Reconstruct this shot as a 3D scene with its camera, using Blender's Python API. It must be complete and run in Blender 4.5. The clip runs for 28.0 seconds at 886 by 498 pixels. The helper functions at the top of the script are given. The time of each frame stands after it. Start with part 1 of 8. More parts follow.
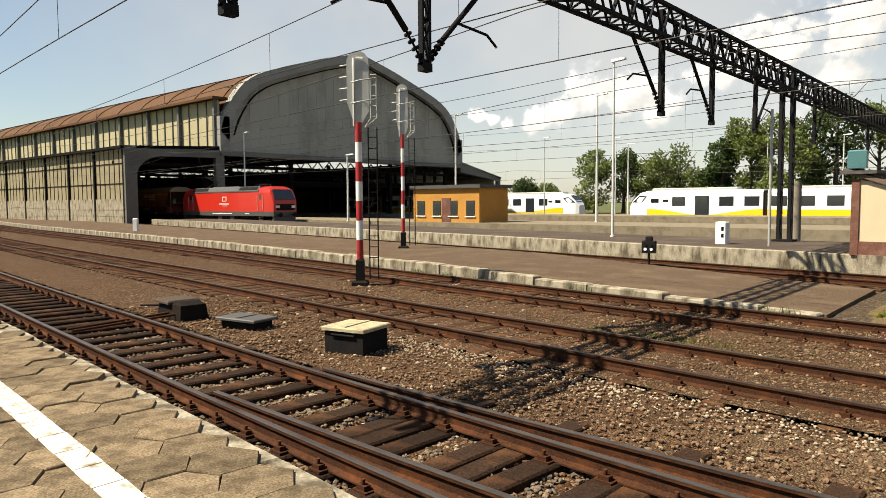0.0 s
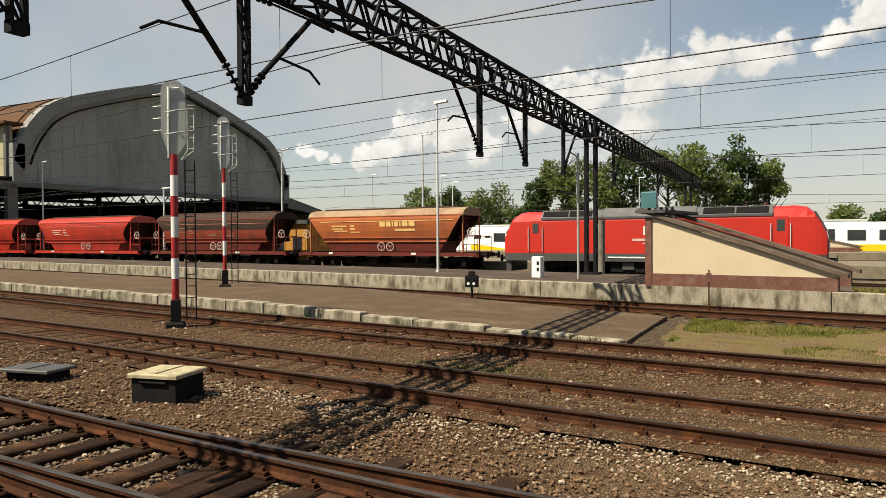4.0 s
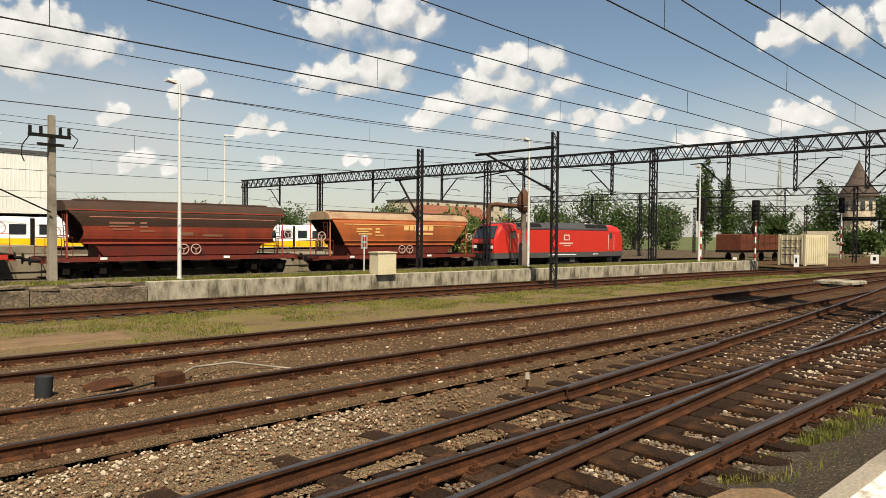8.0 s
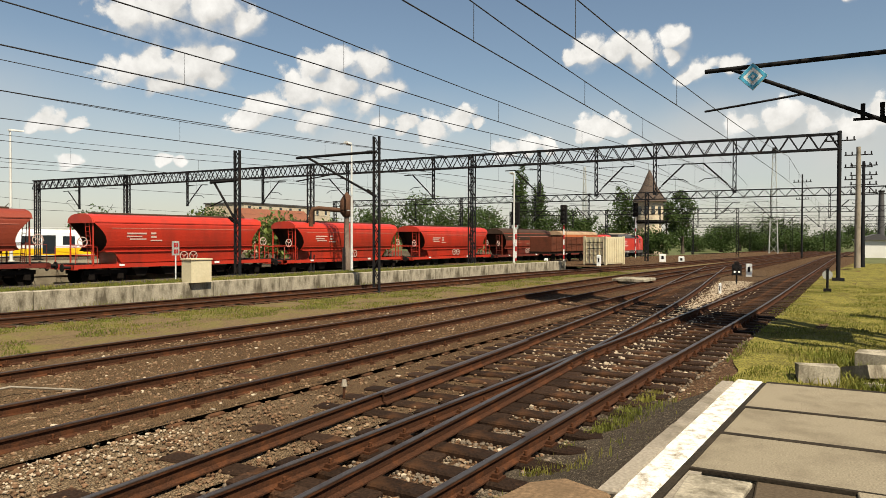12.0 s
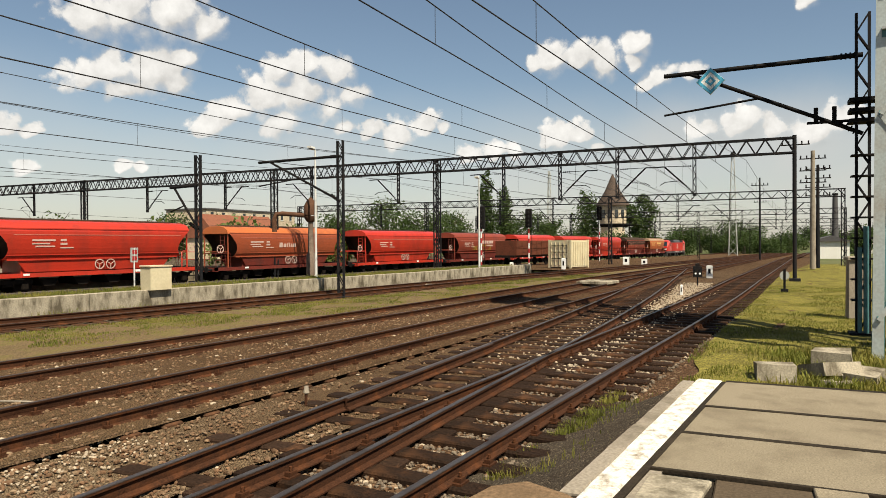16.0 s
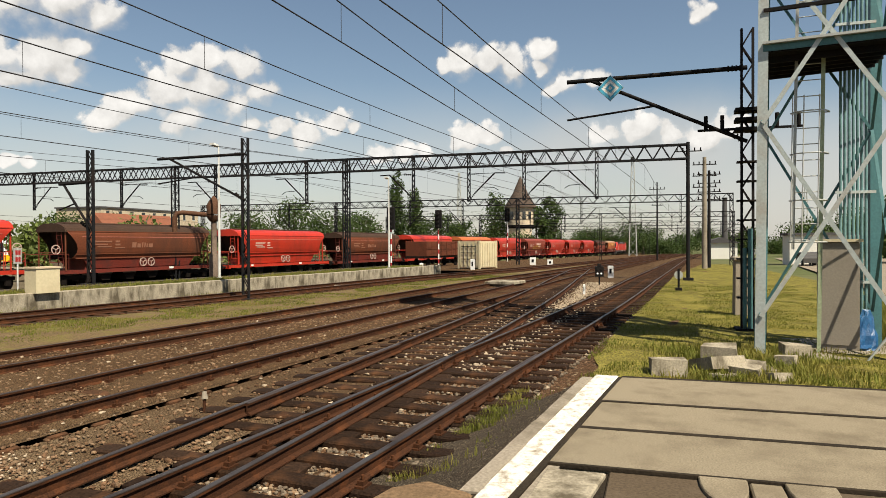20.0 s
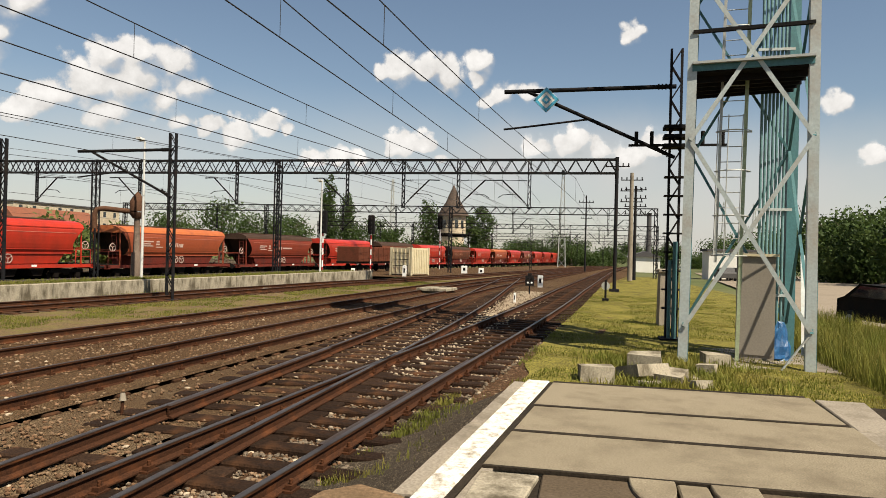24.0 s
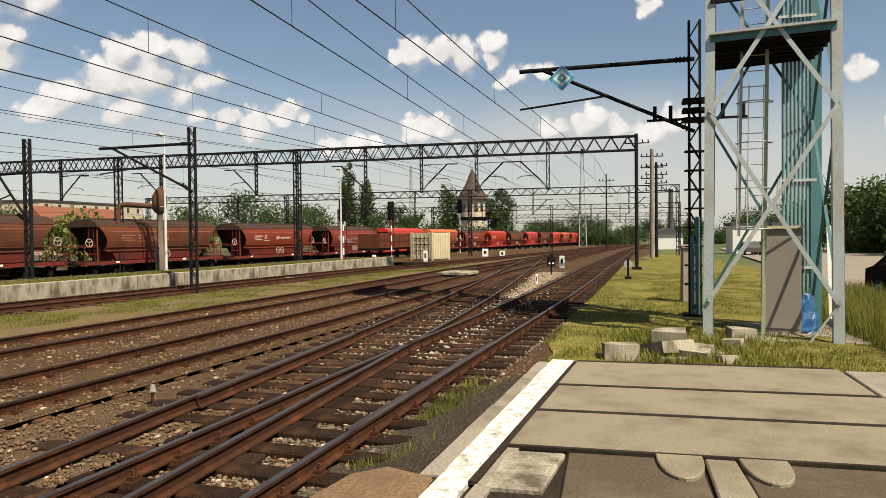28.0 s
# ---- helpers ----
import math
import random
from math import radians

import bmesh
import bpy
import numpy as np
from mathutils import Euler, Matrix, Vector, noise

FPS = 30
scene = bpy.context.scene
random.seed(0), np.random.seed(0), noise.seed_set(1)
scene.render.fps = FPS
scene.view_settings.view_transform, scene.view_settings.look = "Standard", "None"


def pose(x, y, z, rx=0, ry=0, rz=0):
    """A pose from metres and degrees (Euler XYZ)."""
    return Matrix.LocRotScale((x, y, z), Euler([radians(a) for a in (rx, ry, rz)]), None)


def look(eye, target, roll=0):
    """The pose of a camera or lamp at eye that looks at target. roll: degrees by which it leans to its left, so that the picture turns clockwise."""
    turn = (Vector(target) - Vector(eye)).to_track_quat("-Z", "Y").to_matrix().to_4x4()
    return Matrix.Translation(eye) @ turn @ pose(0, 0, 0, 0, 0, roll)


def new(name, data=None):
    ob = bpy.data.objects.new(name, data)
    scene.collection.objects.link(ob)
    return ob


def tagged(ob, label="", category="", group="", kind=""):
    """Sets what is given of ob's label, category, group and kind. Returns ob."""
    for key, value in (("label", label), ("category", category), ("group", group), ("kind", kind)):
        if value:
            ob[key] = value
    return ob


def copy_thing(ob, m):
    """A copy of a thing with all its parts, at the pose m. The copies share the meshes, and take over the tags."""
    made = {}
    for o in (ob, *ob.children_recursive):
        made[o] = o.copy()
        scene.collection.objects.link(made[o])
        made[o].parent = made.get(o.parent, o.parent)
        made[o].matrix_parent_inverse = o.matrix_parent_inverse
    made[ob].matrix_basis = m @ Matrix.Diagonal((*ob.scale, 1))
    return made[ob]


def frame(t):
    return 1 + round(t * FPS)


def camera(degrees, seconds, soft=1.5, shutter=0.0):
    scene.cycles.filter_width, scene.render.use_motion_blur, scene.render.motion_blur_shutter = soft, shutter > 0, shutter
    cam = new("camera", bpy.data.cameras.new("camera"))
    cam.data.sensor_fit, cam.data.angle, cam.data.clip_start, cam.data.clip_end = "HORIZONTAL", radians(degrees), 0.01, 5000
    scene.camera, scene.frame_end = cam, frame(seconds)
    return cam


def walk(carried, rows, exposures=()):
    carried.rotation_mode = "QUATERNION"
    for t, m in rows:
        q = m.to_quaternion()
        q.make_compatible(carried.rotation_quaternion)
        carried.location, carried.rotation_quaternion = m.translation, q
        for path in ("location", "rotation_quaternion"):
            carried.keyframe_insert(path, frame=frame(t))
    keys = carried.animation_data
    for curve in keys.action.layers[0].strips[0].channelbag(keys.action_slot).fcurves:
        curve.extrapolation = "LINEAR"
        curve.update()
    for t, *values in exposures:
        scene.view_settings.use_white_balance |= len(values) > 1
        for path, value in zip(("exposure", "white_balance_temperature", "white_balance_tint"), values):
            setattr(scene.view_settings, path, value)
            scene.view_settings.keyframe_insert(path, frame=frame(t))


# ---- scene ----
LENS = 65.2
cam = camera(LENS, 28.0, soft=0.75)
# seconds, eye, heading (to the left of +y), pitch, roll
PATH = [
    (0, -0.521, -0.201, 2.108, 41.15, -3.84, -0.36),
    (0.5, -0.516, -0.201, 2.110, 40.32, -3.17, -0.05),
    (1, -0.511, -0.200, 2.112, 39.25, -2.39, -0.12),
    (1.5, -0.507, -0.195, 2.111, 38.46, -1.86, 0.12),
    (2, -0.501, -0.189, 2.108, 37.06, -1.96, 0.41),
    (2.5, -0.496, -0.181, 2.109, 38.02, -2.54, -0.36),
    (3, -0.491, -0.172, 2.113, 34.86, -1.63, 0.26),
    (3.5, -0.486, -0.163, 2.120, 31.72, -1.18, 0.12),
    (5.5, -0.377, 0.038, 2.083, 9.26, -1.42, -0.37),
    (6, -0.354, 0.086, 2.075, 1.96, -1.89, 0.41),
    (6.5, -0.306, 0.130, 2.068, -17.69, -2.23, -0.38),
    (7, -0.230, 0.148, 2.069, -33.66, -2.18, -0.29),
    (7.5, -0.150, 0.145, 2.070, -43.92, -1.59, 0.42),
    (8, -0.093, 0.138, 2.067, -48.27, -1.30, 0.56),
    (8.5, -0.061, 0.134, 2.065, -50.81, -1.11, 0.29),
    (9, -0.047, 0.129, 2.070, -52.60, -1.00, 0.27),
    (9.5, -0.039, 0.117, 2.079, -55.06, -1.22, 0.18),
    (10, -0.023, 0.099, 2.087, -57.20, -0.98, -0.36),
    (10.5, 0.003, 0.079, 2.093, -58.23, -1.16, -0.91),
    (11, 0.031, 0.061, 2.096, -60.79, -0.88, -0.50),
    (11.5, 0.052, 0.051, 2.095, -62.33, -0.83, -0.17),
    (12, 0.065, 0.051, 2.093, -62.53, -0.91, 0.10),
    (12.5, 0.072, 0.054, 2.090, -62.98, -1.07, 0.16),
    (14.5, 0.109, 0.042, 2.088, -64.61, -0.25, 0.32),
    (15, 0.118, 0.037, 2.084, -64.83, -0.38, 0.23),
    (15.5, 0.131, 0.033, 2.078, -65.85, -0.32, 0.17),
    (16, 0.142, 0.030, 2.073, -65.31, -0.52, -0.36),
    (16.5, 0.154, 0.024, 2.069, -64.96, -1.02, -0.55),
    (17, 0.172, 0.012, 2.065, -68.21, -0.61, -0.33),
    (17.5, 0.189, -0.001, 2.063, -69.97, -0.78, -0.13),
    (18, 0.197, -0.010, 2.064, -70.05, -0.93, -0.46),
    (18.5, 0.198, -0.017, 2.066, -70.63, -0.31, 0.26),
    (19, 0.199, -0.023, 2.066, -70.86, -0.42, 0.10),
    (19.5, 0.201, -0.024, 2.065, -72.34, -0.47, -0.12),
    (20, 0.201, -0.024, 2.064, -72.68, -0.49, -0.26),
    (20.5, 0.203, -0.027, 2.062, -72.65, -0.37, -0.10),
    (21, 0.214, -0.037, 2.060, -73.43, -0.55, 0.48),
    (21.5, 0.229, -0.049, 2.058, -74.55, 0.17, 1.51),
    (23.5, 0.252, 0.054, 2.002, -77.84, 0.16, 0.55),
    (24, 0.253, 0.051, 2.000, -78.31, 0.17, 1.41),
    (24.5, 0.257, 0.048, 1.997, -78.69, -0.21, 1.24),
    (25, 0.261, 0.048, 1.994, -78.37, -0.85, 0.42),
    (25.5, 0.260, 0.047, 1.993, -77.81, -0.67, 0.55),
    (26, 0.257, 0.046, 1.991, -76.94, -0.80, 0.10),
    (26.5, 0.254, 0.044, 1.989, -76.55, -0.92, 0.19),
    (27, 0.253, 0.042, 1.987, -75.80, -0.88, -0.47),
    (27.5, 0.255, 0.040, 1.986, -76.35, -0.73, -0.40),
    (28, 0.259, 0.038, 1.985, -76.61, -1.14, -0.61),
]
walk(cam, [(t, pose(x, y, z, 0, 0, yaw) @ pose(0, 0, 0, 90 + pitch) @ pose(0, 0, 0, 0, 0, roll))
           for t, x, y, z, yaw, pitch, roll in PATH], [(0, 1.14, 7200, 7), (3.5, 0.84, 7100, 6), (7, 0.8, 7100, 7), (10, 0.82, 7100, 7), (14, 0.82, 7100, 7), (28, 0.8, 7050, 9)])

# ---- light ----
world = bpy.data.worlds.new("sky")
scene.world = world
world.use_nodes = True
wn, wl = world.node_tree.nodes, world.node_tree.links
wn.clear()
sky = wn.new("ShaderNodeTexSky")
sky.sky_type, sky.sun_disc = "NISHITA", False
SUN_ELEV, SUN_AZ = 55.0, 232.0   # degrees; azimuth of the sun counted from +x to +y
sun_dir = Vector((math.cos(radians(SUN_AZ)) * math.cos(radians(SUN_ELEV)), math.sin(radians(SUN_AZ)) * math.cos(radians(SUN_ELEV)), math.sin(radians(SUN_ELEV))))
sky.sun_elevation, sky.sun_rotation = radians(SUN_ELEV), radians(90 - SUN_AZ)
sky.air_density, sky.dust_density, sky.ozone_density = 1.0, 0.7, 1.0
# cumulus as heaps of round puffs: heading (degrees to the left of +y), elevation, radius, in degrees
PUFFS_EAST = [(-52.2, 13.7, 1.2), (-54.6, 14.0, 1.5), (-56.8, 13.4, 1.4), (-58.0, 11.9, 1.3), (-53.9, 11.8, 2.3), (-50.9, 11.2, 1.7), (-48.6, 10.2, 1.3), (-46.8, 9.2, 1.2), (-56.1, 10.8, 1.6), (-52.2, 9.5, 1.6),
              (-42.9, 13.0, 1.9), (-40.4, 13.0, 1.5), (-38.1, 12.0, 1.4), (-44.8, 14.0, 0.8), (-44.2, 12.4, 1.3), (-41.0, 11.5, 1.7), (-44.1, 17.3, 1.7), (-41.0, 16.8, 1.9), (-38.2, 16.2, 1.6), (-46.4, 16.4, 1.3)]
PUFFS_FAR = [(-76.4, 14.4, 1.2), (-74.6, 14.5, 1.2), (-78.3, 13.8, 1.1), (-81.0, 15.2, 0.9), (-73.0, 14.1, 0.7), (-80.9, 14.0, 0.7), (-83.1, 12.7, 1.0), (-84.9, 12.9, 0.8), (-82.0, 12.3, 0.7), (-75.3, 8.4, 1.3),
             (-76.6, 8.6, 1.1), (-73.9, 8.2, 0.8), (-77.6, 7.7, 0.7), (-64.1, 9.7, 1.0), (-65.3, 9.4, 0.9), (-59.3, 8.9, 1.3), (-57.0, 9.4, 1.1), (-61.6, 8.5, 1.4), (-67.6, 7.1, 1.0), (-69.5, 7.4, 0.9), (-71.3, 7.2, 0.8)]
PUFFS_LOW = [(-86.1, 8.4, 1.2), (-88.6, 8.7, 1.3), (-91.0, 8.1, 1.3), (-93.4, 7.7, 1.1), (-95.3, 8.6, 1.1), (-93.4, 17.3, 0.8), (-28.1, 11.4, 1.1), (-27.3, 9.9, 0.8), (-29.2, 10.6, 0.6), (-33.2, 8.1, 1.0), (-34.5, 7.8, 0.7), (-32.0, 7.7, 0.6), (-23.0, 8.6, 0.7), (-22.1, 8.1, 0.5),
             (-25.3, 5.1, 0.7), (-23.9, 4.7, 0.6), (-26.7, 4.7, 0.6), (-40.6, 6.1, 0.5), (-41.6, 5.9, 0.4), (-110.0, 7.4, 0.8), (-108.0, 11.0, 0.9), (-34.3, 5.4, 0.6)]
PUFFS_NORTH = [(-19.1, 12.8, 2.4), (-22.1, 12.8, 1.6), (-17.1, 13.7, 2.2), (-17.7, 11.7, 2.0), (-4.7, 14.5, 1.9), (-2.8, 13.9, 1.4), (6.0, 12.3, 2.6), (10.5, 11.3, 2.8), (15.0, 10.4, 2.6), (2.3, 12.8, 2.0), (18.5, 9.4, 2.2),
               (29.0, 7.9, 2.1), (31.2, 6.9, 1.6), (26.4, 7.4, 2.3), (23.4, 7.0, 2.2), (33.4, 6.3, 1.2), (11.9, 8.4, 2.6), (38.3, 7.0, 0.5), (37.1, 6.6, 0.6), (36.0, 6.1, 0.6)]
VEILS = [(36, 3, 76, 44), (-10, 0, 80, 15), (8, 2, 40, 16), (-58, 4, 30, 7), (-62, -1, 120, 13), (-88, 4, 34, 8), (-105, -1, 60, 12)]


def wmath(op, a, b=None, c=None):
    n = wn.new("ShaderNodeMath")
    n.operation = op
    for k, v in enumerate((a, b, c)):
        if v is None:
            continue
        if isinstance(v, (int, float)):
            n.inputs[k].default_value = v
        else:
            wl.new(v, n.inputs[k])
    return n.outputs[0]


def wvec(op, a, b):
    n = wn.new("ShaderNodeVectorMath")
    n.operation = op
    for k, v in enumerate((a, b)):
        if isinstance(v, tuple):
            n.inputs[k].default_value = v
        elif v is not None:
            wl.new(v, n.inputs[k])
    return n.outputs["Value"] if op == "LENGTH" else n.outputs["Vector"]


def wnoise(vec, scale, detail, rough=0.6):
    n = wn.new("ShaderNodeTexNoise")
    n.inputs["Scale"].default_value, n.inputs["Detail"].default_value, n.inputs["Roughness"].default_value = scale, detail, rough
    wl.new(vec, n.inputs["Vector"])
    return n


def wrange(v, a, b, c, d, smooth=True):
    n = wn.new("ShaderNodeMapRange")
    n.interpolation_type = "SMOOTHSTEP" if smooth else "LINEAR"
    n.inputs["From Min"].default_value, n.inputs["From Max"].default_value, n.inputs["To Min"].default_value, n.inputs["To Max"].default_value = a, b, c, d
    wl.new(v, n.inputs["Value"])
    return n.outputs[0]


heading = wn.new("ShaderNodeTexCoord").outputs["Generated"]
xyz = wn.new("ShaderNodeSeparateXYZ")
wl.new(heading, xyz.inputs[0])
az = wmath("MULTIPLY", wmath("ARCTAN2", wmath("MULTIPLY", xyz.outputs[0], -1.0), xyz.outputs[1]), 57.29578)
el = wmath("MULTIPLY", wmath("ARCSINE", xyz.outputs[2]), 57.29578)
place = wn.new("ShaderNodeCombineXYZ")
wl.new(az, place.inputs[0]), wl.new(el, place.inputs[1])
lobes = wnoise(heading, 24.0, 9, 0.62)
haze = wnoise(heading, 3.0, 4, 0.55)
warp = wvec("MULTIPLY", wvec("SUBTRACT", wnoise(heading, 14.0, 4, 0.55).outputs["Color"], (0.5, 0.5, 0.5)), (2.2, 1.6, 0.0))
spot = wvec("ADD", place.outputs[0], warp)
higher = wvec("ADD", spot, (0.5, 0.7, 0.0))


def puffs(at):
    """Field of many round puffs: 1 in the middle of one, 0 at its rim."""
    out = None
    for a, e, r in PUFFS_EAST + PUFFS_FAR + PUFFS_LOW + PUFFS_NORTH:
        v = wvec("MULTIPLY", wvec("SUBTRACT", at, (a, e, 0.0)), (0.51 / r, 0.58 / r, 0.0))
        d = wmath("SUBTRACT", 1.0, wvec("LENGTH", v, None))
        out = d if out is None else wmath("SMOOTH_MAX", out, d, 0.3)
    return out


def sheets(rows):
    """Field of wide thin sheets: 0 in the middle, 1 at the rim."""
    out = None
    for a, e, w, h in rows:
        d = wvec("LENGTH", wvec("MULTIPLY", wvec("SUBTRACT", spot, (a, e + h * 0.35, 0.0)), (1.8 / w, 1.5 / h, 0.0)), None)
        out = d if out is None else wmath("SMOOTH_MIN", out, d, 0.15)
    return out


bumps = wn.new("ShaderNodeTexVoronoi")
bumps.inputs["Scale"].default_value = 60.0
wl.new(wvec("ADD", heading, wvec("MULTIPLY", wvec("SUBTRACT", lobes.outputs["Color"], (0.5, 0.5, 0.5)), (0.02, 0.02, 0.02))), bumps.inputs["Vector"])
field = puffs(spot)
heap = wmath("ADD", wmath("ADD", field, wmath("MULTIPLY", wmath("SUBTRACT", lobes.outputs["Fac"], 0.5), 1.45)), wmath("MULTIPLY", wmath("SUBTRACT", 0.36, bumps.outputs["Distance"]), 0.42))
# the underside of a heap is soft and grey, its top crisp and white
under = wmath("SUBTRACT", puffs(higher), field)
soft_rim = wrange(under, -0.14, 0.22, 0.34, 1.15)
rim = wn.new("ShaderNodeMapRange")
rim.interpolation_type = "SMOOTHSTEP"
rim.inputs["From Min"].default_value = 0.12
wl.new(heap, rim.inputs["Value"]), wl.new(wmath("ADD", soft_rim, 0.12), rim.inputs["From Max"])
thick = rim.outputs[0]
veil = wmath("MULTIPLY", wrange(sheets(VEILS), 1.15, 0.2, 0.0, 1.0), wrange(haze.outputs["Fac"], 0.3, 0.7, 0.42, 0.78))
cover = wmath("MAXIMUM", wmath("MULTIPLY", thick, 0.97), veil)
lobes_up = wnoise(wvec("ADD", heading, (sun_dir.x * 0.012, sun_dir.y * 0.012, 0.016)), 24.0, 9, 0.62)
relief = wmath("SUBTRACT", lobes.outputs["Fac"], lobes_up.outputs["Fac"])
bright = wmath("ADD", wrange(relief, -0.2, 0.2, -0.15, 0.15, False), wrange(under, -0.25, 0.3, 1.08, 0.72, False))
tone = wn.new("ShaderNodeCombineColor")
bright = wmath("ADD", wmath("MULTIPLY", bright, thick), wmath("MULTIPLY", wmath("SUBTRACT", 1.0, thick), 0.78))
wl.new(bright, tone.inputs[0]), wl.new(wmath("MULTIPLY", bright, 1.0), tone.inputs[1]), wl.new(wmath("MULTIPLY", bright, 1.03), tone.inputs[2])
bg, bgc, blend, wo = wn.new("ShaderNodeBackground"), wn.new("ShaderNodeBackground"), wn.new("ShaderNodeMixShader"), wn.new("ShaderNodeOutputWorld")
bg.inputs["Strength"].default_value, bgc.inputs["Strength"].default_value = 0.061, 0.47
wl.new(sky.outputs[0], bg.inputs[0]), wl.new(tone.outputs[0], bgc.inputs[0])
wl.new(cover, blend.inputs[0]), wl.new(bg.outputs[0], blend.inputs[1]), wl.new(bgc.outputs[0], blend.inputs[2]), wl.new(blend.outputs[0], wo.inputs[0])
sun = new("sun", bpy.data.lights.new("sun", "SUN"))
sun.data.energy, sun.data.angle, sun.data.color = 5.0, radians(0.55), (1.0, 0.94, 0.84)
sun.matrix_world = look((0, 0, 60), Vector((0, 0, 60)) - sun_dir)


# ---- building helpers ----
class Shape:
    """Collects points and faces of one mesh."""

    def __init__(self):
        self.v, self.f, self.s = [], [], []

    def add(self, verts, faces, m=None, smooth=False):
        n = len(self.v)
        self.v += [tuple(m @ Vector(p)) for p in verts] if m is not None else [tuple(p) for p in verts]
        self.f += [tuple(i + n for i in f) for f in faces]
        self.s += [smooth] * len(faces)
        return self

    def box(self, x0, x1, y0, y1, z0, z1, m=None, c=0.0):
        if c <= 0:
            p = [(x, y, z) for z in (z0, z1) for x, y in ((x0, y0), (x1, y0), (x1, y1), (x0, y1))]
            return self.add(p, [(3, 2, 1, 0), (4, 5, 6, 7), (0, 1, 5, 4), (1, 2, 6, 5), (2, 3, 7, 6), (3, 0, 4, 7)], m)
        # top edges chamfered
        p = [(x, y, z0) for x, y in ((x0, y0), (x1, y0), (x1, y1), (x0, y1))]
        p += [(x, y, z1 - c) for x, y in ((x0, y0), (x1, y0), (x1, y1), (x0, y1))]
        p += [(x, y, z1) for x, y in ((x0 + c, y0 + c), (x1 - c, y0 + c), (x1 - c, y1 - c), (x0 + c, y1 - c))]
        f = [(3, 2, 1, 0), (8, 9, 10, 11)]
        for k in (0, 4):
            f += [(k + i, k + (i + 1) % 4, k + 4 + (i + 1) % 4, k + 4 + i) for i in range(4)]
        return self.add(p, f, m)

    def beam(self, a, b, w, h=None, up=(0, 0, 1)):
        """A square bar from a to b."""
        a, b = Vector(a), Vector(b)
        d = (b - a).normalized()
        side = d.cross(Vector(up))
        if side.length < 1e-3:
            side = d.cross(Vector((1, 0, 0)))
        side.normalize()
        u = side.cross(d)
        h = h or w
        p = [q + sx * side * w / 2 + su * u * h / 2 for q in (a, b) for sx, su in ((-1, -1), (1, -1), (1, 1), (-1, 1))]
        return self.add(p, [(0, 1, 2, 3), (7, 6, 5, 4), (1, 0, 4, 5), (2, 1, 5, 6), (3, 2, 6, 7), (0, 3, 7, 4)])

    def tube(self, pts, r, n=8, caps=True):
        """A round bar along points; r one number or one for each point."""
        pts = [Vector(p) for p in pts]
        rs = r if isinstance(r, (list, tuple)) else [r] * len(pts)
        rings, ref = [], None
        for i, p in enumerate(pts):
            d = (pts[min(i + 1, len(pts) - 1)] - pts[max(i - 1, 0)]).normalized()
            if ref is None:
                ref = d.cross(Vector((0, 0, 1)) if abs(d.z) < 0.9 else Vector((1, 0, 0))).normalized()
            ref = (ref - d * ref.dot(d)).normalized()
            o = d.cross(ref)
            rings.append([p + rs[i] * (math.cos(2 * math.pi * k / n) * ref + math.sin(2 * math.pi * k / n) * o) for k in range(n)])
        f = [(j * n + k, j * n + (k + 1) % n, (j + 1) * n + (k + 1) % n, (j + 1) * n + k) for j in range(len(pts) - 1) for k in range(n)]
        self.add([q for ring in rings for q in ring], f, None, True)
        if caps:
            self.add(rings[0], [tuple(range(n))[::-1]]), self.add(rings[-1], [tuple(range(n))])
        return self

    def disc(self, centre, axis, r, depth, n=20, hole=0.0):
        """A wheel-like disc across an axis."""
        a = Vector(axis).normalized()
        c = Vector(centre)
        if hole <= 0:
            return self.tube([c - a * depth / 2, c + a * depth / 2], r, n)
        ref = a.cross(Vector((0, 0, 1)) if abs(a.z) < 0.9 else Vector((1, 0, 0))).normalized()
        o = a.cross(ref)
        p = []
        for rr, dd in ((r, -1), (r, 1), (hole, 1), (hole, -1)):
            p += [c + a * dd * depth / 2 + rr * (math.cos(2 * math.pi * k / n) * ref + math.sin(2 * math.pi * k / n) * o) for k in range(n)]
        f = [(j * n + k, j * n + (k + 1) % n, ((j + 1) % 4) * n + (k + 1) % n, ((j + 1) % 4) * n + k) for j in range(4) for k in range(n)]
        return self.add(p, f)

    def prism(self, profile, x0, x1, m=None):
        """A closed (y, z) profile drawn out along x."""
        n = len(profile)
        p = [(x, y, z) for x in (x0, x1) for y, z in profile]
        f = [tuple(range(n))[::-1], tuple(range(n, 2 * n))] + [(k, (k + 1) % n, n + (k + 1) % n, n + k) for k in range(n)]
        return self.add(p, f, m)

    def loft(self, rings, caps=True, smooth=False):
        """Skins rings of equal count."""
        n = len(rings[0])
        f = [(j * n + k, j * n + (k + 1) % n, (j + 1) * n + (k + 1) % n, (j + 1) * n + k) for j in range(len(rings) - 1) for k in range(n)]
        self.add([q for r in rings for q in r], f, None, smooth)
        if caps:
            self.add(rings[0], [tuple(range(n))[::-1]]), self.add(rings[-1], [tuple(range(n))])
        return self

    def sweep(self, centre, profile):
        """An (across, z) profile along a line of (x, y, z) points; open ends are closed."""
        rings = []
        for i, (x, y, z) in enumerate(centre):
            a, b = centre[max(i - 1, 0)], centre[min(i + 1, len(centre) - 1)]
            d = math.hypot(b[0] - a[0], b[1] - a[1])
            nx, ny = -(b[1] - a[1]) / d, (b[0] - a[0]) / d
            rings.append([(x + nx * o, y + ny * o, z + h) for o, h in profile])
        return self.loft(rings)

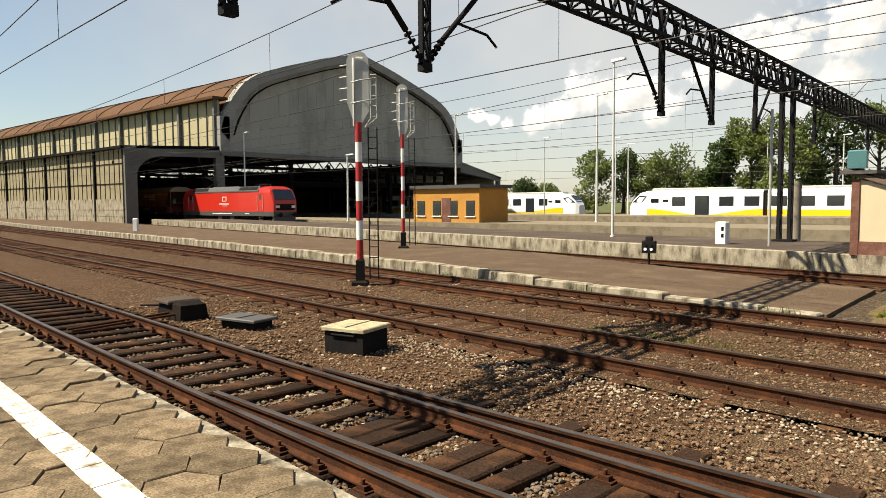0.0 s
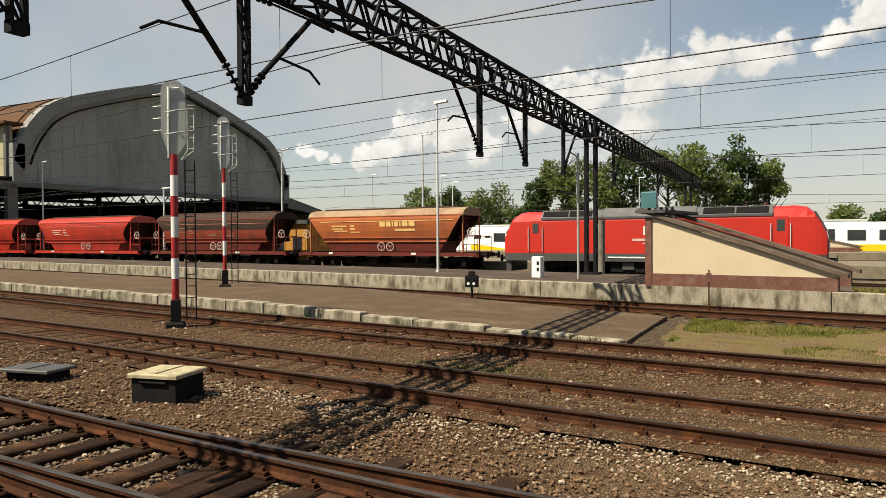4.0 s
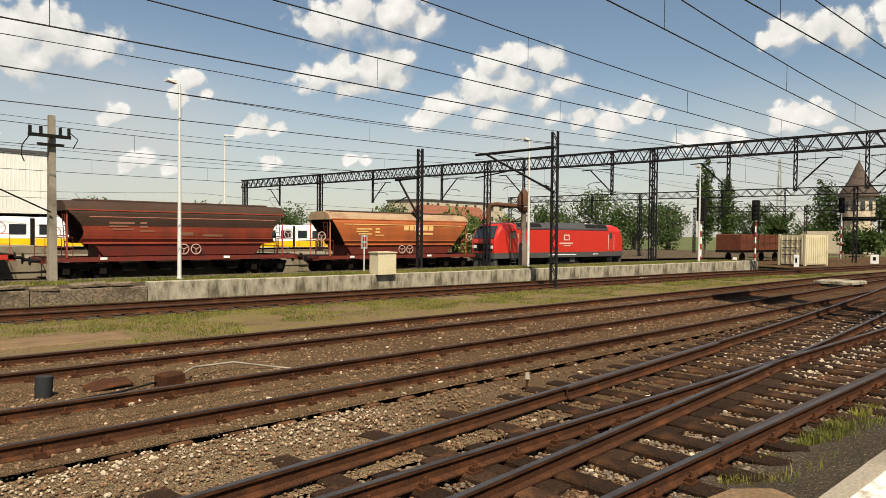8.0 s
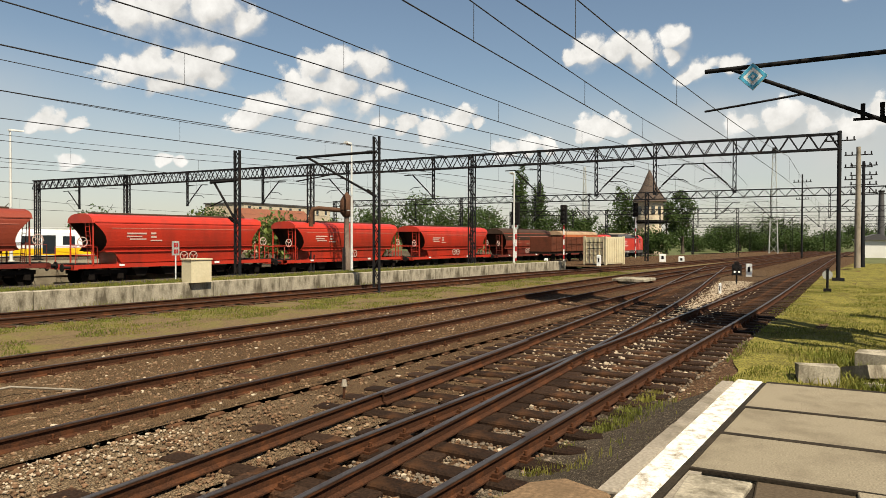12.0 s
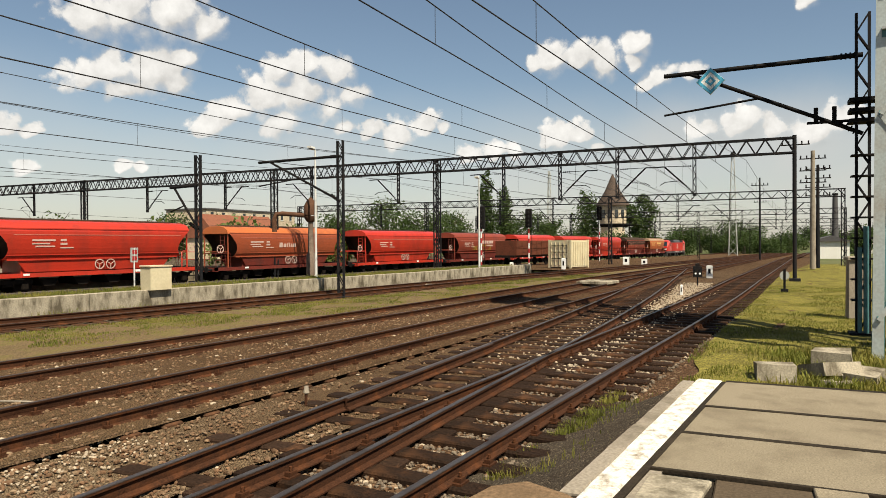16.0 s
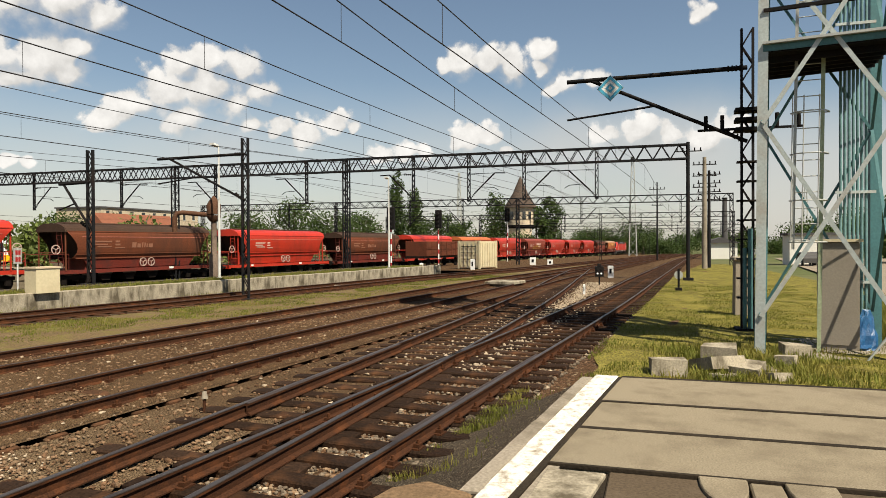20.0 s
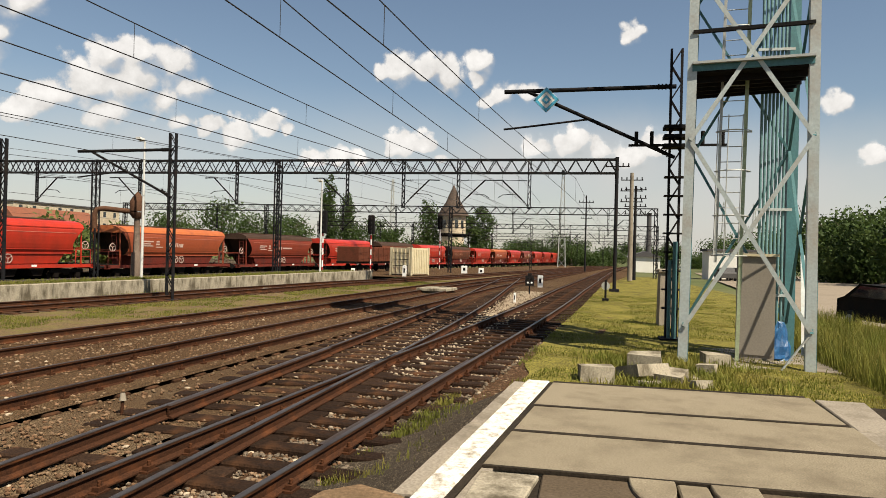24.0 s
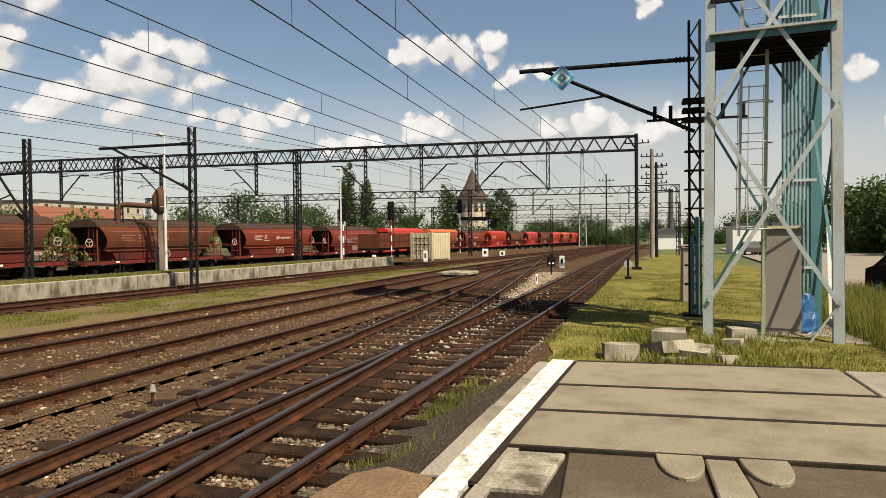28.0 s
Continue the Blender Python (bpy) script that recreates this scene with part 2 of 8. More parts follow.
    def mesh(self, name):
        me = bpy.data.meshes.new(name)
        me.from_pydata(self.v, [], self.f)
        me.polygons.foreach_set("use_smooth", self.s)
        me.validate()
        return me


def part(name, shape, mat, parent=None, label="", m=None):
    """Links a shape as one mesh object under a thing or a part."""
    me = shape if isinstance(shape, bpy.types.Mesh) else shape.mesh(name)
    if mat is not None and not me.materials:
        me.materials.append(mat)
    ob = new(name, me)
    ob.parent = parent
    if m is not None:
        ob.matrix_basis = m
    if label:
        ob["label"] = label
    return ob


def thing(name, label, category, m=None, group="", kind=""):
    ob = new(name)
    ob.empty_display_size = 0.2
    if m is not None:
        ob.matrix_basis = m
    return tagged(ob, label, category, group, kind)


def clean_normals(ob):
    bm = bmesh.new()
    bm.from_mesh(ob.data)
    bmesh.ops.recalc_face_normals(bm, faces=bm.faces)
    bm.to_mesh(ob.data)
    bm.free()


def curve(knots):
    """A smooth line y(x) through knots; straight on past its ends."""
    kx, ky = [k[0] for k in knots], [k[1] for k in knots]
    xs = np.arange(kx[0] - 60, kx[-1] + 60.5, 0.5)
    ys = np.interp(xs, kx, ky)
    lo, hi = (ky[1] - ky[0]) / (kx[1] - kx[0]), (ky[-1] - ky[-2]) / (kx[-1] - kx[-2])
    ys = np.where(xs < kx[0], ky[0] + (xs - kx[0]) * lo, np.where(xs > kx[-1], ky[-1] + (xs - kx[-1]) * hi, ys))
    ker = np.exp(-(np.arange(-40, 41) / 14.0) ** 2 / 2)
    pad = np.r_[ys[0] + (np.arange(-40, 0)) * lo * 0.5, ys, ys[-1] + np.arange(1, 41) * hi * 0.5]
    ys = np.convolve(pad, ker / ker.sum(), "valid")
    return lambda x: float(np.interp(x, xs, ys))


def slope(line, x):
    return (line(x + 0.5) - line(x - 0.5))


# ---- the lines of the plan (rail tops at z = 0) ----
LINE_R = curve([(-90, 14.0), (-40, 7.9), (-25, 6.15), (-17, 5.35), (-8, 4.45), (-4, 4.12), (5, 3.62), (9, 3.25), (16, 2.5), (22, 2.0), (33, 1.25), (65, -0.5), (120, -3.5), (260, -14)])
LINE_L = curve([(-12, 4.85), (-8, 4.5), (-4, 4.3), (1, 4.35), (5, 4.55), (8, 4.42), (11, 4.33), (16, 4.3), (20, 4.32), (28, 4.55), (36, 4.95), (46, 5.5), (56, 6.1)])
LINE_B = curve([(-90, 19.5), (-40, 12.6), (-20, 10.7), (-13, 9.8), (-8, 9.35), (-4, 8.75), (0, 8.6), (4, 8.25), (9, 7.8), (14, 7.35), (20, 6.95), (30, 6.4), (45, 5.75), (65, 4.6), (120, 1.0), (260, -10)])
LINE_C = curve([(-110, 28), (-70, 21.5), (-35, 17.5), (-13, 14.0), (-8.7, 13.4), (-4.7, 12.8), (0, 12.5), (3, 12.15), (9, 11.6), (13, 11.1), (18, 10.5), (27, 9.7), (38, 8.7), (60, 7.2), (120, 3.5), (260, -7)])
LINE_D = curve([(-130, 42), (-70, 33.5), (-23, 25.3), (-15, 23.8), (-8, 22.3), (-1, 20.9), (10.6, 19.1), (15, 18.5), (22, 17.35), (28, 16.35), (41, 14.3), (60, 11.8), (120, 6.2), (260, -3.5)])
LINE_T = curve([(-260, 42.1), (-33, 42.1), (-14, 41.9), (0, 41.2), (20, 39.3), (37, 37.2), (80, 31.6), (158, 22), (235, 13), (370, -4), (480, -19)])
WALL = lambda x: LINE_D(x) + 1.72
RANDOM = random.Random(7)
PLAT = 0.35
EDGE = curve([(-40, 5.6), (-12.9, 3.34), (-8.3, 3.0), (-4.8, 2.72), (-3.4, 2.6), (4.2, 2.0), (6.4, 1.5), (9.0, 0.95)])


# ---- materials ----
def material(name, colour, rough=0.8, metal=0.0, grain=30.0, amount=0.25, bump=0.3, stain=None, stain_scale=1.2, stain_amount=0.5, each=0.0, coat=0.0, streak=False, spread=0.48, thin=0.0):
    """Paint, stone, wood or metal: two scales of colour variation, relief and an optional stain colour."""
    m = bpy.data.materials.new(name)
    m.use_nodes = True
    n, l = m.node_tree.nodes, m.node_tree.links
    b = n["Principled BSDF"]
    tc = n.new("ShaderNodeTexCoord")
    fine, wide = n.new("ShaderNodeTexNoise"), n.new("ShaderNodeTexNoise")
    fine.inputs["Scale"].default_value, fine.inputs["Detail"].default_value = grain, 6
    wide.inputs["Scale"].default_value, wide.inputs["Detail"].default_value = stain_scale, 8
    wide.inputs["Roughness"].default_value = 0.65
    l.new(tc.outputs["Object"], fine.inputs["Vector"])
    if streak:   # dirt that has run down a wall
        run_down = n.new("ShaderNodeMapping")
        run_down.inputs["Scale"].default_value = (1.0, 1.0, 0.35)
        l.new(tc.outputs["Object"], run_down.inputs["Vector"]), l.new(run_down.outputs[0], wide.inputs["Vector"])
    else:
        l.new(tc.outputs["Object"], wide.inputs["Vector"])
    ramp = n.new("ShaderNodeValToRGB")
    c = colour
    ramp.color_ramp.elements[0].color = (*[v * (1 - amount) for v in c], 1)
    ramp.color_ramp.elements[1].color = (*[min(1, v * (1 + amount)) for v in c], 1)
    ramp.color_ramp.elements[0].position, ramp.color_ramp.elements[1].position = 0.3, 0.7
    l.new(fine.outputs["Fac"], ramp.inputs["Fac"])
    out = ramp.outputs["Color"]
    if stain:
        mix, mask = n.new("ShaderNodeMix"), n.new("ShaderNodeMapRange")
        mix.data_type = "RGBA"
        mask.inputs["From Min"].default_value, mask.inputs["From Max"].default_value = spread, spread + 0.2
        mask.inputs["To Max"].default_value = stain_amount
        l.new(wide.outputs["Fac"], mask.inputs["Value"])
        l.new(mask.outputs[0], mix.inputs["Factor"])
        l.new(out, mix.inputs["A"])
        mix.inputs["B"].default_value = (*stain, 1)
        out = mix.outputs["Result"]
    if each > 0:
        info, hsv, mr = n.new("ShaderNodeObjectInfo"), n.new("ShaderNodeHueSaturation"), n.new("ShaderNodeMapRange")
        mr.inputs["To Min"].default_value, mr.inputs["To Max"].default_value = 1 - each, 1 + each
        l.new(info.outputs["Random"], mr.inputs["Value"]), l.new(mr.outputs[0], hsv.inputs["Value"])
        l.new(out, hsv.inputs["Color"])
        out = hsv.outputs["Color"]
    l.new(out, b.inputs["Base Color"])
    rr = n.new("ShaderNodeMapRange")
    rr.inputs["To Min"].default_value, rr.inputs["To Max"].default_value = max(0.02, rough - 0.12), min(1, rough + 0.12)
    l.new(wide.outputs["Fac"], rr.inputs["Value"]), l.new(rr.outputs[0], b.inputs["Roughness"])
    b.inputs["Metallic"].default_value = metal
    b.inputs["Coat Weight"].default_value = coat
    b.inputs["Specular IOR Level"].default_value = 0.08 if rough > 0.82 else 0.2 if rough > 0.64 else 0.4
    if bump > 0:
        bp = n.new("ShaderNodeBump")
        bp.inputs["Strength"].default_value, bp.inputs["Distance"].default_value = bump, 0.6 / grain
        l.new(fine.outputs["Fac"], bp.inputs["Height"]), l.new(bp.outputs[0], b.inputs["Normal"])
    if thin > 0:   # leaves let some light through
        tr, mx = n.new("ShaderNodeBsdfTranslucent"), n.new("ShaderNodeMixShader")
        l.new(out, tr.inputs["Color"])
        mx.inputs[0].default_value = thin
        l.new(b.outputs[0], mx.inputs[1]), l.new(tr.outputs[0], mx.inputs[2]), l.new(mx.outputs[0], n["Material Output"].inputs["Surface"])
    return m


def glass(name, tint=(0.02, 0.025, 0.03), rough=0.05):
    m = bpy.data.materials.new(name)
    m.use_nodes = True
    b = m.node_tree.nodes["Principled BSDF"]
    b.inputs["Base Color"].default_value, b.inputs["Roughness"].default_value = (*tint, 1), rough
    b.inputs["Specular IOR Level"].default_value = 0.8
    return m


M = {}
M["rust"] = material("rusty rail steel", (0.042, 0.0175, 0.009), 0.85, 0.0, 60, 0.5, 0.5, (0.125, 0.043, 0.016), 3, 0.6, spread=0.5)
M["railhead"] = material("worn rail head", (0.15, 0.12, 0.10), 0.42, 0.85, 80, 0.2, 0.08, (0.05, 0.03, 0.021), 1.2, 0.7)
M["railhead_dull"] = material("dull rail head", (0.06, 0.04, 0.03), 0.55, 0.4, 80, 0.25, 0.1, (0.05, 0.026, 0.016), 2, 0.6)
M["sleeper"] = material("tarred oak sleeper", (0.026, 0.0145, 0.009), 0.88, 0, 40, 0.5, 0.8, (0.095, 0.042, 0.019), 2.5, 0.65, each=0.4, spread=0.48)
M["sleeper_brown"] = material("rust-stained sleeper", (0.046, 0.023, 0.0125), 0.88, 0, 40, 0.45, 0.8, (0.115, 0.052, 0.025), 4, 0.6, each=0.35)
M["concrete"] = material("weathered concrete", (0.236, 0.201, 0.156), 0.9, 0, 35, 0.22, 0.4, (0.0988, 0.0798, 0.057), 1.3, 0.8)
M["concrete_light"] = material("pale concrete", (0.295, 0.256, 0.19), 0.9, 0, 30, 0.25, 0.5, (0.06, 0.047, 0.03), 2.6, 0.88, streak=True, spread=0.45)
M["slab"] = material("grey concrete slab", (0.20, 0.166, 0.115), 0.9, 0, 70, 0.3, 0.5, (0.125, 0.10, 0.068), 1.6, 0.8, each=0.08, spread=0.46)
M["paver"] = material("worn concrete paver", (0.165, 0.122, 0.076), 0.92, 0, 55, 0.5, 0.7, (0.06, 0.043, 0.026), 4.5, 0.88, each=0.28, spread=0.44)
M["asphalt"] = material("old asphalt", (0.0646, 0.0486, 0.038), 0.92, 0, 60, 0.35, 0.5, (0.122, 0.095, 0.0722), 0.7, 0.7)
M["whiteline"] = material("worn white line paint", (0.58, 0.555, 0.49), 0.85, 0, 50, 0.2, 0.3, (0.17, 0.125, 0.078), 8.0, 0.92, spread=0.475)
M["black"] = material("sooty black steel", (0.010, 0.0095, 0.0095), 0.85, 0.0, 40, 0.4, 0.2, (0.026, 0.017, 0.012), 3, 0.5)
M["truss"] = material("dark painted lattice steel", (0.012, 0.0125, 0.014), 0.85, 0.0, 40, 0.3, 0.2, (0.03, 0.018, 0.012), 2, 0.5)
M["wire"] = material("dull copper wire", (0.038, 0.0342, 0.0319), 0.5, 0.6, 30, 0.2, 0)
M["red"] = material("traffic red loco paint", (0.45, 0.022, 0.013), 0.35, 0, 12, 0.05, 0.02, (0.30, 0.025, 0.016), 0.7, 0.35, coat=0.2)
M["red_wagon"] = material("red wagon paint", (0.40, 0.026, 0.0115), 0.45, 0, 14, 0.1, 0.03, (0.20, 0.022, 0.012), 0.6, 0.7, coat=0.1, streak=True)
M["orange_wagon"] = material("faded orange wagon paint", (0.395, 0.103, 0.0274), 0.55, 0, 14, 0.12, 0.05, (0.205, 0.057, 0.0266), 0.5, 0.7, streak=True)
M["brown_wagon"] = material("dirty brown wagon paint", (0.145, 0.043, 0.020), 0.65, 0, 14, 0.2, 0.05, (0.062, 0.030, 0.019), 0.5, 0.8, streak=True)
M["wagon_top"] = material("sun-bleached beige wagon roof", (0.30, 0.20, 0.12), 0.7, 0, 14, 0.15, 0.05, (0.16, 0.085, 0.05), 0.8, 0.7)
# roof grime; on end sheets this dark colour also holds the overhang's shade
M["dark_wagon"] = material("grimy roof and shaded end of a wagon", (0.045, 0.024, 0.015), 0.82, 0, 14, 0.3, 0.05, (0.026, 0.015, 0.010), 0.6, 0.6)
# grime, darkened further so the colour holds the shade under vehicles
M["bogie"] = material("grimy running gear, shade in its colour", (0.010, 0.0075, 0.006), 0.88, 0.0, 30, 0.4, 0.3, (0.028, 0.017, 0.011), 2, 0.5)
M["frame_red"] = material("red-brown underframe", (0.129, 0.0213, 0.0137), 0.7, 0, 20, 0.25, 0.1, (0.0456, 0.0228, 0.0182), 1.5, 0.6)
M["grey_loco"] = material("grey loco skirt", (0.062, 0.058, 0.054), 0.55, 0, 20, 0.15, 0.05, (0.04, 0.033, 0.026), 1.5, 0.6)
M["roof_grey"] = material("dark grey loco roof", (0.05, 0.049, 0.05), 0.6, 0, 20, 0.15, 0.05, (0.035, 0.03, 0.026), 1.5, 0.5)
M["glass"] = glass("dark glass")
M["white"] = material("white paint", (0.702, 0.693, 0.657), 0.5, 0, 20, 0.05, 0.03, (0.495, 0.468, 0.414), 1.5, 0.4)
M["train_white"] = material("white train paint", (0.80, 0.80, 0.78), 0.35, 0, 20, 0.03, 0.0, (0.66, 0.64, 0.60), 0.6, 0.3, coat=0.3)
M["yellow"] = material("yellow train paint", (0.78, 0.46, 0.012), 0.38, 0, 20, 0.04, 0, coat=0.3)
M["cream"] = material("cream render", (0.502, 0.403, 0.274), 0.85, 0, 30, 0.06, 0.15, (0.418, 0.327, 0.22), 0.8, 0.5)
M["hall_wood"] = material("ochre-grey boarding", (0.251, 0.213, 0.137), 0.85, 0, 20, 0.15, 0.2, (0.152, 0.129, 0.0836), 0.5, 0.5)
M["hall_pale"] = material("pale yellow cladding", (0.38, 0.334, 0.205), 0.8, 0, 20, 0.1, 0.1, (0.289, 0.251, 0.152), 0.5, 0.5)
M["hall_roof"] = material("rusty brown sheet roof", (0.10, 0.052, 0.028), 0.85, 0.0, 10, 0.25, 0.2, (0.055, 0.031, 0.019), 0.3, 0.75)
M["hall_grey"] = material("grey steel plating", (0.122, 0.118, 0.103), 0.6, 0.2, 12, 0.12, 0.1, (0.076, 0.0722, 0.0608), 0.3, 0.6)
M["hall_glass"] = material("dusty hall glazing", (0.29, 0.285, 0.245), 0.5, 0.0, 8, 0.12, 0.02, (0.165, 0.16, 0.13), 0.3, 0.75, streak=True)
M["hall_rim"] = material("grey painted steel", (0.24, 0.235, 0.215), 0.65, 0.0, 12, 0.1, 0.1, (0.15, 0.145, 0.13), 0.4, 0.6)
# near-black, so the colour itself carries the shade inside the shed
M["hall_dark"] = material("near-black hall steel", (0.008, 0.007, 0.0065), 0.88, 0.0, 20, 0.3, 0.1)
M["ground_far"] = material("distant meadow", (0.076, 0.0874, 0.0342), 0.95, 0, 0.6, 0.25, 0.2, (0.122, 0.114, 0.057), 0.03, 0.7)


def stones(name, colours, scale, dirt, dirt_amount=0.6, bump=0.9, trodden=()):
    """Loose stones bedded in dirt: cells of several colours with sunk joints, darkened for the shade between stones."""
    m = bpy.data.materials.new(name)
    m.use_nodes = True
    n, l = m.node_tree.nodes, m.node_tree.links
    b = n["Principled BSDF"]
    tc, cell, edge, wide, fine = n.new("ShaderNodeTexCoord"), n.new("ShaderNodeTexVoronoi"), n.new("ShaderNodeTexVoronoi"), n.new("ShaderNodeTexNoise"), n.new("ShaderNodeTexNoise")
    edge.feature = "DISTANCE_TO_EDGE"
    for v in (cell, edge):
        v.inputs["Scale"].default_value = scale
        l.new(tc.outputs["Object"], v.inputs["Vector"])
    wide.inputs["Scale"].default_value, wide.inputs["Detail"].default_value, wide.inputs["Roughness"].default_value = 0.55, 9, 0.7
    fine.inputs["Scale"].default_value, fine.inputs["Detail"].default_value = 90, 4
    l.new(tc.outputs["Object"], wide.inputs["Vector"]), l.new(tc.outputs["Object"], fine.inputs["Vector"])
    sep, ramp = n.new("ShaderNodeSeparateColor"), n.new("ShaderNodeValToRGB")
    l.new(cell.outputs["Color"], sep.inputs[0]), l.new(sep.outputs[0], ramp.inputs[0])
    ramp.color_ramp.interpolation = "CONSTANT"
    els = ramp.color_ramp.elements
    for k, (p, c) in enumerate(colours):
        e = els[k] if k < 2 else els.new(p)
        e.position, e.color = p, (*c, 1)
    mixf, mr, mix2 = n.new("ShaderNodeMix"), n.new("ShaderNodeMapRange"), n.new("ShaderNodeMix")
    mixf.data_type = mix2.data_type = "RGBA"
    mr.inputs["From Min"].default_value, mr.inputs["From Max"].default_value, mr.inputs["To Max"].default_value = 0.42, 0.62, dirt_amount
    l.new(wide.outputs["Fac"], mr.inputs["Value"]), l.new(mr.outputs[0], mixf.inputs["Factor"])
    l.new(ramp.outputs[0], mixf.inputs["A"])
    mixf.inputs["B"].default_value = (*dirt, 1)
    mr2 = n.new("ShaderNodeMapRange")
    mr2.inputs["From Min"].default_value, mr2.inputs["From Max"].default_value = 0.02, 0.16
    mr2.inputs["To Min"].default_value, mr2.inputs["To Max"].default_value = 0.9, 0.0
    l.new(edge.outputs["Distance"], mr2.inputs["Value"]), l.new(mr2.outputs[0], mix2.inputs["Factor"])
    out = mixf.outputs["Result"]
    for lo, hi, earth in trodden:   # the soil over the stones changes along the track
        sx, add_, mr3, mix3 = n.new("ShaderNodeSeparateXYZ"), n.new("ShaderNodeMath"), n.new("ShaderNodeMapRange"), n.new("ShaderNodeMix")
        mix3.data_type, add_.operation = "RGBA", "MULTIPLY_ADD"
        l.new(tc.outputs["Object"], sx.inputs[0]), l.new(wide.outputs["Fac"], add_.inputs[0]), l.new(sx.outputs[0], add_.inputs[2])
        add_.inputs[1].default_value = 14.0
        mr3.inputs["From Min"].default_value, mr3.inputs["From Max"].default_value, mr3.inputs["To Max"].default_value = lo + 7.0, hi + 7.0, 0.8
        l.new(add_.outputs[0], mr3.inputs["Value"]), l.new(mr3.outputs[0], mix3.inputs["Factor"])
        l.new(out, mix3.inputs["A"])
        mix3.inputs["B"].default_value = (*earth, 1)
        out = mix3.outputs["Result"]
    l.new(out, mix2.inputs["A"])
    # shade in the gaps, painted as a much darker dirt colour
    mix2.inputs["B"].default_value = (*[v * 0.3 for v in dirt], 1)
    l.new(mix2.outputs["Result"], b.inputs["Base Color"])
    b.inputs["Roughness"].default_value, b.inputs["Specular IOR Level"].default_value = 0.95, 0.06
    add, bp = n.new("ShaderNodeMath"), n.new("ShaderNodeBump")
    add.operation = "MULTIPLY_ADD"
    l.new(fine.outputs["Fac"], add.inputs[0])
    add.inputs[1].default_value = 0.25
    l.new(edge.outputs["Distance"], add.inputs[2])
    bp.inputs["Strength"].default_value, bp.inputs["Distance"].default_value = bump, 0.05
    l.new(add.outputs[0], bp.inputs["Height"]), l.new(bp.outputs[0], b.inputs["Normal"])
    return m


BROWNS = [(0.0, (0.045, 0.024, 0.013)), (0.22, (0.115, 0.064, 0.036)), (0.5, (0.075, 0.042, 0.024)), (0.72, (0.17, 0.105, 0.062)), (0.90, (0.27, 0.202, 0.132)), (0.975, (0.40, 0.325, 0.225))]
GREYS = [(0.0, (0.055, 0.041, 0.029)), (0.3, (0.11, 0.083, 0.058)), (0.6, (0.08, 0.06, 0.042)), (0.8, (0.155, 0.12, 0.084)), (0.94, (0.26, 0.21, 0.15))]
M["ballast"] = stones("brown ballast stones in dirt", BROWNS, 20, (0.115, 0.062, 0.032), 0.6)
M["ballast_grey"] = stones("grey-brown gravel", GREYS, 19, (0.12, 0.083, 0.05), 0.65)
# dirt colour darkened to stand for the shade beneath the goods train
M["ballast_shaded"] = stones("dark ballast with shade in its colour", GREYS, 20, (0.035, 0.025, 0.017), 0.85)
M["verge_soil"] = material("brown soil with moss", (0.12, 0.082, 0.042), 0.95, 0, 26, 0.6, 0.9, (0.125, 0.112, 0.028), 1.2, 0.8, spread=0.47)
M["ruin"] = material("crumbling dark masonry", (0.14, 0.105, 0.072), 0.95, 0, 14, 0.5, 0.8, (0.045, 0.035, 0.024), 2.2, 0.85)
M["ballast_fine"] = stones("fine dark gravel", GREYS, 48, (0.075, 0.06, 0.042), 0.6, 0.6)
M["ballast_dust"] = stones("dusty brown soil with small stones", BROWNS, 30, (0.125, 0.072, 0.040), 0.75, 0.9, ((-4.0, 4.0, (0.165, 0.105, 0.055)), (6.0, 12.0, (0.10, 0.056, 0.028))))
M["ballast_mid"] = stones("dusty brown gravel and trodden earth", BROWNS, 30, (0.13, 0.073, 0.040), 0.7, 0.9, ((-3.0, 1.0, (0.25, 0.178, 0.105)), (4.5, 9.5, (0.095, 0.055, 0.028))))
M["joint"] = material("dark soil in joints", (0.022, 0.017, 0.012), 0.95, 0, 40, 0.4, 0.4, (0.045, 0.033, 0.022), 2, 0.6)
M["dirt"] = material("trodden brown dirt", (0.085, 0.057, 0.037), 0.95, 0, 26, 0.5, 0.7, (0.14, 0.10, 0.064), 0.9, 0.7)
M["grass_soil"] = material("dry grass on soil", (0.15, 0.128, 0.030), 0.95, 0, 26, 0.75, 0.9, (0.062, 0.052, 0.017), 1.6, 0.8, spread=0.46)
M["sand_pad"] = material("sandy worn concrete", (0.16, 0.102, 0.058), 0.95, 0, 30, 0.35, 0.5, (0.10, 0.066, 0.038), 1.5, 0.7)
M["blade"] = material("grass blades", (0.13, 0.138, 0.024), 0.75, 0, 2.0, 0.4, 0, (0.27, 0.215, 0.055), 0.8, 0.85, thin=0.35)
M["weed"] = material("weed leaves", (0.065, 0.095, 0.02), 0.65, 0, 3.0, 0.4, 0, (0.125, 0.145, 0.036), 1.2, 0.7, thin=0.35)
M["leaf"] = material("tree foliage", (0.12, 0.155, 0.036), 0.6, 0, 0.7, 0.4, 0, (0.17, 0.185, 0.048), 0.25, 0.7, thin=0.4)
M["leaf_dark"] = material("dark tree foliage", (0.048, 0.078, 0.02), 0.65, 0, 0.7, 0.4, 0, (0.08, 0.108, 0.028), 0.25, 0.7, thin=0.35)
M["bark"] = material("tree bark", (0.076, 0.0608, 0.0456), 0.95, 0, 12, 0.35, 0.5)
M["teal"] = material("teal-green painted steel", (0.057, 0.152, 0.16), 0.5, 0.1, 20, 0.15, 0.1, (0.038, 0.076, 0.076), 1.5, 0.5)
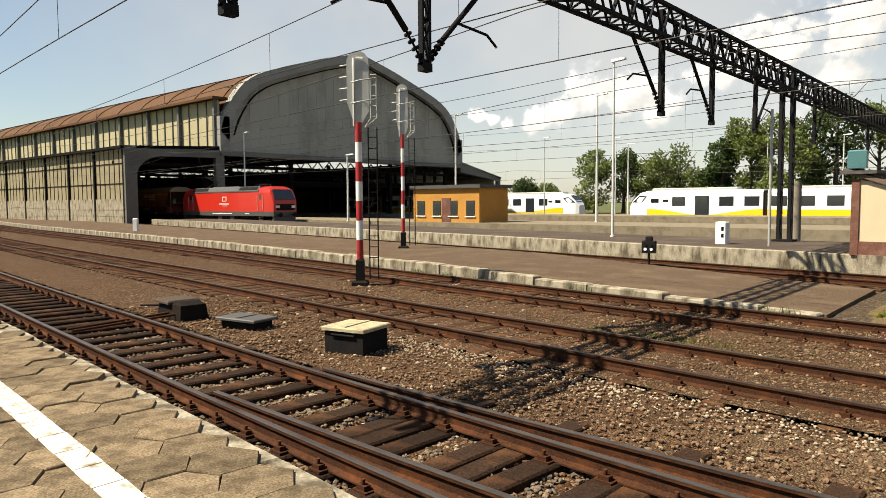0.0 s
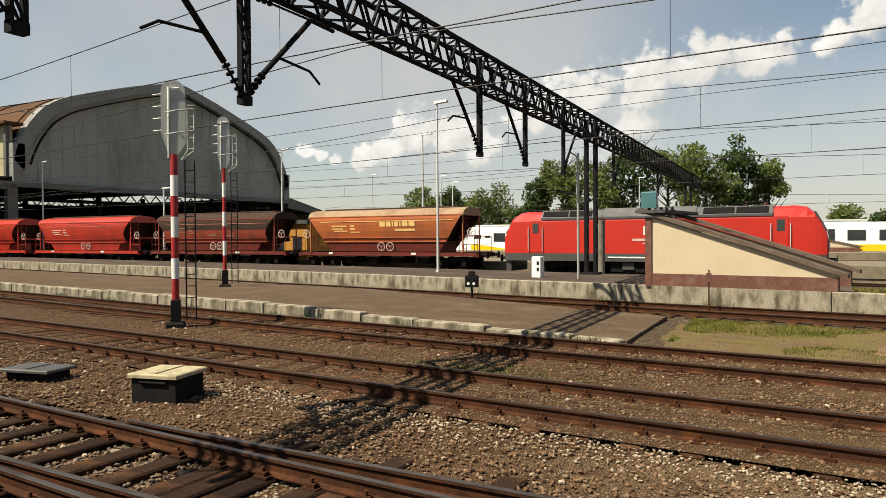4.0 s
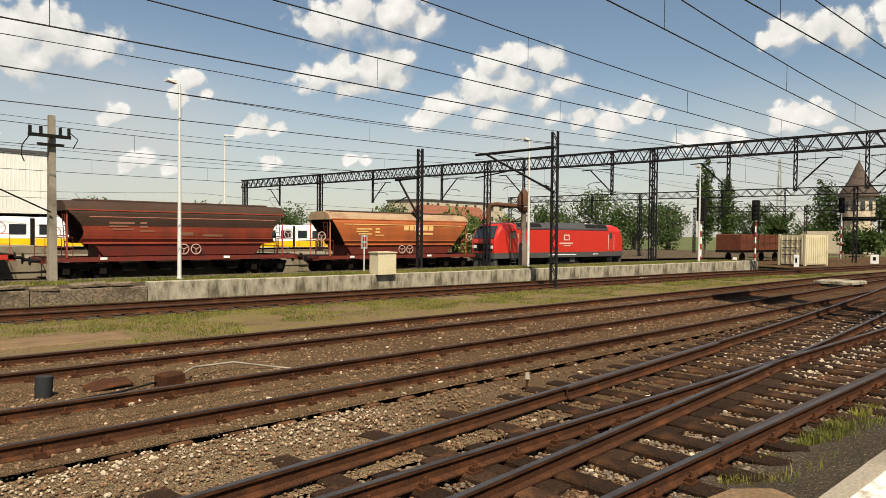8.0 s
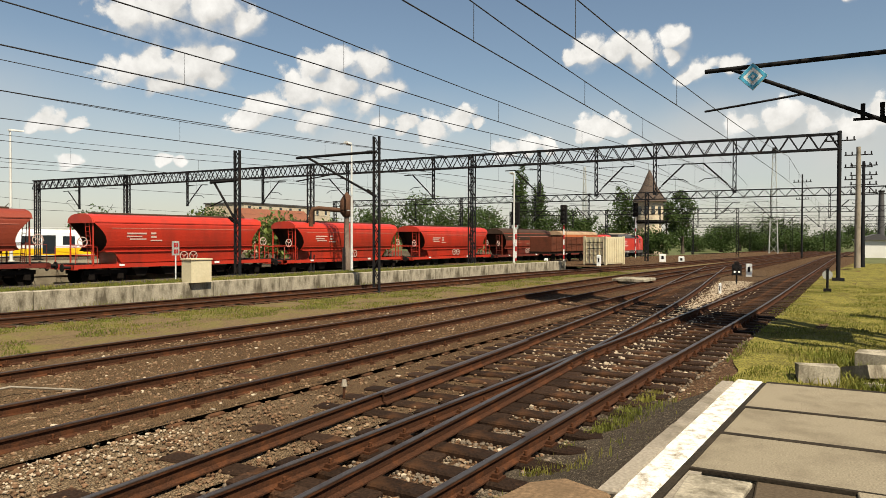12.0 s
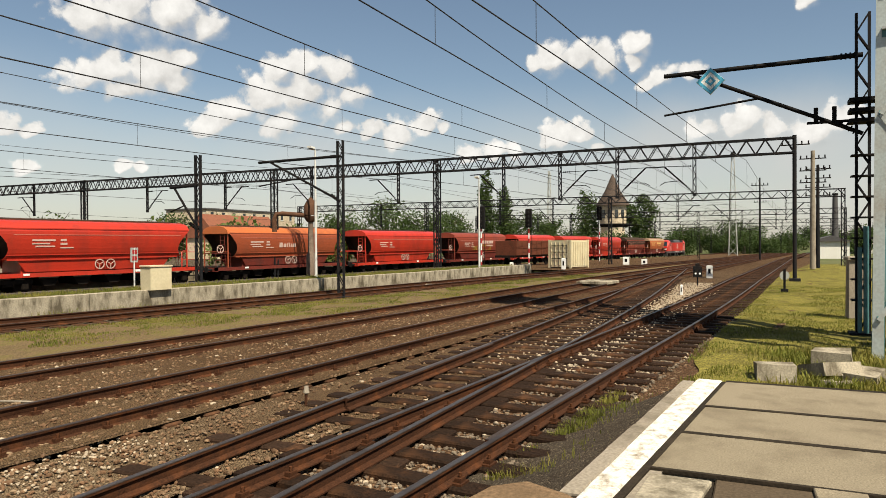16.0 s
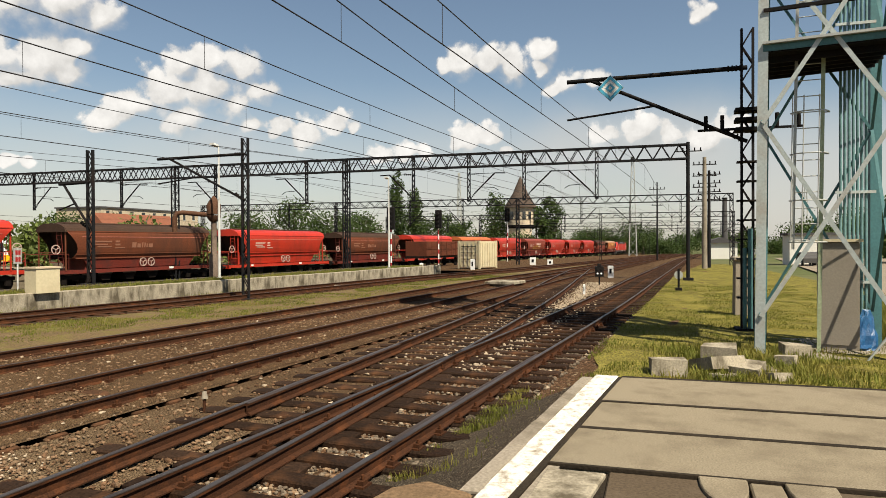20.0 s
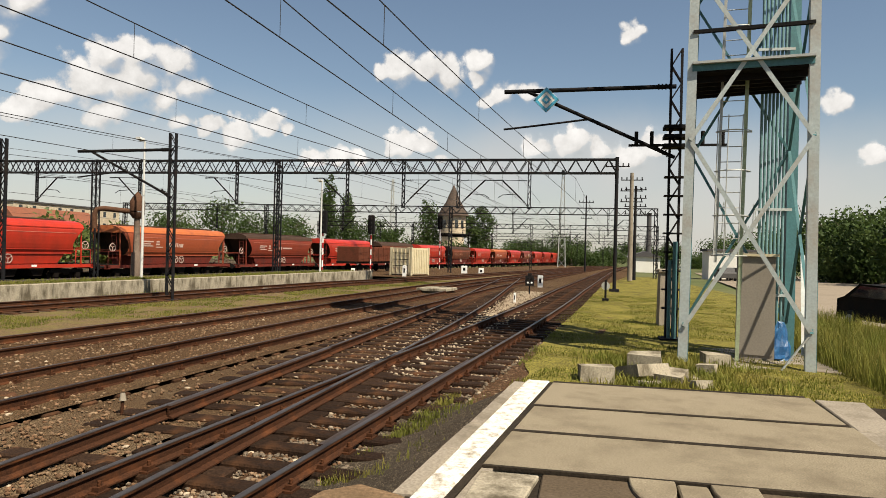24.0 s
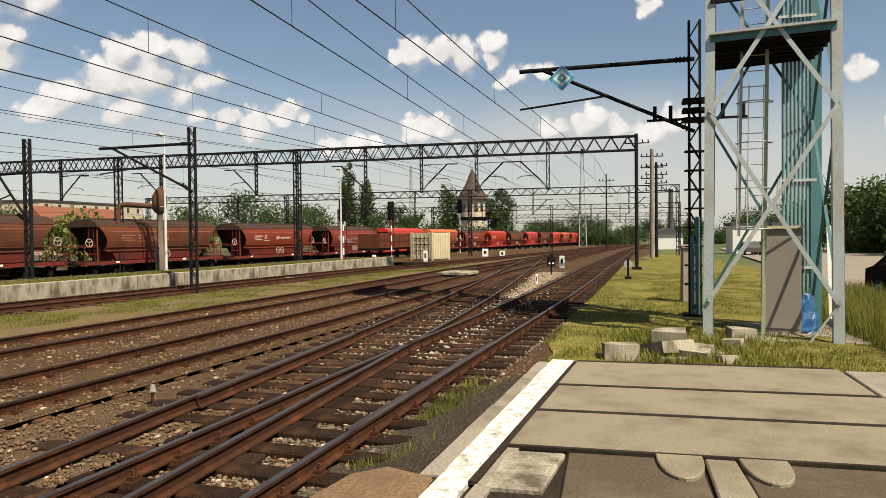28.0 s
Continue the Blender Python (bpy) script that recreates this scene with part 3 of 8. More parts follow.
M["teal_pale"] = material("weathered pale teal paint", (0.122, 0.228, 0.228), 0.55, 0.1, 20, 0.2, 0.1, (0.0684, 0.122, 0.122), 1.5, 0.6)
M["pale_steel"] = material("pale weathered steel paint", (0.38, 0.418, 0.403), 0.55, 0.1, 20, 0.12, 0.1, (0.289, 0.198, 0.129), 0.9, 0.55)
M["green_pale"] = material("pale green ladder paint", (0.319, 0.365, 0.228), 0.55, 0.1, 20, 0.15, 0.1, (0.228, 0.228, 0.122), 1.5, 0.5)
M["sig_red"] = material("red mast paint", (0.319, 0.0152, 0.0152), 0.55, 0, 30, 0.12, 0.1, (0.167, 0.0152, 0.0152), 3, 0.5)
M["sig_grey"] = material("galvanised perforated sheet", (0.38, 0.38, 0.35), 0.5, 0.3, 40, 0.12, 0.1, (0.258, 0.251, 0.228), 4, 0.4)
M["cabinet"] = material("grey-brown cabinet paint", (0.235, 0.205, 0.165), 0.75, 0, 25, 0.08, 0.1, (0.185, 0.155, 0.12), 1.2, 0.5)
M["bluebag"] = material("blue plastic sack", (0.010, 0.06, 0.15), 0.4, 0, 15, 0.25, 0.3, (0.02, 0.13, 0.26), 4, 0.5)
M["signblue"] = material("blue enamel", (0.0608, 0.319, 0.456), 0.4, 0, 20, 0.05, 0)
M["orange_wall"] = material("ochre-orange render", (0.418, 0.205, 0.0494), 0.85, 0, 25, 0.1, 0.1, (0.319, 0.144, 0.038), 0.8, 0.5)
M["brick_red"] = material("dark red-brown plinth", (0.125, 0.057, 0.0418), 0.9, 0, 25, 0.2, 0.3, (0.228, 0.144, 0.114), 2.5, 0.5)
M["roof_tile"] = material("red-brown roof", (0.198, 0.076, 0.0456), 0.85, 0, 8, 0.2, 0.2, (0.129, 0.0608, 0.0418), 0.6, 0.5)
M["tower_roof"] = material("brown slate roof", (0.075, 0.055, 0.043), 0.85, 0, 6, 0.3, 0.3, (0.045, 0.034, 0.028), 0.6, 0.6)
M["coping"] = material("dirty grey-brown coping", (0.129, 0.095, 0.0722), 0.85, 0, 20, 0.25, 0.3, (0.0684, 0.0456, 0.0342), 1.5, 0.7)
M["grey_roof"] = material("dark grey roof", (0.0684, 0.0646, 0.0646), 0.8, 0, 8, 0.2, 0.2)
M["stone_tower"] = material("pale brick of an old tower", (0.46, 0.38, 0.27), 0.9, 0, 4, 0.25, 0.3, (0.28, 0.21, 0.145), 0.4, 0.6)
M["white_build"] = material("white corrugated cladding", (0.63, 0.612, 0.558), 0.7, 0, 6, 0.06, 0.1, (0.54, 0.513, 0.45), 0.3, 0.5)
M["crane_rust"] = material("rusty brown water crane paint", (0.085, 0.042, 0.025), 0.85, 0, 15, 0.3, 0.3, (0.05, 0.03, 0.02), 2, 0.6)
M["container"] = material("pale cream container paint", (0.502, 0.433, 0.281), 0.6, 0, 15, 0.08, 0.05, (0.365, 0.281, 0.167), 1.0, 0.4)
M["rust_tank"] = material("rusted wagon paint", (0.105, 0.034, 0.019), 0.85, 0, 10, 0.3, 0.2, (0.05, 0.024, 0.015), 1.0, 0.6)
M["lamp_white"] = material("pale galvanised pole", (0.58, 0.57, 0.53), 0.5, 0.2, 20, 0.08, 0.05, (0.44, 0.42, 0.38), 1.5, 0.4)
M["yellow_lid"] = material("cream painted lid", (0.36, 0.31, 0.19), 0.75, 0, 25, 0.2, 0.15, (0.15, 0.115, 0.07), 5, 0.7)
M["road"] = material("pale worn road", (0.22, 0.18, 0.135), 0.92, 0, 20, 0.12, 0.2, (0.16, 0.13, 0.1), 0.3, 0.6)
M["lens_off"] = glass("dark signal lens", (0.01, 0.01, 0.012), 0.1)
M["rubber"] = material("black rubber", (0.02, 0.02, 0.021), 0.8, 0, 30, 0.2, 0.1)


# ---- ground and tracks ----
def FALL(x):
    """The whole yard falls gently beyond the platform end."""
    return -0.009 * min(360.0, max(0.0, x - 40.0))


def ground_sheet():
    s = Shape()
    xs = [-3000, -800, -300, -150, -100, *range(-80, 141, 5), 180, 260, 400, 800, 3000]
    ys = [-3000, -800, -200, -80, -40, -20, *range(-10, 61, 5), 80, 120, 200, 500, 1000, 3000]
    v = [(x, y, FALL(x) + (-1.9 if 10 <= y <= 55 and -60 <= x <= 240 else -0.30)) for y in ys for x in xs]
    n = len(xs)
    f = [(j * n + i, j * n + i + 1, (j + 1) * n + i + 1, (j + 1) * n + i) for j in range(len(ys) - 1) for i in range(n - 1)]
    s.add(v, f)
    return tagged(part("ground", s, M["ground_far"]), "flat railway land with grass and gravel", "ground", kind="structure")


ground = ground_sheet()

RAIL_FOOT = [(-0.0625, -0.165), (0.0625, -0.165), (0.0625, -0.15), (0.012, -0.125), (0.010, -0.045), (0.033, -0.032), (0.033, -0.006), (-0.033, -0.006), (-0.033, -0.032), (-0.010, -0.045), (-0.012, -0.125), (-0.0625, -0.15)]
RAIL_TOP = [(-0.034, -0.010), (0.034, -0.010), (0.034, -0.003), (0.024, 0.0), (-0.024, 0.0), (-0.034, -0.003)]


def xs_along(x0, x1):
    """Steps along a line, close near the platform and wide far off."""
    out, x = [], x0
    while x < x1:
        out.append(x)
        x += 1.0 if -40 < x < 60 else 4.0
    return out + [x1]


def GRADE(x):
    """The goods track falls gently towards the yard."""
    return float(np.interp(x, [-40, -22, -5, 10, 25, 60, 150, 240, 400], [-0.08, -0.10, -0.30, -0.50, -0.66, -0.95, -1.5, -1.85, -3.29]))


def offset_line(line, off, x0, x1, z=0.0):
    pts = []
    for x in xs_along(x0, x1):
        k = slope(line, x)
        d = math.hypot(1, k)
        pts.append((x - k / d * off, line(x) + off / d, z + FALL(x) if line is not LINE_T else GRADE(x)))
    return pts


def rail(line, off, x0, x1, parent, head="railhead", z=0.0):
    pts = offset_line(line, off, x0, x1, z)
    body = part("rail", Shape().sweep(pts, RAIL_FOOT), M["rust"], parent)
    part("running_surface", Shape().sweep(pts, RAIL_TOP), M[head], body, "polished rail head" if head == "railhead" else "")
    return body


SLEEPER = Shape().box(-0.13, 0.13, -1.28, 1.28, -0.30, -0.165, c=0.02).mesh("sleeper")
SLEEPER.materials.append(M["sleeper"])
SLEEPER_B = Shape().box(-0.13, 0.13, -1.28, 1.28, -0.30, -0.165, c=0.02).mesh("sleeper")
SLEEPER_B.materials.append(M["sleeper_brown"])


def track(name, line, x0, x1, label, head, near, mesh, z=0.0, pitch=0.62, skip=None):
    t = thing(name, label, "railway track", kind="structure")
    for off in (-0.7525, 0.7525):
        rail(line, off, x0, x1, t, head, z)
    far = Shape()
    rng = random.Random(len(label))
    x = x0
    while x < x1:
        k = math.atan(slope(line, x))
        m = pose(x, line(x), (z + FALL(x) if line is not LINE_T else GRADE(x)) + rng.uniform(-0.012, 0.008), 0, 0, math.degrees(k) + rng.uniform(-1.2, 1.2))
        if not (skip and skip[0] < x < skip[1]):
            if near[0] < x < near[1]:
                part("sleeper", mesh, None, t, m=m)
            else:
                far.box(-0.13, 0.13, -1.28, 1.28, -0.30, -0.165, m)
        x += pitch
    if far.v:
        ob = part("far_sleepers", far, mesh.materials[0], t)
        ob["kind"] = "stuff"
    return t


track_r = track("track_1", LINE_R, -90, 260, "main track on dark tarred sleepers beside the platform", "railhead", (-26, 45), SLEEPER)
track_b = track("track_2", LINE_B, -90, 260, "rusty siding track sunk in brown ballast", "railhead_dull", (-26, 40), SLEEPER_B)
track_c = track("track_3", LINE_C, -110, 260, "rusty siding track beside the low platform", "railhead_dull", (-26, 40), SLEEPER_B)
track_d = track("track_4", LINE_D, -130, 260, "overgrown track along the platform wall", "railhead_dull", (-20, 30), SLEEPER_B)
track_t = track("track_5", LINE_T, -260, 480, "goods track behind the platform", "railhead", (0, 0), SLEEPER_B)


# ---- ballast, soil and grass strips ----
def strip(name, front, back, x0, x1, z, mat, label, rough=0.02, step=0.5, across=0.4, category="ground"):
    """A strip of uneven ground between two lines."""
    s = Shape()
    level = z if callable(z) else (lambda x: z + FALL(x))
    xs = np.arange(x0, x1 + step * 0.5, step)
    n = max(3, int(max(back(x) - front(x) for x in (x0, (x0 + x1) / 2, x1)) / across) + 1)
    v = []
    for x in xs:
        a, b = front(x), back(x)
        for k in range(n):
            y = a + (b - a) * k / (n - 1)
            edge = min(k, n - 1 - k) == 0
            v.append((x, y, level(x) + (0 if edge else rough * noise.fractal(Vector((x * 0.9, y * 0.9, 0.3)), 0.6, 2.0, 4))))
    f = [(i * n + k, (i + 1) * n + k, (i + 1) * n + k + 1, i * n + k + 1) for i in range(len(xs) - 1) for k in range(n - 1)]
    s.add(v, f, None, True)
    return tagged(part(name, s, mat), label, category, kind="structure")


BED = -0.205
GRASS_EDGE = lambda x: float(np.interp(x, [9, 11, 13.6, 17.9, 24.9, 46, 67, 90], [0.75, 1.0, 1.15, 1.05, 0.7, -0.5, -2.6, -5.0]))
LAWN = lambda x: LINE_D(x) - 1.25
strip("ballast_1", lambda x: EDGE(x) - 0.4 if x < 9 else 0.55 - (x - 9) * 0.09, lambda x: LINE_R(x) + 1.35, -70, 60, BED - 0.035, M["ballast"], "rust-brown ballast under the main track")
strip("ballast_2", lambda x: LINE_R(x) + 1.35, lambda x: LINE_B(x) - 1.25, -70, 60, BED - 0.004, M["ballast_mid"], "brown ballast with scattered pale stones")
SUNK = lambda x: float(np.interp(x, [-9, -2, 14, 30], [-0.183, -0.152, -0.150, -0.172])) + FALL(x)
strip("ballast_3", lambda x: LINE_B(x) - 1.25, lambda x: LINE_B(x) + 1.3, -70, 60, SUNK, M["ballast_dust"], "grey-brown gravel between rusty rails")
strip("ballast_4", lambda x: LINE_B(x) + 1.3, lambda x: LINE_C(x) + 1.35, -70, 60, lambda x: SUNK(x) - 0.004, M["ballast_dust"], "brown soil and ballast under a siding")
strip("ballast_5", lambda x: LINE_C(x) + 1.35, lambda x: WALL(x) + 0.1, -70, -3.2, BED - 0.006, M["ballast_grey"], "gravel beside the low platform")
strip("grass_verge", lambda x: LINE_C(x) + 1.35, LAWN, -3.2, 90, BED - 0.004, M["verge_soil"], "yellow-green grass strip between tracks", 0.05)
strip("ballast_6", LAWN, lambda x: WALL(x) + 0.1, -3.2, 60, BED, M["ballast_grey"], "weedy gravel under the wall-side track")
strip("ballast_7", lambda x: WALL(x) + (6.3 if x < -0.5 else 2.9) if x < 46 else LINE_T(x) - 3.2, lambda x: LINE_T(x) + 1.98, -200, 236, lambda x: GRADE(x) + BED - 0.03, M["ballast_shaded"], "dark ballast under the goods track, shade in its colour", 0.02, 2.0, 1.0)
strip("grass_right", lambda x: -9.0, lambda x: GRASS_EDGE(x) + 0.35 * noise.noise(Vector((x * 0.8, 4.0, 0.0))), 9.05, 90, BED - 0.01, M["grass_soil"], "rough grass beside the platform end", 0.05, 0.25)
strip("yard_far", lambda x: LINE_T(x) + 1.95, lambda x: 135.0, -160, 160, BED - 0.03, M["ballast_grey"], "gravel yard behind the goods track", 0.02, 8.0, 6.0)
strip("yard_throat", lambda x: LINE_R(x) - 3.5, lambda x: LINE_T(x) - 3.1, 59.5, 236, BED - 0.02, M["ballast_dust"], "wide brown gravel of the station throat", 0.02, 4.0, 2.0)
road = strip("road", lambda x: -16.0 - x * 0.16, lambda x: -5.2 - x * 0.11, 2, 150, BED + 0.03, M["road"], "pale worn service road beside the tracks", 0.02, 2.0, 1.5, "road")


def BANK(x, y):
    """Height of the gravelly bank between the rail and the platform kerb."""
    top, foot = 1.33 - (x - 4.62) * 0.0907, LINE_R(x) - 1.0
    f = min(1.0, max(0.0, (y - top) / (foot - top)))
    return 0.27 * (1 - f) ** 1.3 + (BED - 0.01) * (1 - (1 - f) ** 1.3) + 0.035 * noise.fractal(Vector((x * 1.7, y * 1.7, 0.9)), 0.6, 2.0, 4)


bank, bank_n = Shape(), 15
bank_v = []
for x in np.arange(3.6, 10.31, 0.1):
    fade = min(1.0, max(0.0, (10.3 - x) / 1.0))
    for k in range(bank_n):
        y = 1.30 - (x - 4.62) * 0.0907 + (LINE_R(x) - 0.82 - 1.30 + (x - 4.62) * 0.0907) * k / (bank_n - 1)
        bank_v.append((x, y, BED - 0.03 + (BANK(x, y) - BED + 0.03) * fade))
bank.add(bank_v, [(i * bank_n + k, (i + 1) * bank_n + k, (i + 1) * bank_n + k + 1, i * bank_n + k + 1) for i in range(len(bank_v) // bank_n - 1) for k in range(bank_n - 1)], None, True)
tagged(part("gravel_bank", bank, M["ballast_fine"]), "dark gravel bank between the rail and the platform kerb", "ground", kind="structure")


# ---- platforms ----
def sheet(x0, x1, front, back, z, name, mat, label, depth=0.6, step=1.0):
    s = Shape()
    xs = list(np.arange(x0, x1, step)) + [x1]
    h = z if callable(z) else (lambda x: z)
    s.loft([[(x, front(x), h(x) - depth), (x, back(x), h(x) - depth), (x, back(x), h(x)), (x, front(x), h(x))] for x in xs])
    ob = part(name, s, mat)
    clean_normals(ob)
    return tagged(ob, label, "platform", kind="structure")


plat_near = sheet(-60, 9.15, lambda x: -14, lambda x: min(EDGE(x) - 0.16, 1.25 - (x - 4.5) * 0.085 if x > 4.4 else 99), PLAT - 0.05, "platform_near", M["joint"], "worn paved station platform with a white edge line", 0.56)
plat_mid = sheet(-120, -3.7, lambda x: LINE_C(x) + 1.9, lambda x: LINE_D(x) - 1.65, lambda x: 0.17 - max(0, x + 15) * 0.026, "platform_low", M["dirt"], "low dirt-covered platform between two tracks", 0.4)
plat_2 = sheet(-74, 47, lambda x: WALL(x) + 0.3, lambda x: WALL(x) + (6.5 if x < -0.5 else 3.1), 0.46, "platform_island", M["asphalt"], "raised island platform with asphalt top", 1.7)
plat_3 = sheet(-200, 40, lambda x: LINE_T(x) + 2.0, lambda x: LINE_T(x) + 10.5, 0.42, "platform_far", M["slab"], "pale far station platform", 1.7, 3.0)
plat_4 = sheet(-200, 25, lambda x: 74.0, lambda x: 85.0, 0.42, "platform_back", M["slab"], "pale back station platform", 0.7, 20.0)

# edge stones of the low platform, cracked and uneven
x = -108.0
while x < -4.2:
    w = RANDOM.uniform(1.6, 2.3)
    k = math.degrees(math.atan(slope(LINE_C, x)))
    xe = min(x + w, -3.75)
    h = 0.20 + RANDOM.uniform(-0.02, 0.02) - max(0, x + 1 + 15) * 0.025
    part("edge_stone", Shape().box(0.015, xe - x - 0.015, -0.16, 0.17, -0.55, 0, c=0.03), M["concrete_light"], plat_mid, m=pose(x, LINE_C(x) + 1.74 + RANDOM.uniform(-0.02, 0.02), h, RANDOM.uniform(-1.5, 1.5), RANDOM.uniform(-0.4, 0.4), k))
    x += w
# wall of the island platform: long cast panels with gaps, and a coping
WALL_PANEL = {}
x = -74.0
while x < 46.5:
    w = 3.1 if x < 20 else 2.6
    k = math.degrees(math.atan(slope(WALL, x + w / 2)))
    ruined = 1.0 < x < 9.5
    me = Shape().box(0.012, w / math.cos(math.radians(k)) - 0.012, -0.01, 0.34, -0.85, 0 if not ruined else -0.12, c=0.02).mesh("wall_panel")
    part("wall_panel", me, M["concrete_light"] if not ruined else M["ruin"], plat_2, m=pose(x, WALL(x), 0.48 + RANDOM.uniform(-0.012, 0.012), RANDOM.uniform(-0.6, 0.6), 0, k))
    if ruined:
        for j in range(3):
            part("broken_slab", Shape().box(0, RANDOM.uniform(0.7, 1.0), 0, 0.45, -0.1, 0, c=0.03), M["ruin"], plat_2, m=pose(x + j * 1.02, WALL(x + j) - 0.02, 0.48 + RANDOM.uniform(-0.05, 0.03), RANDOM.uniform(-4, 4), RANDOM.uniform(-3, 3), k + RANDOM.uniform(-3, 3)))
    x += w

# ---- turnout rails of the main track ----
turnout = thing("turnout", "turnout with closely spaced worn rails and long sleepers", "railway points", kind="structure")
rail(LINE_L, 0.7525, -7.5, 60, turnout)
rail(LINE_L, -0.7525, -7.5, 60, turnout)
rail(LINE_R, -0.70, 7.0, 13.0, turnout, "railhead_dull")
rail(LINE_L, 0.70, 8.0, 13.5, turnout, "railhead_dull")
x = -6.0
while x < 58:
    m = pose(x, LINE_L(x) + 0.25, -0.008 + FALL(x), 0, 0, math.degrees(math.atan(slope(LINE_L, x))) + RANDOM.uniform(-1, 1))
    if x > 8 or int(x / 0.62) % 2 == 0:
        part("sleeper", SLEEPER, None, turnout, m=m)
    x += 0.62

# rail fastenings along the near rails
CLIP = Shape().box(-0.085, 0.085, -0.15, 0.15, -0.165, -0.145).box(-0.05, 0.05, 0.065, 0.13, -0.145, -0.105).box(-0.05, 0.05, -0.13, -0.065, -0.145, -0.105).tube([(0, 0.1, -0.11), (0, 0.1, -0.06)], 0.018, 6).tube([(0, -0.1, -0.11), (0, -0.1, -0.06)], 0.018, 6).mesh("rail_clip")
CLIP.materials.append(M["rust"])
for tr, line, lo, hi in ((track_r, LINE_R, -22, 22), (track_b, LINE_B, -14, 14), (track_c, LINE_C, -10, 10)):
    start = -90 if line is not LINE_C else -110
    x = start + 0.62 * math.ceil((lo - start) / 0.62)
    while x < hi:
        k = slope(line, x)
        d = math.hypot(1, k)
        for off in (-0.7525, 0.7525):
            part("rail_clip", CLIP, None, tr, m=pose(x - k / d * off, line(x) + off / d, 0, 0, 0, math.degrees(math.atan(k))))
        x += 0.62


# ---- station hall ----
HX = -76.0
hall = thing("station_hall", "huge old train shed with an arched grey gable and rusty roof", "station hall", kind="structure")
Y0, Y1, YC = 45.3, 90.5, 67.9


def arch(y):
    """Outline of the gable: two straight flanks to a blunt ridge, on rounded haunches."""
    u = abs(y - YC) / (Y1 - YC)
    return float(np.interp(u, [0, 0.03, 0.3, 0.56, 0.74, 0.84, 0.91, 0.96, 0.985, 1.0], [23.3, 23.25, 21.7, 19.9, 18.5, 17.2, 15.5, 13.6, 12.2, 10.8]))


N = 40
ARC = [YC + (Y1 - YC) * math.sin(math.pi / 2 * k / N * 2 - math.pi / 2) for k in range(N + 1)]
gable_back = Shape()
gable_back.prism([(Y0, 8.4)] + [(y, arch(y)) for y in ARC] + [(Y1, 8.4)], HX - 0.5, HX - 0.1)
part("gable_glazing", gable_back, M["hall_glass"], hall, "dusty grey glazed gable")
clean_normals(hall.children[-1])
rim = Shape()
for a, b in ((1.0, 0.0),):
    ring = []
    for y in ARC:
        u = (y - YC) / (Y1 - YC)
        ring.append((y, arch(y)))
    for i in range(N):
        (ya, za), (yb, zb) = ring[i], ring[i + 1]
        ia, ib = (YC + (ya - YC) * 0.952, za - 1.05 + 0.0), (YC + (yb - YC) * 0.952, zb - 1.05)
        rim.add([(x, y, z) for x in (HX - 0.3, HX + 0.6) for y, z in ((ya, za), (yb, zb), ib, ia)], [(0, 1, 2, 3), (7, 6, 5, 4), (0, 4, 5, 1), (1, 5, 6, 2), (2, 6, 7, 3), (3, 7, 4, 0)])
rim.box(HX - 0.3, HX + 0.6, Y0 - 0.1, Y0 + 1.2, 8.4, 12.6).box(HX - 0.3, HX + 0.6, Y1 - 1.2, Y1 + 0.1, 8.4, 12.6)
part("gable_arch", rim, M["hall_rim"], hall, "grey steel arch rim")
inner = Shape()
for i in range(2, N - 2):
    ya, yb = ARC[i], ARC[i + 1]
    a, b = (YC + (ya - YC) * 0.93, arch(ya) - 1.5), (YC + (yb - YC) * 0.93, arch(yb) - 1.5)
    inner.beam((HX + 0.5, *a), (HX + 0.5, *b), 0.22, 0.16)
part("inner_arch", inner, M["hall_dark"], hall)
mull = Shape()
for k in range(1, 30):
    y = Y0 + (Y1 - Y0) * k / 30
    mull.box(HX - 0.1, HX - 0.06, y - 0.03, y + 0.03, 8.4, arch(y) - 1.2)
for z in (12.3, 16.2):
    mull.box(HX - 0.1, HX - 0.05, Y0 + 1, Y1 - 1, z - 0.06, z + 0.06)
part("mullions", mull, M["hall_glass"], hall)
part("gable_beam", Shape().box(HX - 0.6, HX + 0.7, Y0, Y1, 7.9, 8.5), M["hall_grey"], hall)
roof = Shape()
L = HX - 190
EAVES = 14.6
for i in range(N):
    ya, yb = ARC[i], ARC[i + 1]
    if i < N / 2 and arch(yb) < EAVES:
        continue
    roof.add([(x, y, z) for x in (L, HX - 0.4) for y, z in ((ya, arch(ya) - 0.15), (yb, arch(yb) - 0.15), (yb, arch(yb) - 0.45), (ya, arch(ya) - 0.45))], [(0, 4, 5, 1), (2, 6, 7, 3), (4, 7, 6, 5), (0, 1, 2, 3)])
part("roof", roof, M["hall_roof"], hall, "rusty brown sheet roof")
seam = Shape()
for k in range(24):
    x = HX - 2 - k * 7.6
    for i in range(1, 18):
        if arch(ARC[i]) < EAVES:
            continue
        seam.beam((x, ARC[i], arch(ARC[i]) - 0.1), (x, ARC[i + 1], arch(ARC[i + 1]) - 0.1), 0.16, 0.14)
part("roof_seams", seam, M["hall_roof"], hall)
# clerestory on the near side
part("clerestory", Shape().box(L, HX - 0.3, Y0 + 0.1, Y0 + 0.4, 8.4, EAVES), M["hall_pale"], hall, "pale yellow boarded clerestory")
post = Shape()
for k in range(90):
    x = HX - 0.5 - k * 2.1
    big = k % 4 == 0
    w = 0.22 if big else 0.05
    post.box(x - w, x + w, Y0 - (0.35 if big else 0.04), Y0 + 0.1, 8.4, EAVES)
part("clerestory_posts", post, M["hall_grey"], hall)
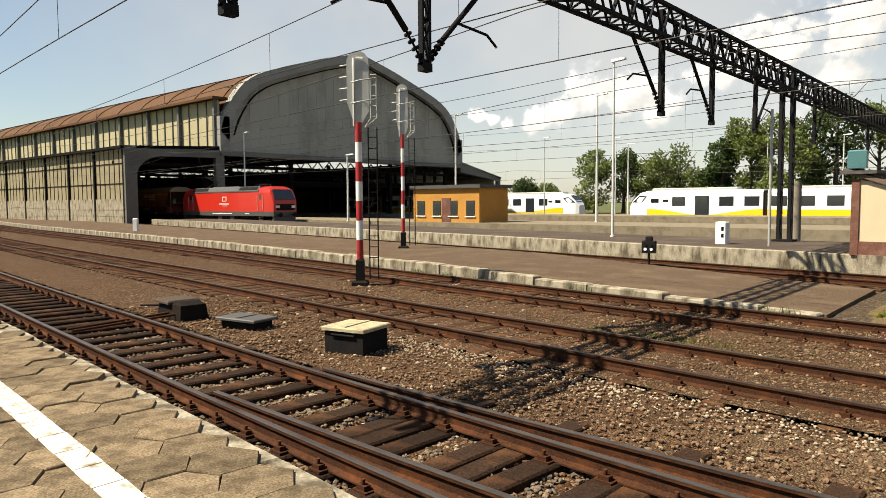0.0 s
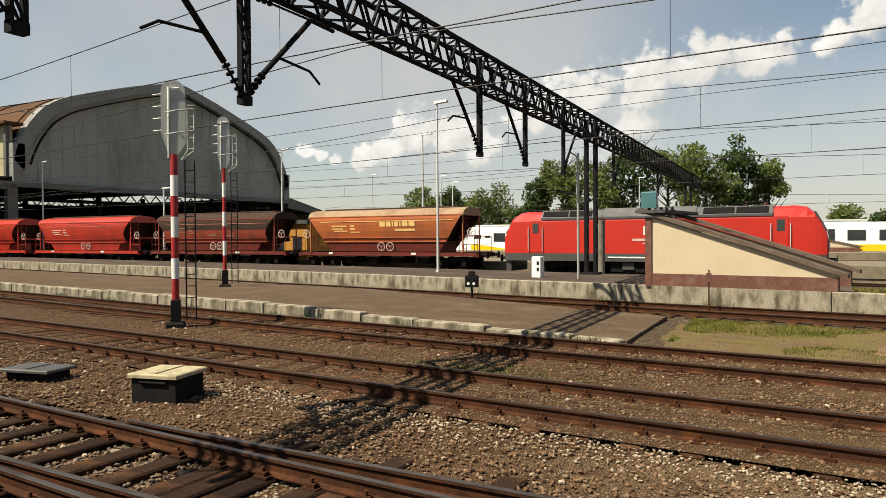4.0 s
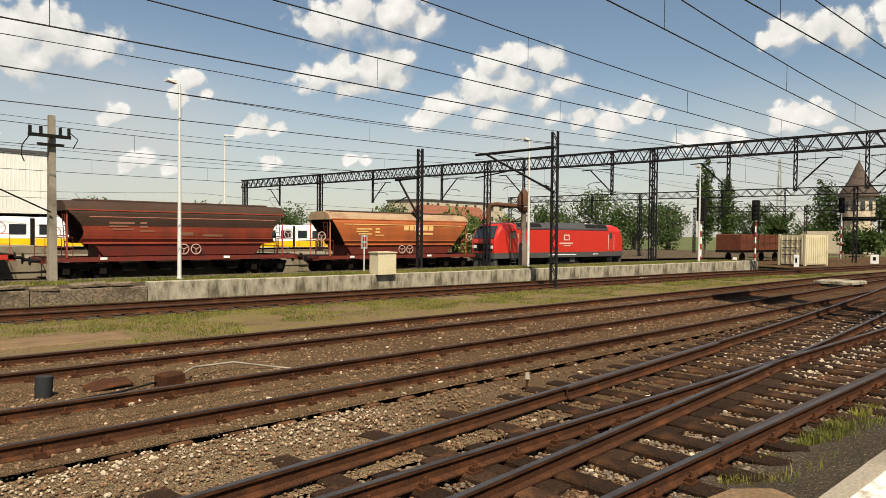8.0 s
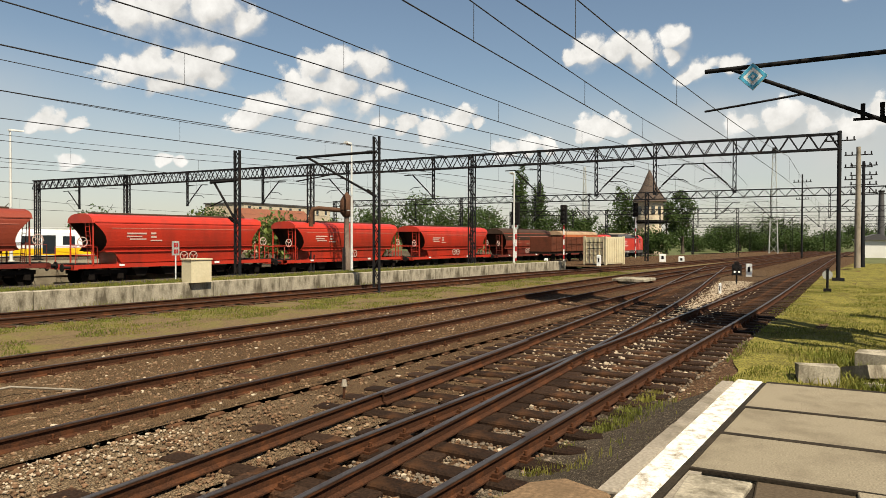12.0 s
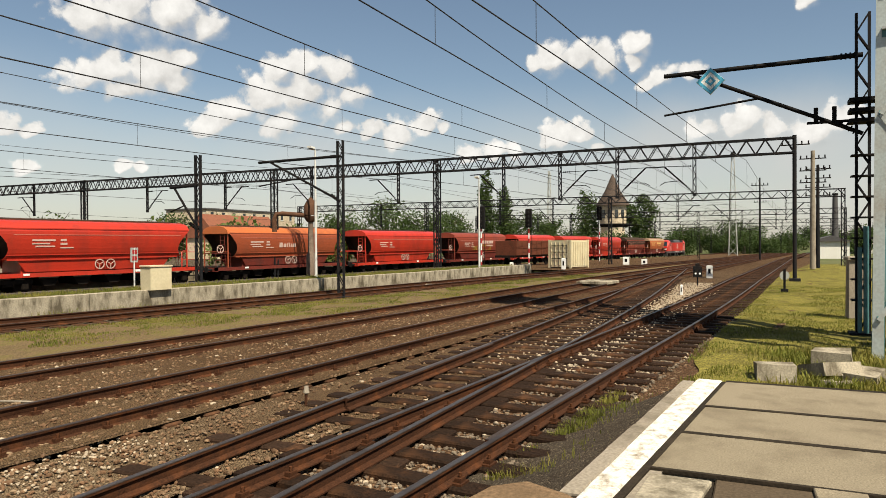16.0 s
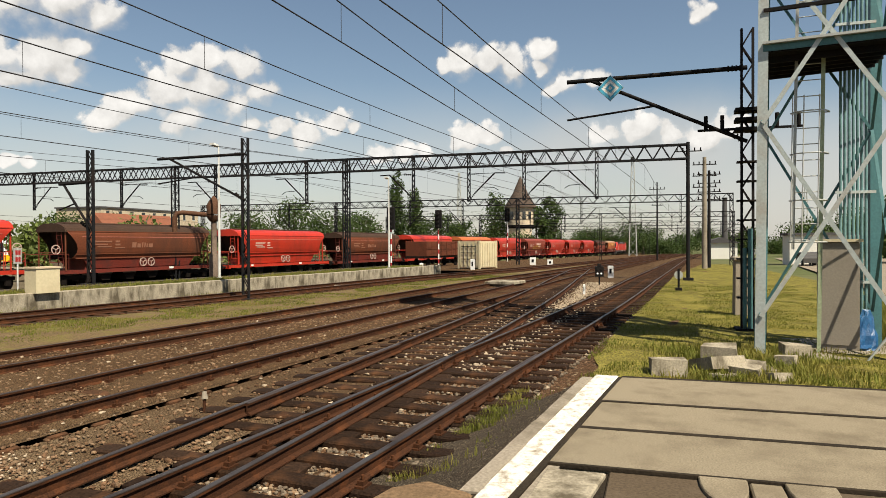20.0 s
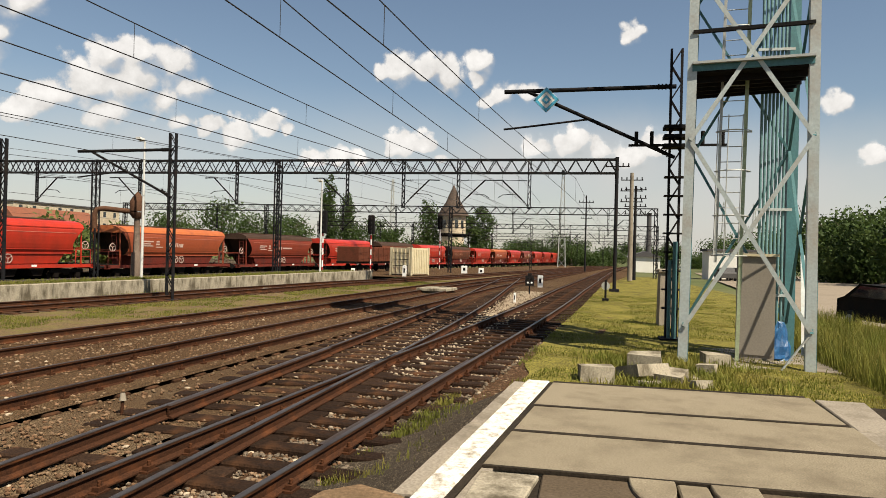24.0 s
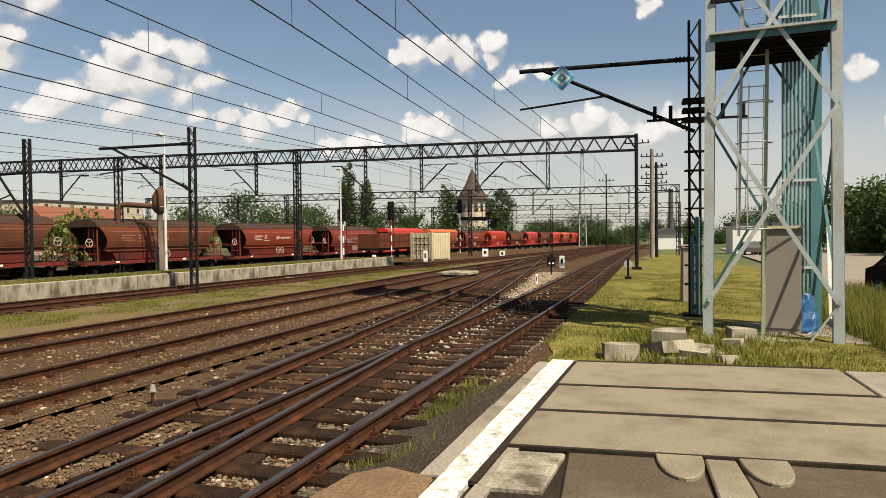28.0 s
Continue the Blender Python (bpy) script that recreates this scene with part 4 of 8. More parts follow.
part("eaves", Shape().box(L, HX + 0.4, Y0 - 0.9, Y0 + 1.2, EAVES, EAVES + 0.3), M["hall_roof"], hall)
# aisle in front of the hall
A0 = 34.0
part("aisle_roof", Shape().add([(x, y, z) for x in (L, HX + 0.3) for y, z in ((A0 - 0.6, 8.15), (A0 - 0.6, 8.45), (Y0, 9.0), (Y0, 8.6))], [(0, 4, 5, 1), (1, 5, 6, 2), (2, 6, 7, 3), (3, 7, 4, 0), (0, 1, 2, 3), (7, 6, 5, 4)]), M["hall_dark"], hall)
part("aisle_wall", Shape().box(L, HX, A0, A0 + 0.3, 2.6, 8.2), M["hall_wood"], hall, "ochre boarded wall with dark mullions")
part("aisle_base", Shape().box(L, HX + 0.1, A0 - 0.15, A0 + 0.4, -0.3, 2.7), M["concrete_light"], hall, "stained concrete base wall")
mu = Shape()
for k in range(120):
    x = HX - 0.2 - k * 1.25
    w = 0.16 if k % 6 == 0 else 0.045
    mu.box(x - w, x + w, A0 - (0.22 if k % 6 == 0 else 0.05), A0, 2.6 if k % 6 else -0.3, 8.2)
for z in (4.4, 6.6):
    mu.box(L, HX, A0 - 0.06, A0, z - 0.05, z + 0.05)
part("aisle_mullions", mu, M["hall_dark"], hall)
# front of the aisle: opening with rounded haunches
front = Shape()
front.box(HX - 0.3, HX + 0.35, A0 - 0.2, A0 + 1.1, -0.3, 8.5)
front.box(HX - 0.3, HX + 0.35, Y0 - 0.6, Y0 + 0.5, -0.3, 8.5)
prof = [(A0 + 1.1, 8.5), (A0 + 1.1, 5.2)] + [(A0 + 1.1 + 3.2 * (1 - math.cos(a)), 5.2 + 2.3 * math.sin(a)) for a in np.linspace(0.2, math.pi / 2, 7)] + [(Y0 - 0.6, 7.6), (Y0 - 0.6, 8.5)]
front.prism(prof, HX - 0.25, HX + 0.3)
ob = part("aisle_front", front, M["hall_grey"], hall, "grey steel portal front")
# far aisle
far_front = Shape()
far_front.prism([(Y1, 8.6), (Y1, 7.2), (Y1 + 10.5, 6.0), (Y1 + 10.5, -0.2), (Y1 + 11.3, -0.2), (Y1 + 11.3, 6.6)], HX - 0.3, HX + 0.3)
part("far_aisle_front", far_front, M["hall_grey"], hall)
part("far_aisle_roof", Shape().add([(x, y, z) for x in (L, HX + 0.3) for y, z in ((Y1 + 11.5, 6.6), (Y1, 9.0), (Y1, 8.7), (Y1 + 11.5, 6.3))], [(0, 1, 5, 4), (2, 3, 7, 6), (0, 4, 7, 3), (1, 2, 6, 5), (0, 3, 2, 1), (4, 5, 6, 7)]), M["hall_grey"], hall)
# inside, shade put into the near-black colour: columns, girders, back wall with glazing
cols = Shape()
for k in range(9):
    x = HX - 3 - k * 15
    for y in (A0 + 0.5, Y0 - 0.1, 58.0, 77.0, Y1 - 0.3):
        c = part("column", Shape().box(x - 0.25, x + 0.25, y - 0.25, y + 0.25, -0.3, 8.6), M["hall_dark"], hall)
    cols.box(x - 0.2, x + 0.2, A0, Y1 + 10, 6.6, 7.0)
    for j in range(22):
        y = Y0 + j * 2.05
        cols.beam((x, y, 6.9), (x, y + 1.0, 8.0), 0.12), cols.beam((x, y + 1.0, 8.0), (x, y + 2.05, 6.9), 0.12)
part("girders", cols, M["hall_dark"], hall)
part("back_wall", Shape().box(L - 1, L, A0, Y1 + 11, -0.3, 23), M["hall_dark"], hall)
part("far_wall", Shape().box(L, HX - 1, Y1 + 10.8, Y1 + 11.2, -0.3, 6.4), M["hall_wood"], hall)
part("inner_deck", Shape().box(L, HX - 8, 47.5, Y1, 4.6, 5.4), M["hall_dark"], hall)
win = Shape()
for k in range(70):
    x = HX - 4 - k * 2.4
    win.box(x - 0.8, x + 0.8, Y1 - 0.6, Y1 - 0.5, 5.6, 7.4)
part("back_glazing", win, M["white"], hall)


# ---- the goods train ----
def train_pose(s):
    """The pose of a vehicle whose middle is at x = s on the goods track."""
    return pose(s, LINE_T(s), GRADE(s), 0, 0, math.degrees(math.atan(slope(LINE_T, s))))


# where the locomotive's rear buffers are, in x, by time
RUN = [(0.0, -76.9), (1.0, -62.2), (2.0, -47.6), (3.0, -33.2), (3.5, -25.3), (5.5, 6.3), (6.0, 14.2), (7.0, 29.8), (8.0, 44.7), (9.0, 59.9), (11.0, 90.2), (12.5, 113.1), (14.5, 143.6), (17.0, 180.9), (20.0, 225.2), (21.5, 247.3), (23.5, 276.9), (25.0, 299.3), (28.0, 343.6)]
run = lambda t: float(np.interp(t, [r[0] for r in RUN], [r[1] for r in RUN]))
PITCH = 15.9
TRAIN = []
WHEEL = Shape().disc((0, 0, 0.46), (0, 1, 0), 0.46, 0.12, 24).disc((0, -0.055, 0.46), (0, 1, 0), 0.49, 0.03, 24).disc((0, 0.06, 0.46), (0, 1, 0), 0.17, 0.10, 12).mesh("wheel")
WHEEL.materials.append(M["bogie"])
M["ridge_highlight"] = material("pale ridge highlight", (0.36, 0.12, 0.085), 0.6, 0, 20, 0.3, 0)
M["wheel_paint"] = material("worn pale paint", (0.42, 0.30, 0.25), 0.6, 0, 20, 0.2, 0, (0.2, 0.1, 0.08), 6, 0.6)
RING = Shape().disc((0, 0, 0), (0, 1, 0), 0.31, 0.035, 24, 0.26)
for k in range(3):
    a = 2 * math.pi * k / 3 + 0.5
    RING.beam((0, 0, 0), (0.28 * math.cos(a), 0, 0.28 * math.sin(a)), 0.035)
HANDWHEEL = RING.mesh("handwheel")
HANDWHEEL.materials.append(M["wheel_paint"])


def bogie(w, bx, axles, base=0.46):
    b = part("bogie", Shape().prism([(-1.06, 0.62), (-0.92, 0.62), (-0.92, 0.86), (-1.06, 0.86)], bx - 1.35, bx + 1.35).prism([(0.92, 0.62), (1.06, 0.62), (1.06, 0.86), (0.92, 0.86)], bx - 1.35, bx + 1.35).box(bx - 0.25, bx + 0.25, -1.0, 1.0, 0.5, 0.9), M["bogie"], w)
    for wx in axles:
        for sy in (-0.75, 0.75):
            part("wheel", WHEEL, None, b, m=pose(bx + wx, sy, 0))
        for sy in (-1.02, 1.02):
            part("axle_box", Shape().box(bx + wx - 0.16, bx + wx + 0.16, sy - 0.1, sy + 0.1, 0.32, 0.62), M["bogie"], b)
    return b


def buffers(w, x, z=1.06):
    d = 1 if x > 0 else -1
    for sy in (-0.875, 0.875):
        part("buffer", Shape().tube([(x, sy, z), (x + d * 0.45, sy, z)], 0.09, 10).tube([(x + d * 0.45, sy, z), (x + d * 0.5, sy, z)], 0.23, 14), M["black"], w)


def bars(rows, y, mat, w, name, label, grow=0.07):
    """Lines of writing too far to read, as plain bars on a side."""
    for x0, x1, z, h in rows:
        part(name, Shape().add([(x, y(q) - o, q) for o in (0.014, 0.002) for x, q in ((x0, z), (x1, z), (x1, z + h), (x0, z + h))], [(0, 1, 2, 3), (7, 6, 5, 4), (0, 4, 5, 1), (1, 5, 6, 2), (2, 6, 7, 3), (3, 7, 4, 0)]), M[mat], w, label)


def hopper(label, side, roof, end_slope, mark, marks, under="frame_red", patch=None, straight=False, upper=None):
    w = thing("hopper_wagon", label, "goods wagon", group="wagons of the goods train")
    # level: z, half width, half length
    e = end_slope
    if straight:
        lev = [(1.98, 1.22, 6.25 - e), (2.25, 1.30, 6.25 - e * 0.85), (2.7, 1.40, 6.25 - e * 0.6), (3.15, 1.47, 6.25 - e * 0.34), (3.5, 1.50, 6.25 - e * 0.14), (3.72, 1.47, 6.25)]
    else:   # the end edge of the side sheet is hollowed out in a bow
        lev = [(1.98, 1.20, 6.25 - e * 0.62), (2.12, 1.27, 6.25 - e * 0.82), (2.35, 1.35, 6.25 - e * 0.97), (2.6, 1.41, 6.25 - e), (2.9, 1.46, 6.25 - e * 0.88), (3.15, 1.49, 6.25 - e * 0.66), (3.4, 1.505, 6.25 - e * 0.38), (3.58, 1.50, 6.25 - e * 0.14), (3.72, 1.46, 6.25)]
    top = [(3.72, 1.46, 6.25), (3.95, 1.32, 6.25), (4.12, 1.02, 6.25), (4.22, 0.55, 6.25), (4.26, 0.0, 6.25)]

    def skin(levels, closed):
        v = []
        for sx in (-1, 1):
            v += [(sx * x, -y, z) for z, y, x in levels]
            v += [(sx * x, y, z) for z, y, x in (reversed(levels) if not closed else reversed(levels[:-1]))]
        n = len(v) // 2
        f = [(k, k + 1, n + k + 1, n + k) for k in range(n - 1)]
        return v, f, n
    v, f, n = skin(lev, False)
    sides = Shape()
    h = len(lev)
    sides.add(v, [q for k, q in enumerate(f) if k != h - 1], None, False)
    body = part("hopper", sides, M[side], w)
    if upper:   # grime over the upper half of the side
        top_lev = [(z, y + 0.005, x) for z, y, x in lev if z > 2.85]
        v, f, n = skin(top_lev, False)
        part("grimy_upper_side", Shape().add(v, [q for k, q in enumerate(f) if k != len(top_lev) - 1]), M[upper], w, "grimy dark upper side")
    # sloping end sheets, set back under the overhang, its shade in their dark colour
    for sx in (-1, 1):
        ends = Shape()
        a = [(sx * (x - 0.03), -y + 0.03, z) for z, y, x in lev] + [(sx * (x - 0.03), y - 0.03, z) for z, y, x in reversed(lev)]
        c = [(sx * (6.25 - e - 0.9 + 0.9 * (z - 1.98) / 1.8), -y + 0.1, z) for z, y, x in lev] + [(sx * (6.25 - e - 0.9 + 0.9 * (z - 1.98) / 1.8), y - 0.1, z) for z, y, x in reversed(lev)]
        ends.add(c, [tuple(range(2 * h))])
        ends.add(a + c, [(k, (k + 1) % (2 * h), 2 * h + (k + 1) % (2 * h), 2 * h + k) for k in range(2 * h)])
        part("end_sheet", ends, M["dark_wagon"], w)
    v, f, n = skin(top, True)
    rs = Shape()
    rs.add(v, f + [tuple(range(n))[::-1], tuple(range(n, 2 * n))])
    part("roof", rs, M[roof], w)
    part("roof_hatch", Shape().box(-5.6, 5.6, -0.42, 0.42, 4.2, 4.34, c=0.05), M["dark_wagon"], w)
    trims = Shape()
    for sy in (-1, 1):
        trims.box(-6.2, 6.2, sy * 1.47 - 0.03, sy * 1.47 + 0.03, 3.70, 3.76)
        trims.box(-6.25 + e, 6.25 - e, sy * 1.23 - 0.05, sy * 1.23 + 0.05, 1.93, 2.02)
    part("side_rail", trims, M[side], w)
    # side ridge whose highlight is painted on as a paler colour
    part("moulding", Shape().box(-5.2, 5.6, -1.512, -1.49, 3.36, 3.40), M["ridge_highlight" if side != "orange_wagon" else "letter_cream"], w, "thin ridge along the side, highlight in its colour")
    part("crease", Shape().box(-6.25 + e * 0.9, 6.25 - e * 0.9, -1.34, -1.30, 2.22, 2.26), M[side], w)
    for sx in (-1, 1):
        fr_ = Shape()
        for y in (-1.3, 1.3):
            fr_.beam((sx * 6.22, y, 1.2), (sx * 6.22, y * 0.98, 3.8), 0.07, 0.07)
        fr_.beam((sx * 6.22, -1.3, 2.35), (sx * 6.22, 1.3, 2.35), 0.06, 0.06)
        part("end_post", fr_, M[side], w)
        part("roof_end", Shape().prism([(-1.44, 3.68), (-1.30, 3.97), (-1.0, 4.14), (-0.5, 4.24), (0.5, 4.24), (1.0, 4.14), (1.30, 3.97), (1.44, 3.68)], min(sx * 6.2, sx * 6.33), max(sx * 6.2, sx * 6.33)), M[roof], w)
        part("brake_wheel", HANDWHEEL, None, w, m=pose(sx * 6.75, -1.1, 2.55))
    sk = Shape()
    for sy in (-1, 1):
        sk.add([(-4.9, sy * 1.22, 1.94), (4.9, sy * 1.22, 1.94), (4.4, sy * 1.12, 1.28), (-4.4, sy * 1.12, 1.28)], [(0, 1, 2, 3)])
    sk.box(-4.6, 4.6, -1.0, 1.0, 1.2, 1.95)
    part("skirt", sk, M[under], w)
    fr = Shape().box(-7.35, 7.35, -1.28, -1.14, 0.98, 1.22).box(-7.35, 7.35, 1.14, 1.28, 0.98, 1.22)
    fr.box(-7.35, -7.1, -1.28, 1.28, 0.92, 1.22).box(7.1, 7.35, -1.28, 1.28, 0.92, 1.22).box(-7.2, 7.2, -0.3, 0.3, 0.95, 1.18)
    part("underframe", fr, M[under], w)
    for cx in (-3.0, -1.0, 1.0, 3.0):
        ch = Shape().loft([[(cx - 0.75, -0.9, 1.25), (cx + 0.75, -0.9, 1.25), (cx + 0.75, 0.9, 1.25), (cx - 0.75, 0.9, 1.25)], [(cx - 0.3, -1.0, 0.45), (cx + 0.3, -1.0, 0.45), (cx + 0.3, 1.0, 0.45), (cx - 0.3, 1.0, 0.45)]])
        part("chute", ch, M["bogie"], w)
    for bx in (-5.3, 5.3):
        bogie(w, bx, (-0.9, 0.9))
    for x in (-7.35, 7.35):
        buffers(w, x)
    for hx in (-0.1, 0.62):
        part("handwheel", HANDWHEEL, None, w, m=pose(hx, -1.27, 1.62))
    for sx in (-1, 1):
        rail_ = Shape()
        for y in (-1.15, 1.15):
            rail_.tube([(sx * 5.9, y, 1.2), (sx * 5.9, y, 2.25), (sx * 7.2, y, 2.25), (sx * 7.2, y, 1.2)], 0.022, 6)
            rail_.tube([(sx * 5.9, y, 1.75), (sx * 7.2, y, 1.75)], 0.018, 6)
        rail_.tube([(sx * 7.2, -1.15, 2.25), (sx * 7.2, 1.15, 2.25)], 0.022, 6)
        part("end_railing", rail_, M[under], w)
        part("end_platform", Shape().box(sx * 6.5 - 0.8, sx * 6.5 + 0.8, -1.2, 1.2, 1.2, 1.26), M["bogie"], w)
        lad = Shape()
        for y in (-0.95, -0.5):
            lad.tube([(sx * 6.1, y, 1.25), (sx * 6.28, y, 3.9)], 0.022, 6)
        for k in range(9):
            z = 1.5 + k * 0.28
            lad.tube([(sx * (6.1 + 0.068 * (z - 1.25)), -0.95, z), (sx * (6.1 + 0.068 * (z - 1.25)), -0.5, z)], 0.016, 5)
        part("ladder", lad, M[under], w)
    yat = lambda z: -float(np.interp(z, [q[0] for q in lev], [q[1] for q in lev]))
    bars([(-4.2, -2.9, 3.02, 0.10), (-4.2, -3.2, 2.84, 0.08), (-4.0, -2.9, 2.68, 0.08), (-2.6, -2.25, 3.02, 0.12), (-2.6, -2.2, 2.8, 0.12), (-2.6, -1.8, 2.6, 0.07)], yat, mark, w, "stencilling", "small faded lettering as bars")
    if marks:
        bars(marks, yat, mark, w, "lettering", "large faded lettering as bars")
    bars([(-4.6, -4.25, 1.08, 0.12), (2.3, 2.7, 1.06, 0.14)], lambda z: -1.285, "white", w, "plate", "white data plate")
    if patch:
        bars(patch[1], yat, patch[0], w, "graffiti", "sprayed graffiti shapes")
    return w


BIG = [(-0.1, 0.35, 3.0, 0.34), (0.45, 0.8, 3.0, 0.34), (0.9, 1.0, 3.0, 0.34), (1.1, 1.4, 3.0, 0.34), (1.5, 1.6, 3.0, 0.34), (1.7, 2.15, 3.0, 0.34), (2.25, 2.7, 3.0, 0.34), (1.1, 2.7, 2.68, 0.16)]
SMALL = [(-0.6, -0.1, 2.75, 0.28), (0.1, 1.9, 2.8, 0.16)]
LOW = [(-1.2, -0.85, 2.65, 0.36), (-0.75, -0.45, 2.65, 0.28), (-0.35, -0.25, 2.65, 0.36), (-0.15, -0.05, 2.65, 0.36), (0.05, 0.15, 2.65, 0.28), (0.25, 0.6, 2.65, 0.28)]
rng_t = random.Random(3)
TAG = [(-2.2 + k * 0.42, -2.2 + k * 0.42 + rng_t.uniform(0.22, 0.36), 2.15 + rng_t.uniform(0, 0.1), rng_t.uniform(0.45, 0.75)) for k in range(11)]
M["tag_silver"] = material("silver spray paint", (0.319, 0.342, 0.357), 0.4, 0.2, 10, 0.3, 0, (0.038, 0.038, 0.0456), 5, 0.7)
M["tag_yellow"] = material("yellow and black spray paint", (0.319, 0.205, 0.0228), 0.5, 0, 10, 0.3, 0, (0.0304, 0.0228, 0.0152), 5, 0.8)
M["letter_cream"] = material("cream lettering", (0.72, 0.46, 0.17), 0.6, 0, 20, 0.1, 0)
M["letter_white"] = material("faded white lettering", (0.52, 0.37, 0.31), 0.6, 0, 20, 0.2, 0)
M["letter_dim"] = material("worn lettering", (0.258, 0.114, 0.0684), 0.6, 0, 20, 0.2, 0)
M["rust_orange"] = material("sun-bleached red-orange wagon paint", (0.274, 0.057, 0.0213), 0.55, 0, 14, 0.15, 0.05, (0.167, 0.0456, 0.0228), 0.5, 0.6)
M["rust_red"] = material("dull rust-red wagon paint", (0.25, 0.038, 0.017), 0.6, 0, 14, 0.2, 0.05, (0.10, 0.027, 0.016), 0.6, 0.75, streak=True)
M["maroon"] = material("dull red-brown wagon paint", (0.20, 0.034, 0.016), 0.5, 0, 14, 0.12, 0.05, (0.122, 0.0266, 0.019), 0.5, 0.6)
KINDS = {
    "o": lambda: hopper("faded orange hopper wagon with large cream lettering", "orange_wagon", "wagon_top", 1.25, "letter_cream", BIG, "frame_red", None, True),
    "d": lambda: hopper("hopper wagon with grimy dark top and red-brown sides", "rust_red", "dark_wagon", 0.8, "letter_dim", [(-0.4, 0.4, 2.4, 0.2), (1.0, 2.2, 2.35, 0.12)], "frame_red", None, False, "dark_wagon"),
    "r": lambda: hopper("bright red hopper wagon", "red_wagon", "red_wagon", 0.8, "letter_white", [], "red_wagon"),
    "p": lambda: hopper("bright red hopper wagon with a patch of faded letters", "red_wagon", "red_wagon", 0.8, "letter_white", [(0.6, 0.75, 2.7, 0.3), (0.85, 1.15, 2.7, 0.3)], "red_wagon"),
    "g": lambda: hopper("dull red-brown hopper wagon with lettering and yellow graffiti", "maroon", "maroon", 0.8, "letter_white", BIG, "frame_red", ("tag_yellow", TAG)),
    "b": lambda: hopper("dirty brown hopper wagon with faint lettering", "brown_wagon", "dark_wagon", 0.8, "letter_dim", LOW),
    "s": lambda: hopper("dull red-brown hopper wagon with white lettering", "maroon", "dark_wagon", 0.8, "letter_white", SMALL),
    "c": lambda: hopper("sun-bleached orange-brown hopper wagon", "rust_orange", "orange_wagon", 0.8, "letter_white", LOW),
    "t": lambda: hopper("dull red-brown hopper wagon with silver graffiti", "maroon", "dark_wagon", 0.8, "letter_white", [], "frame_red", ("tag_silver", TAG)),
}
ORDER = "odrrrgrcrbrbrscrtsbbsb"
made = {}
for k, c in enumerate(ORDER):
    if c not in made:
        made[c] = ob = KINDS[c]()
    else:
        ob = copy_thing(made[c], Matrix.Identity(4))
    TRAIN.append((ob, -0.6 - PITCH * k - 2 - 6.15))


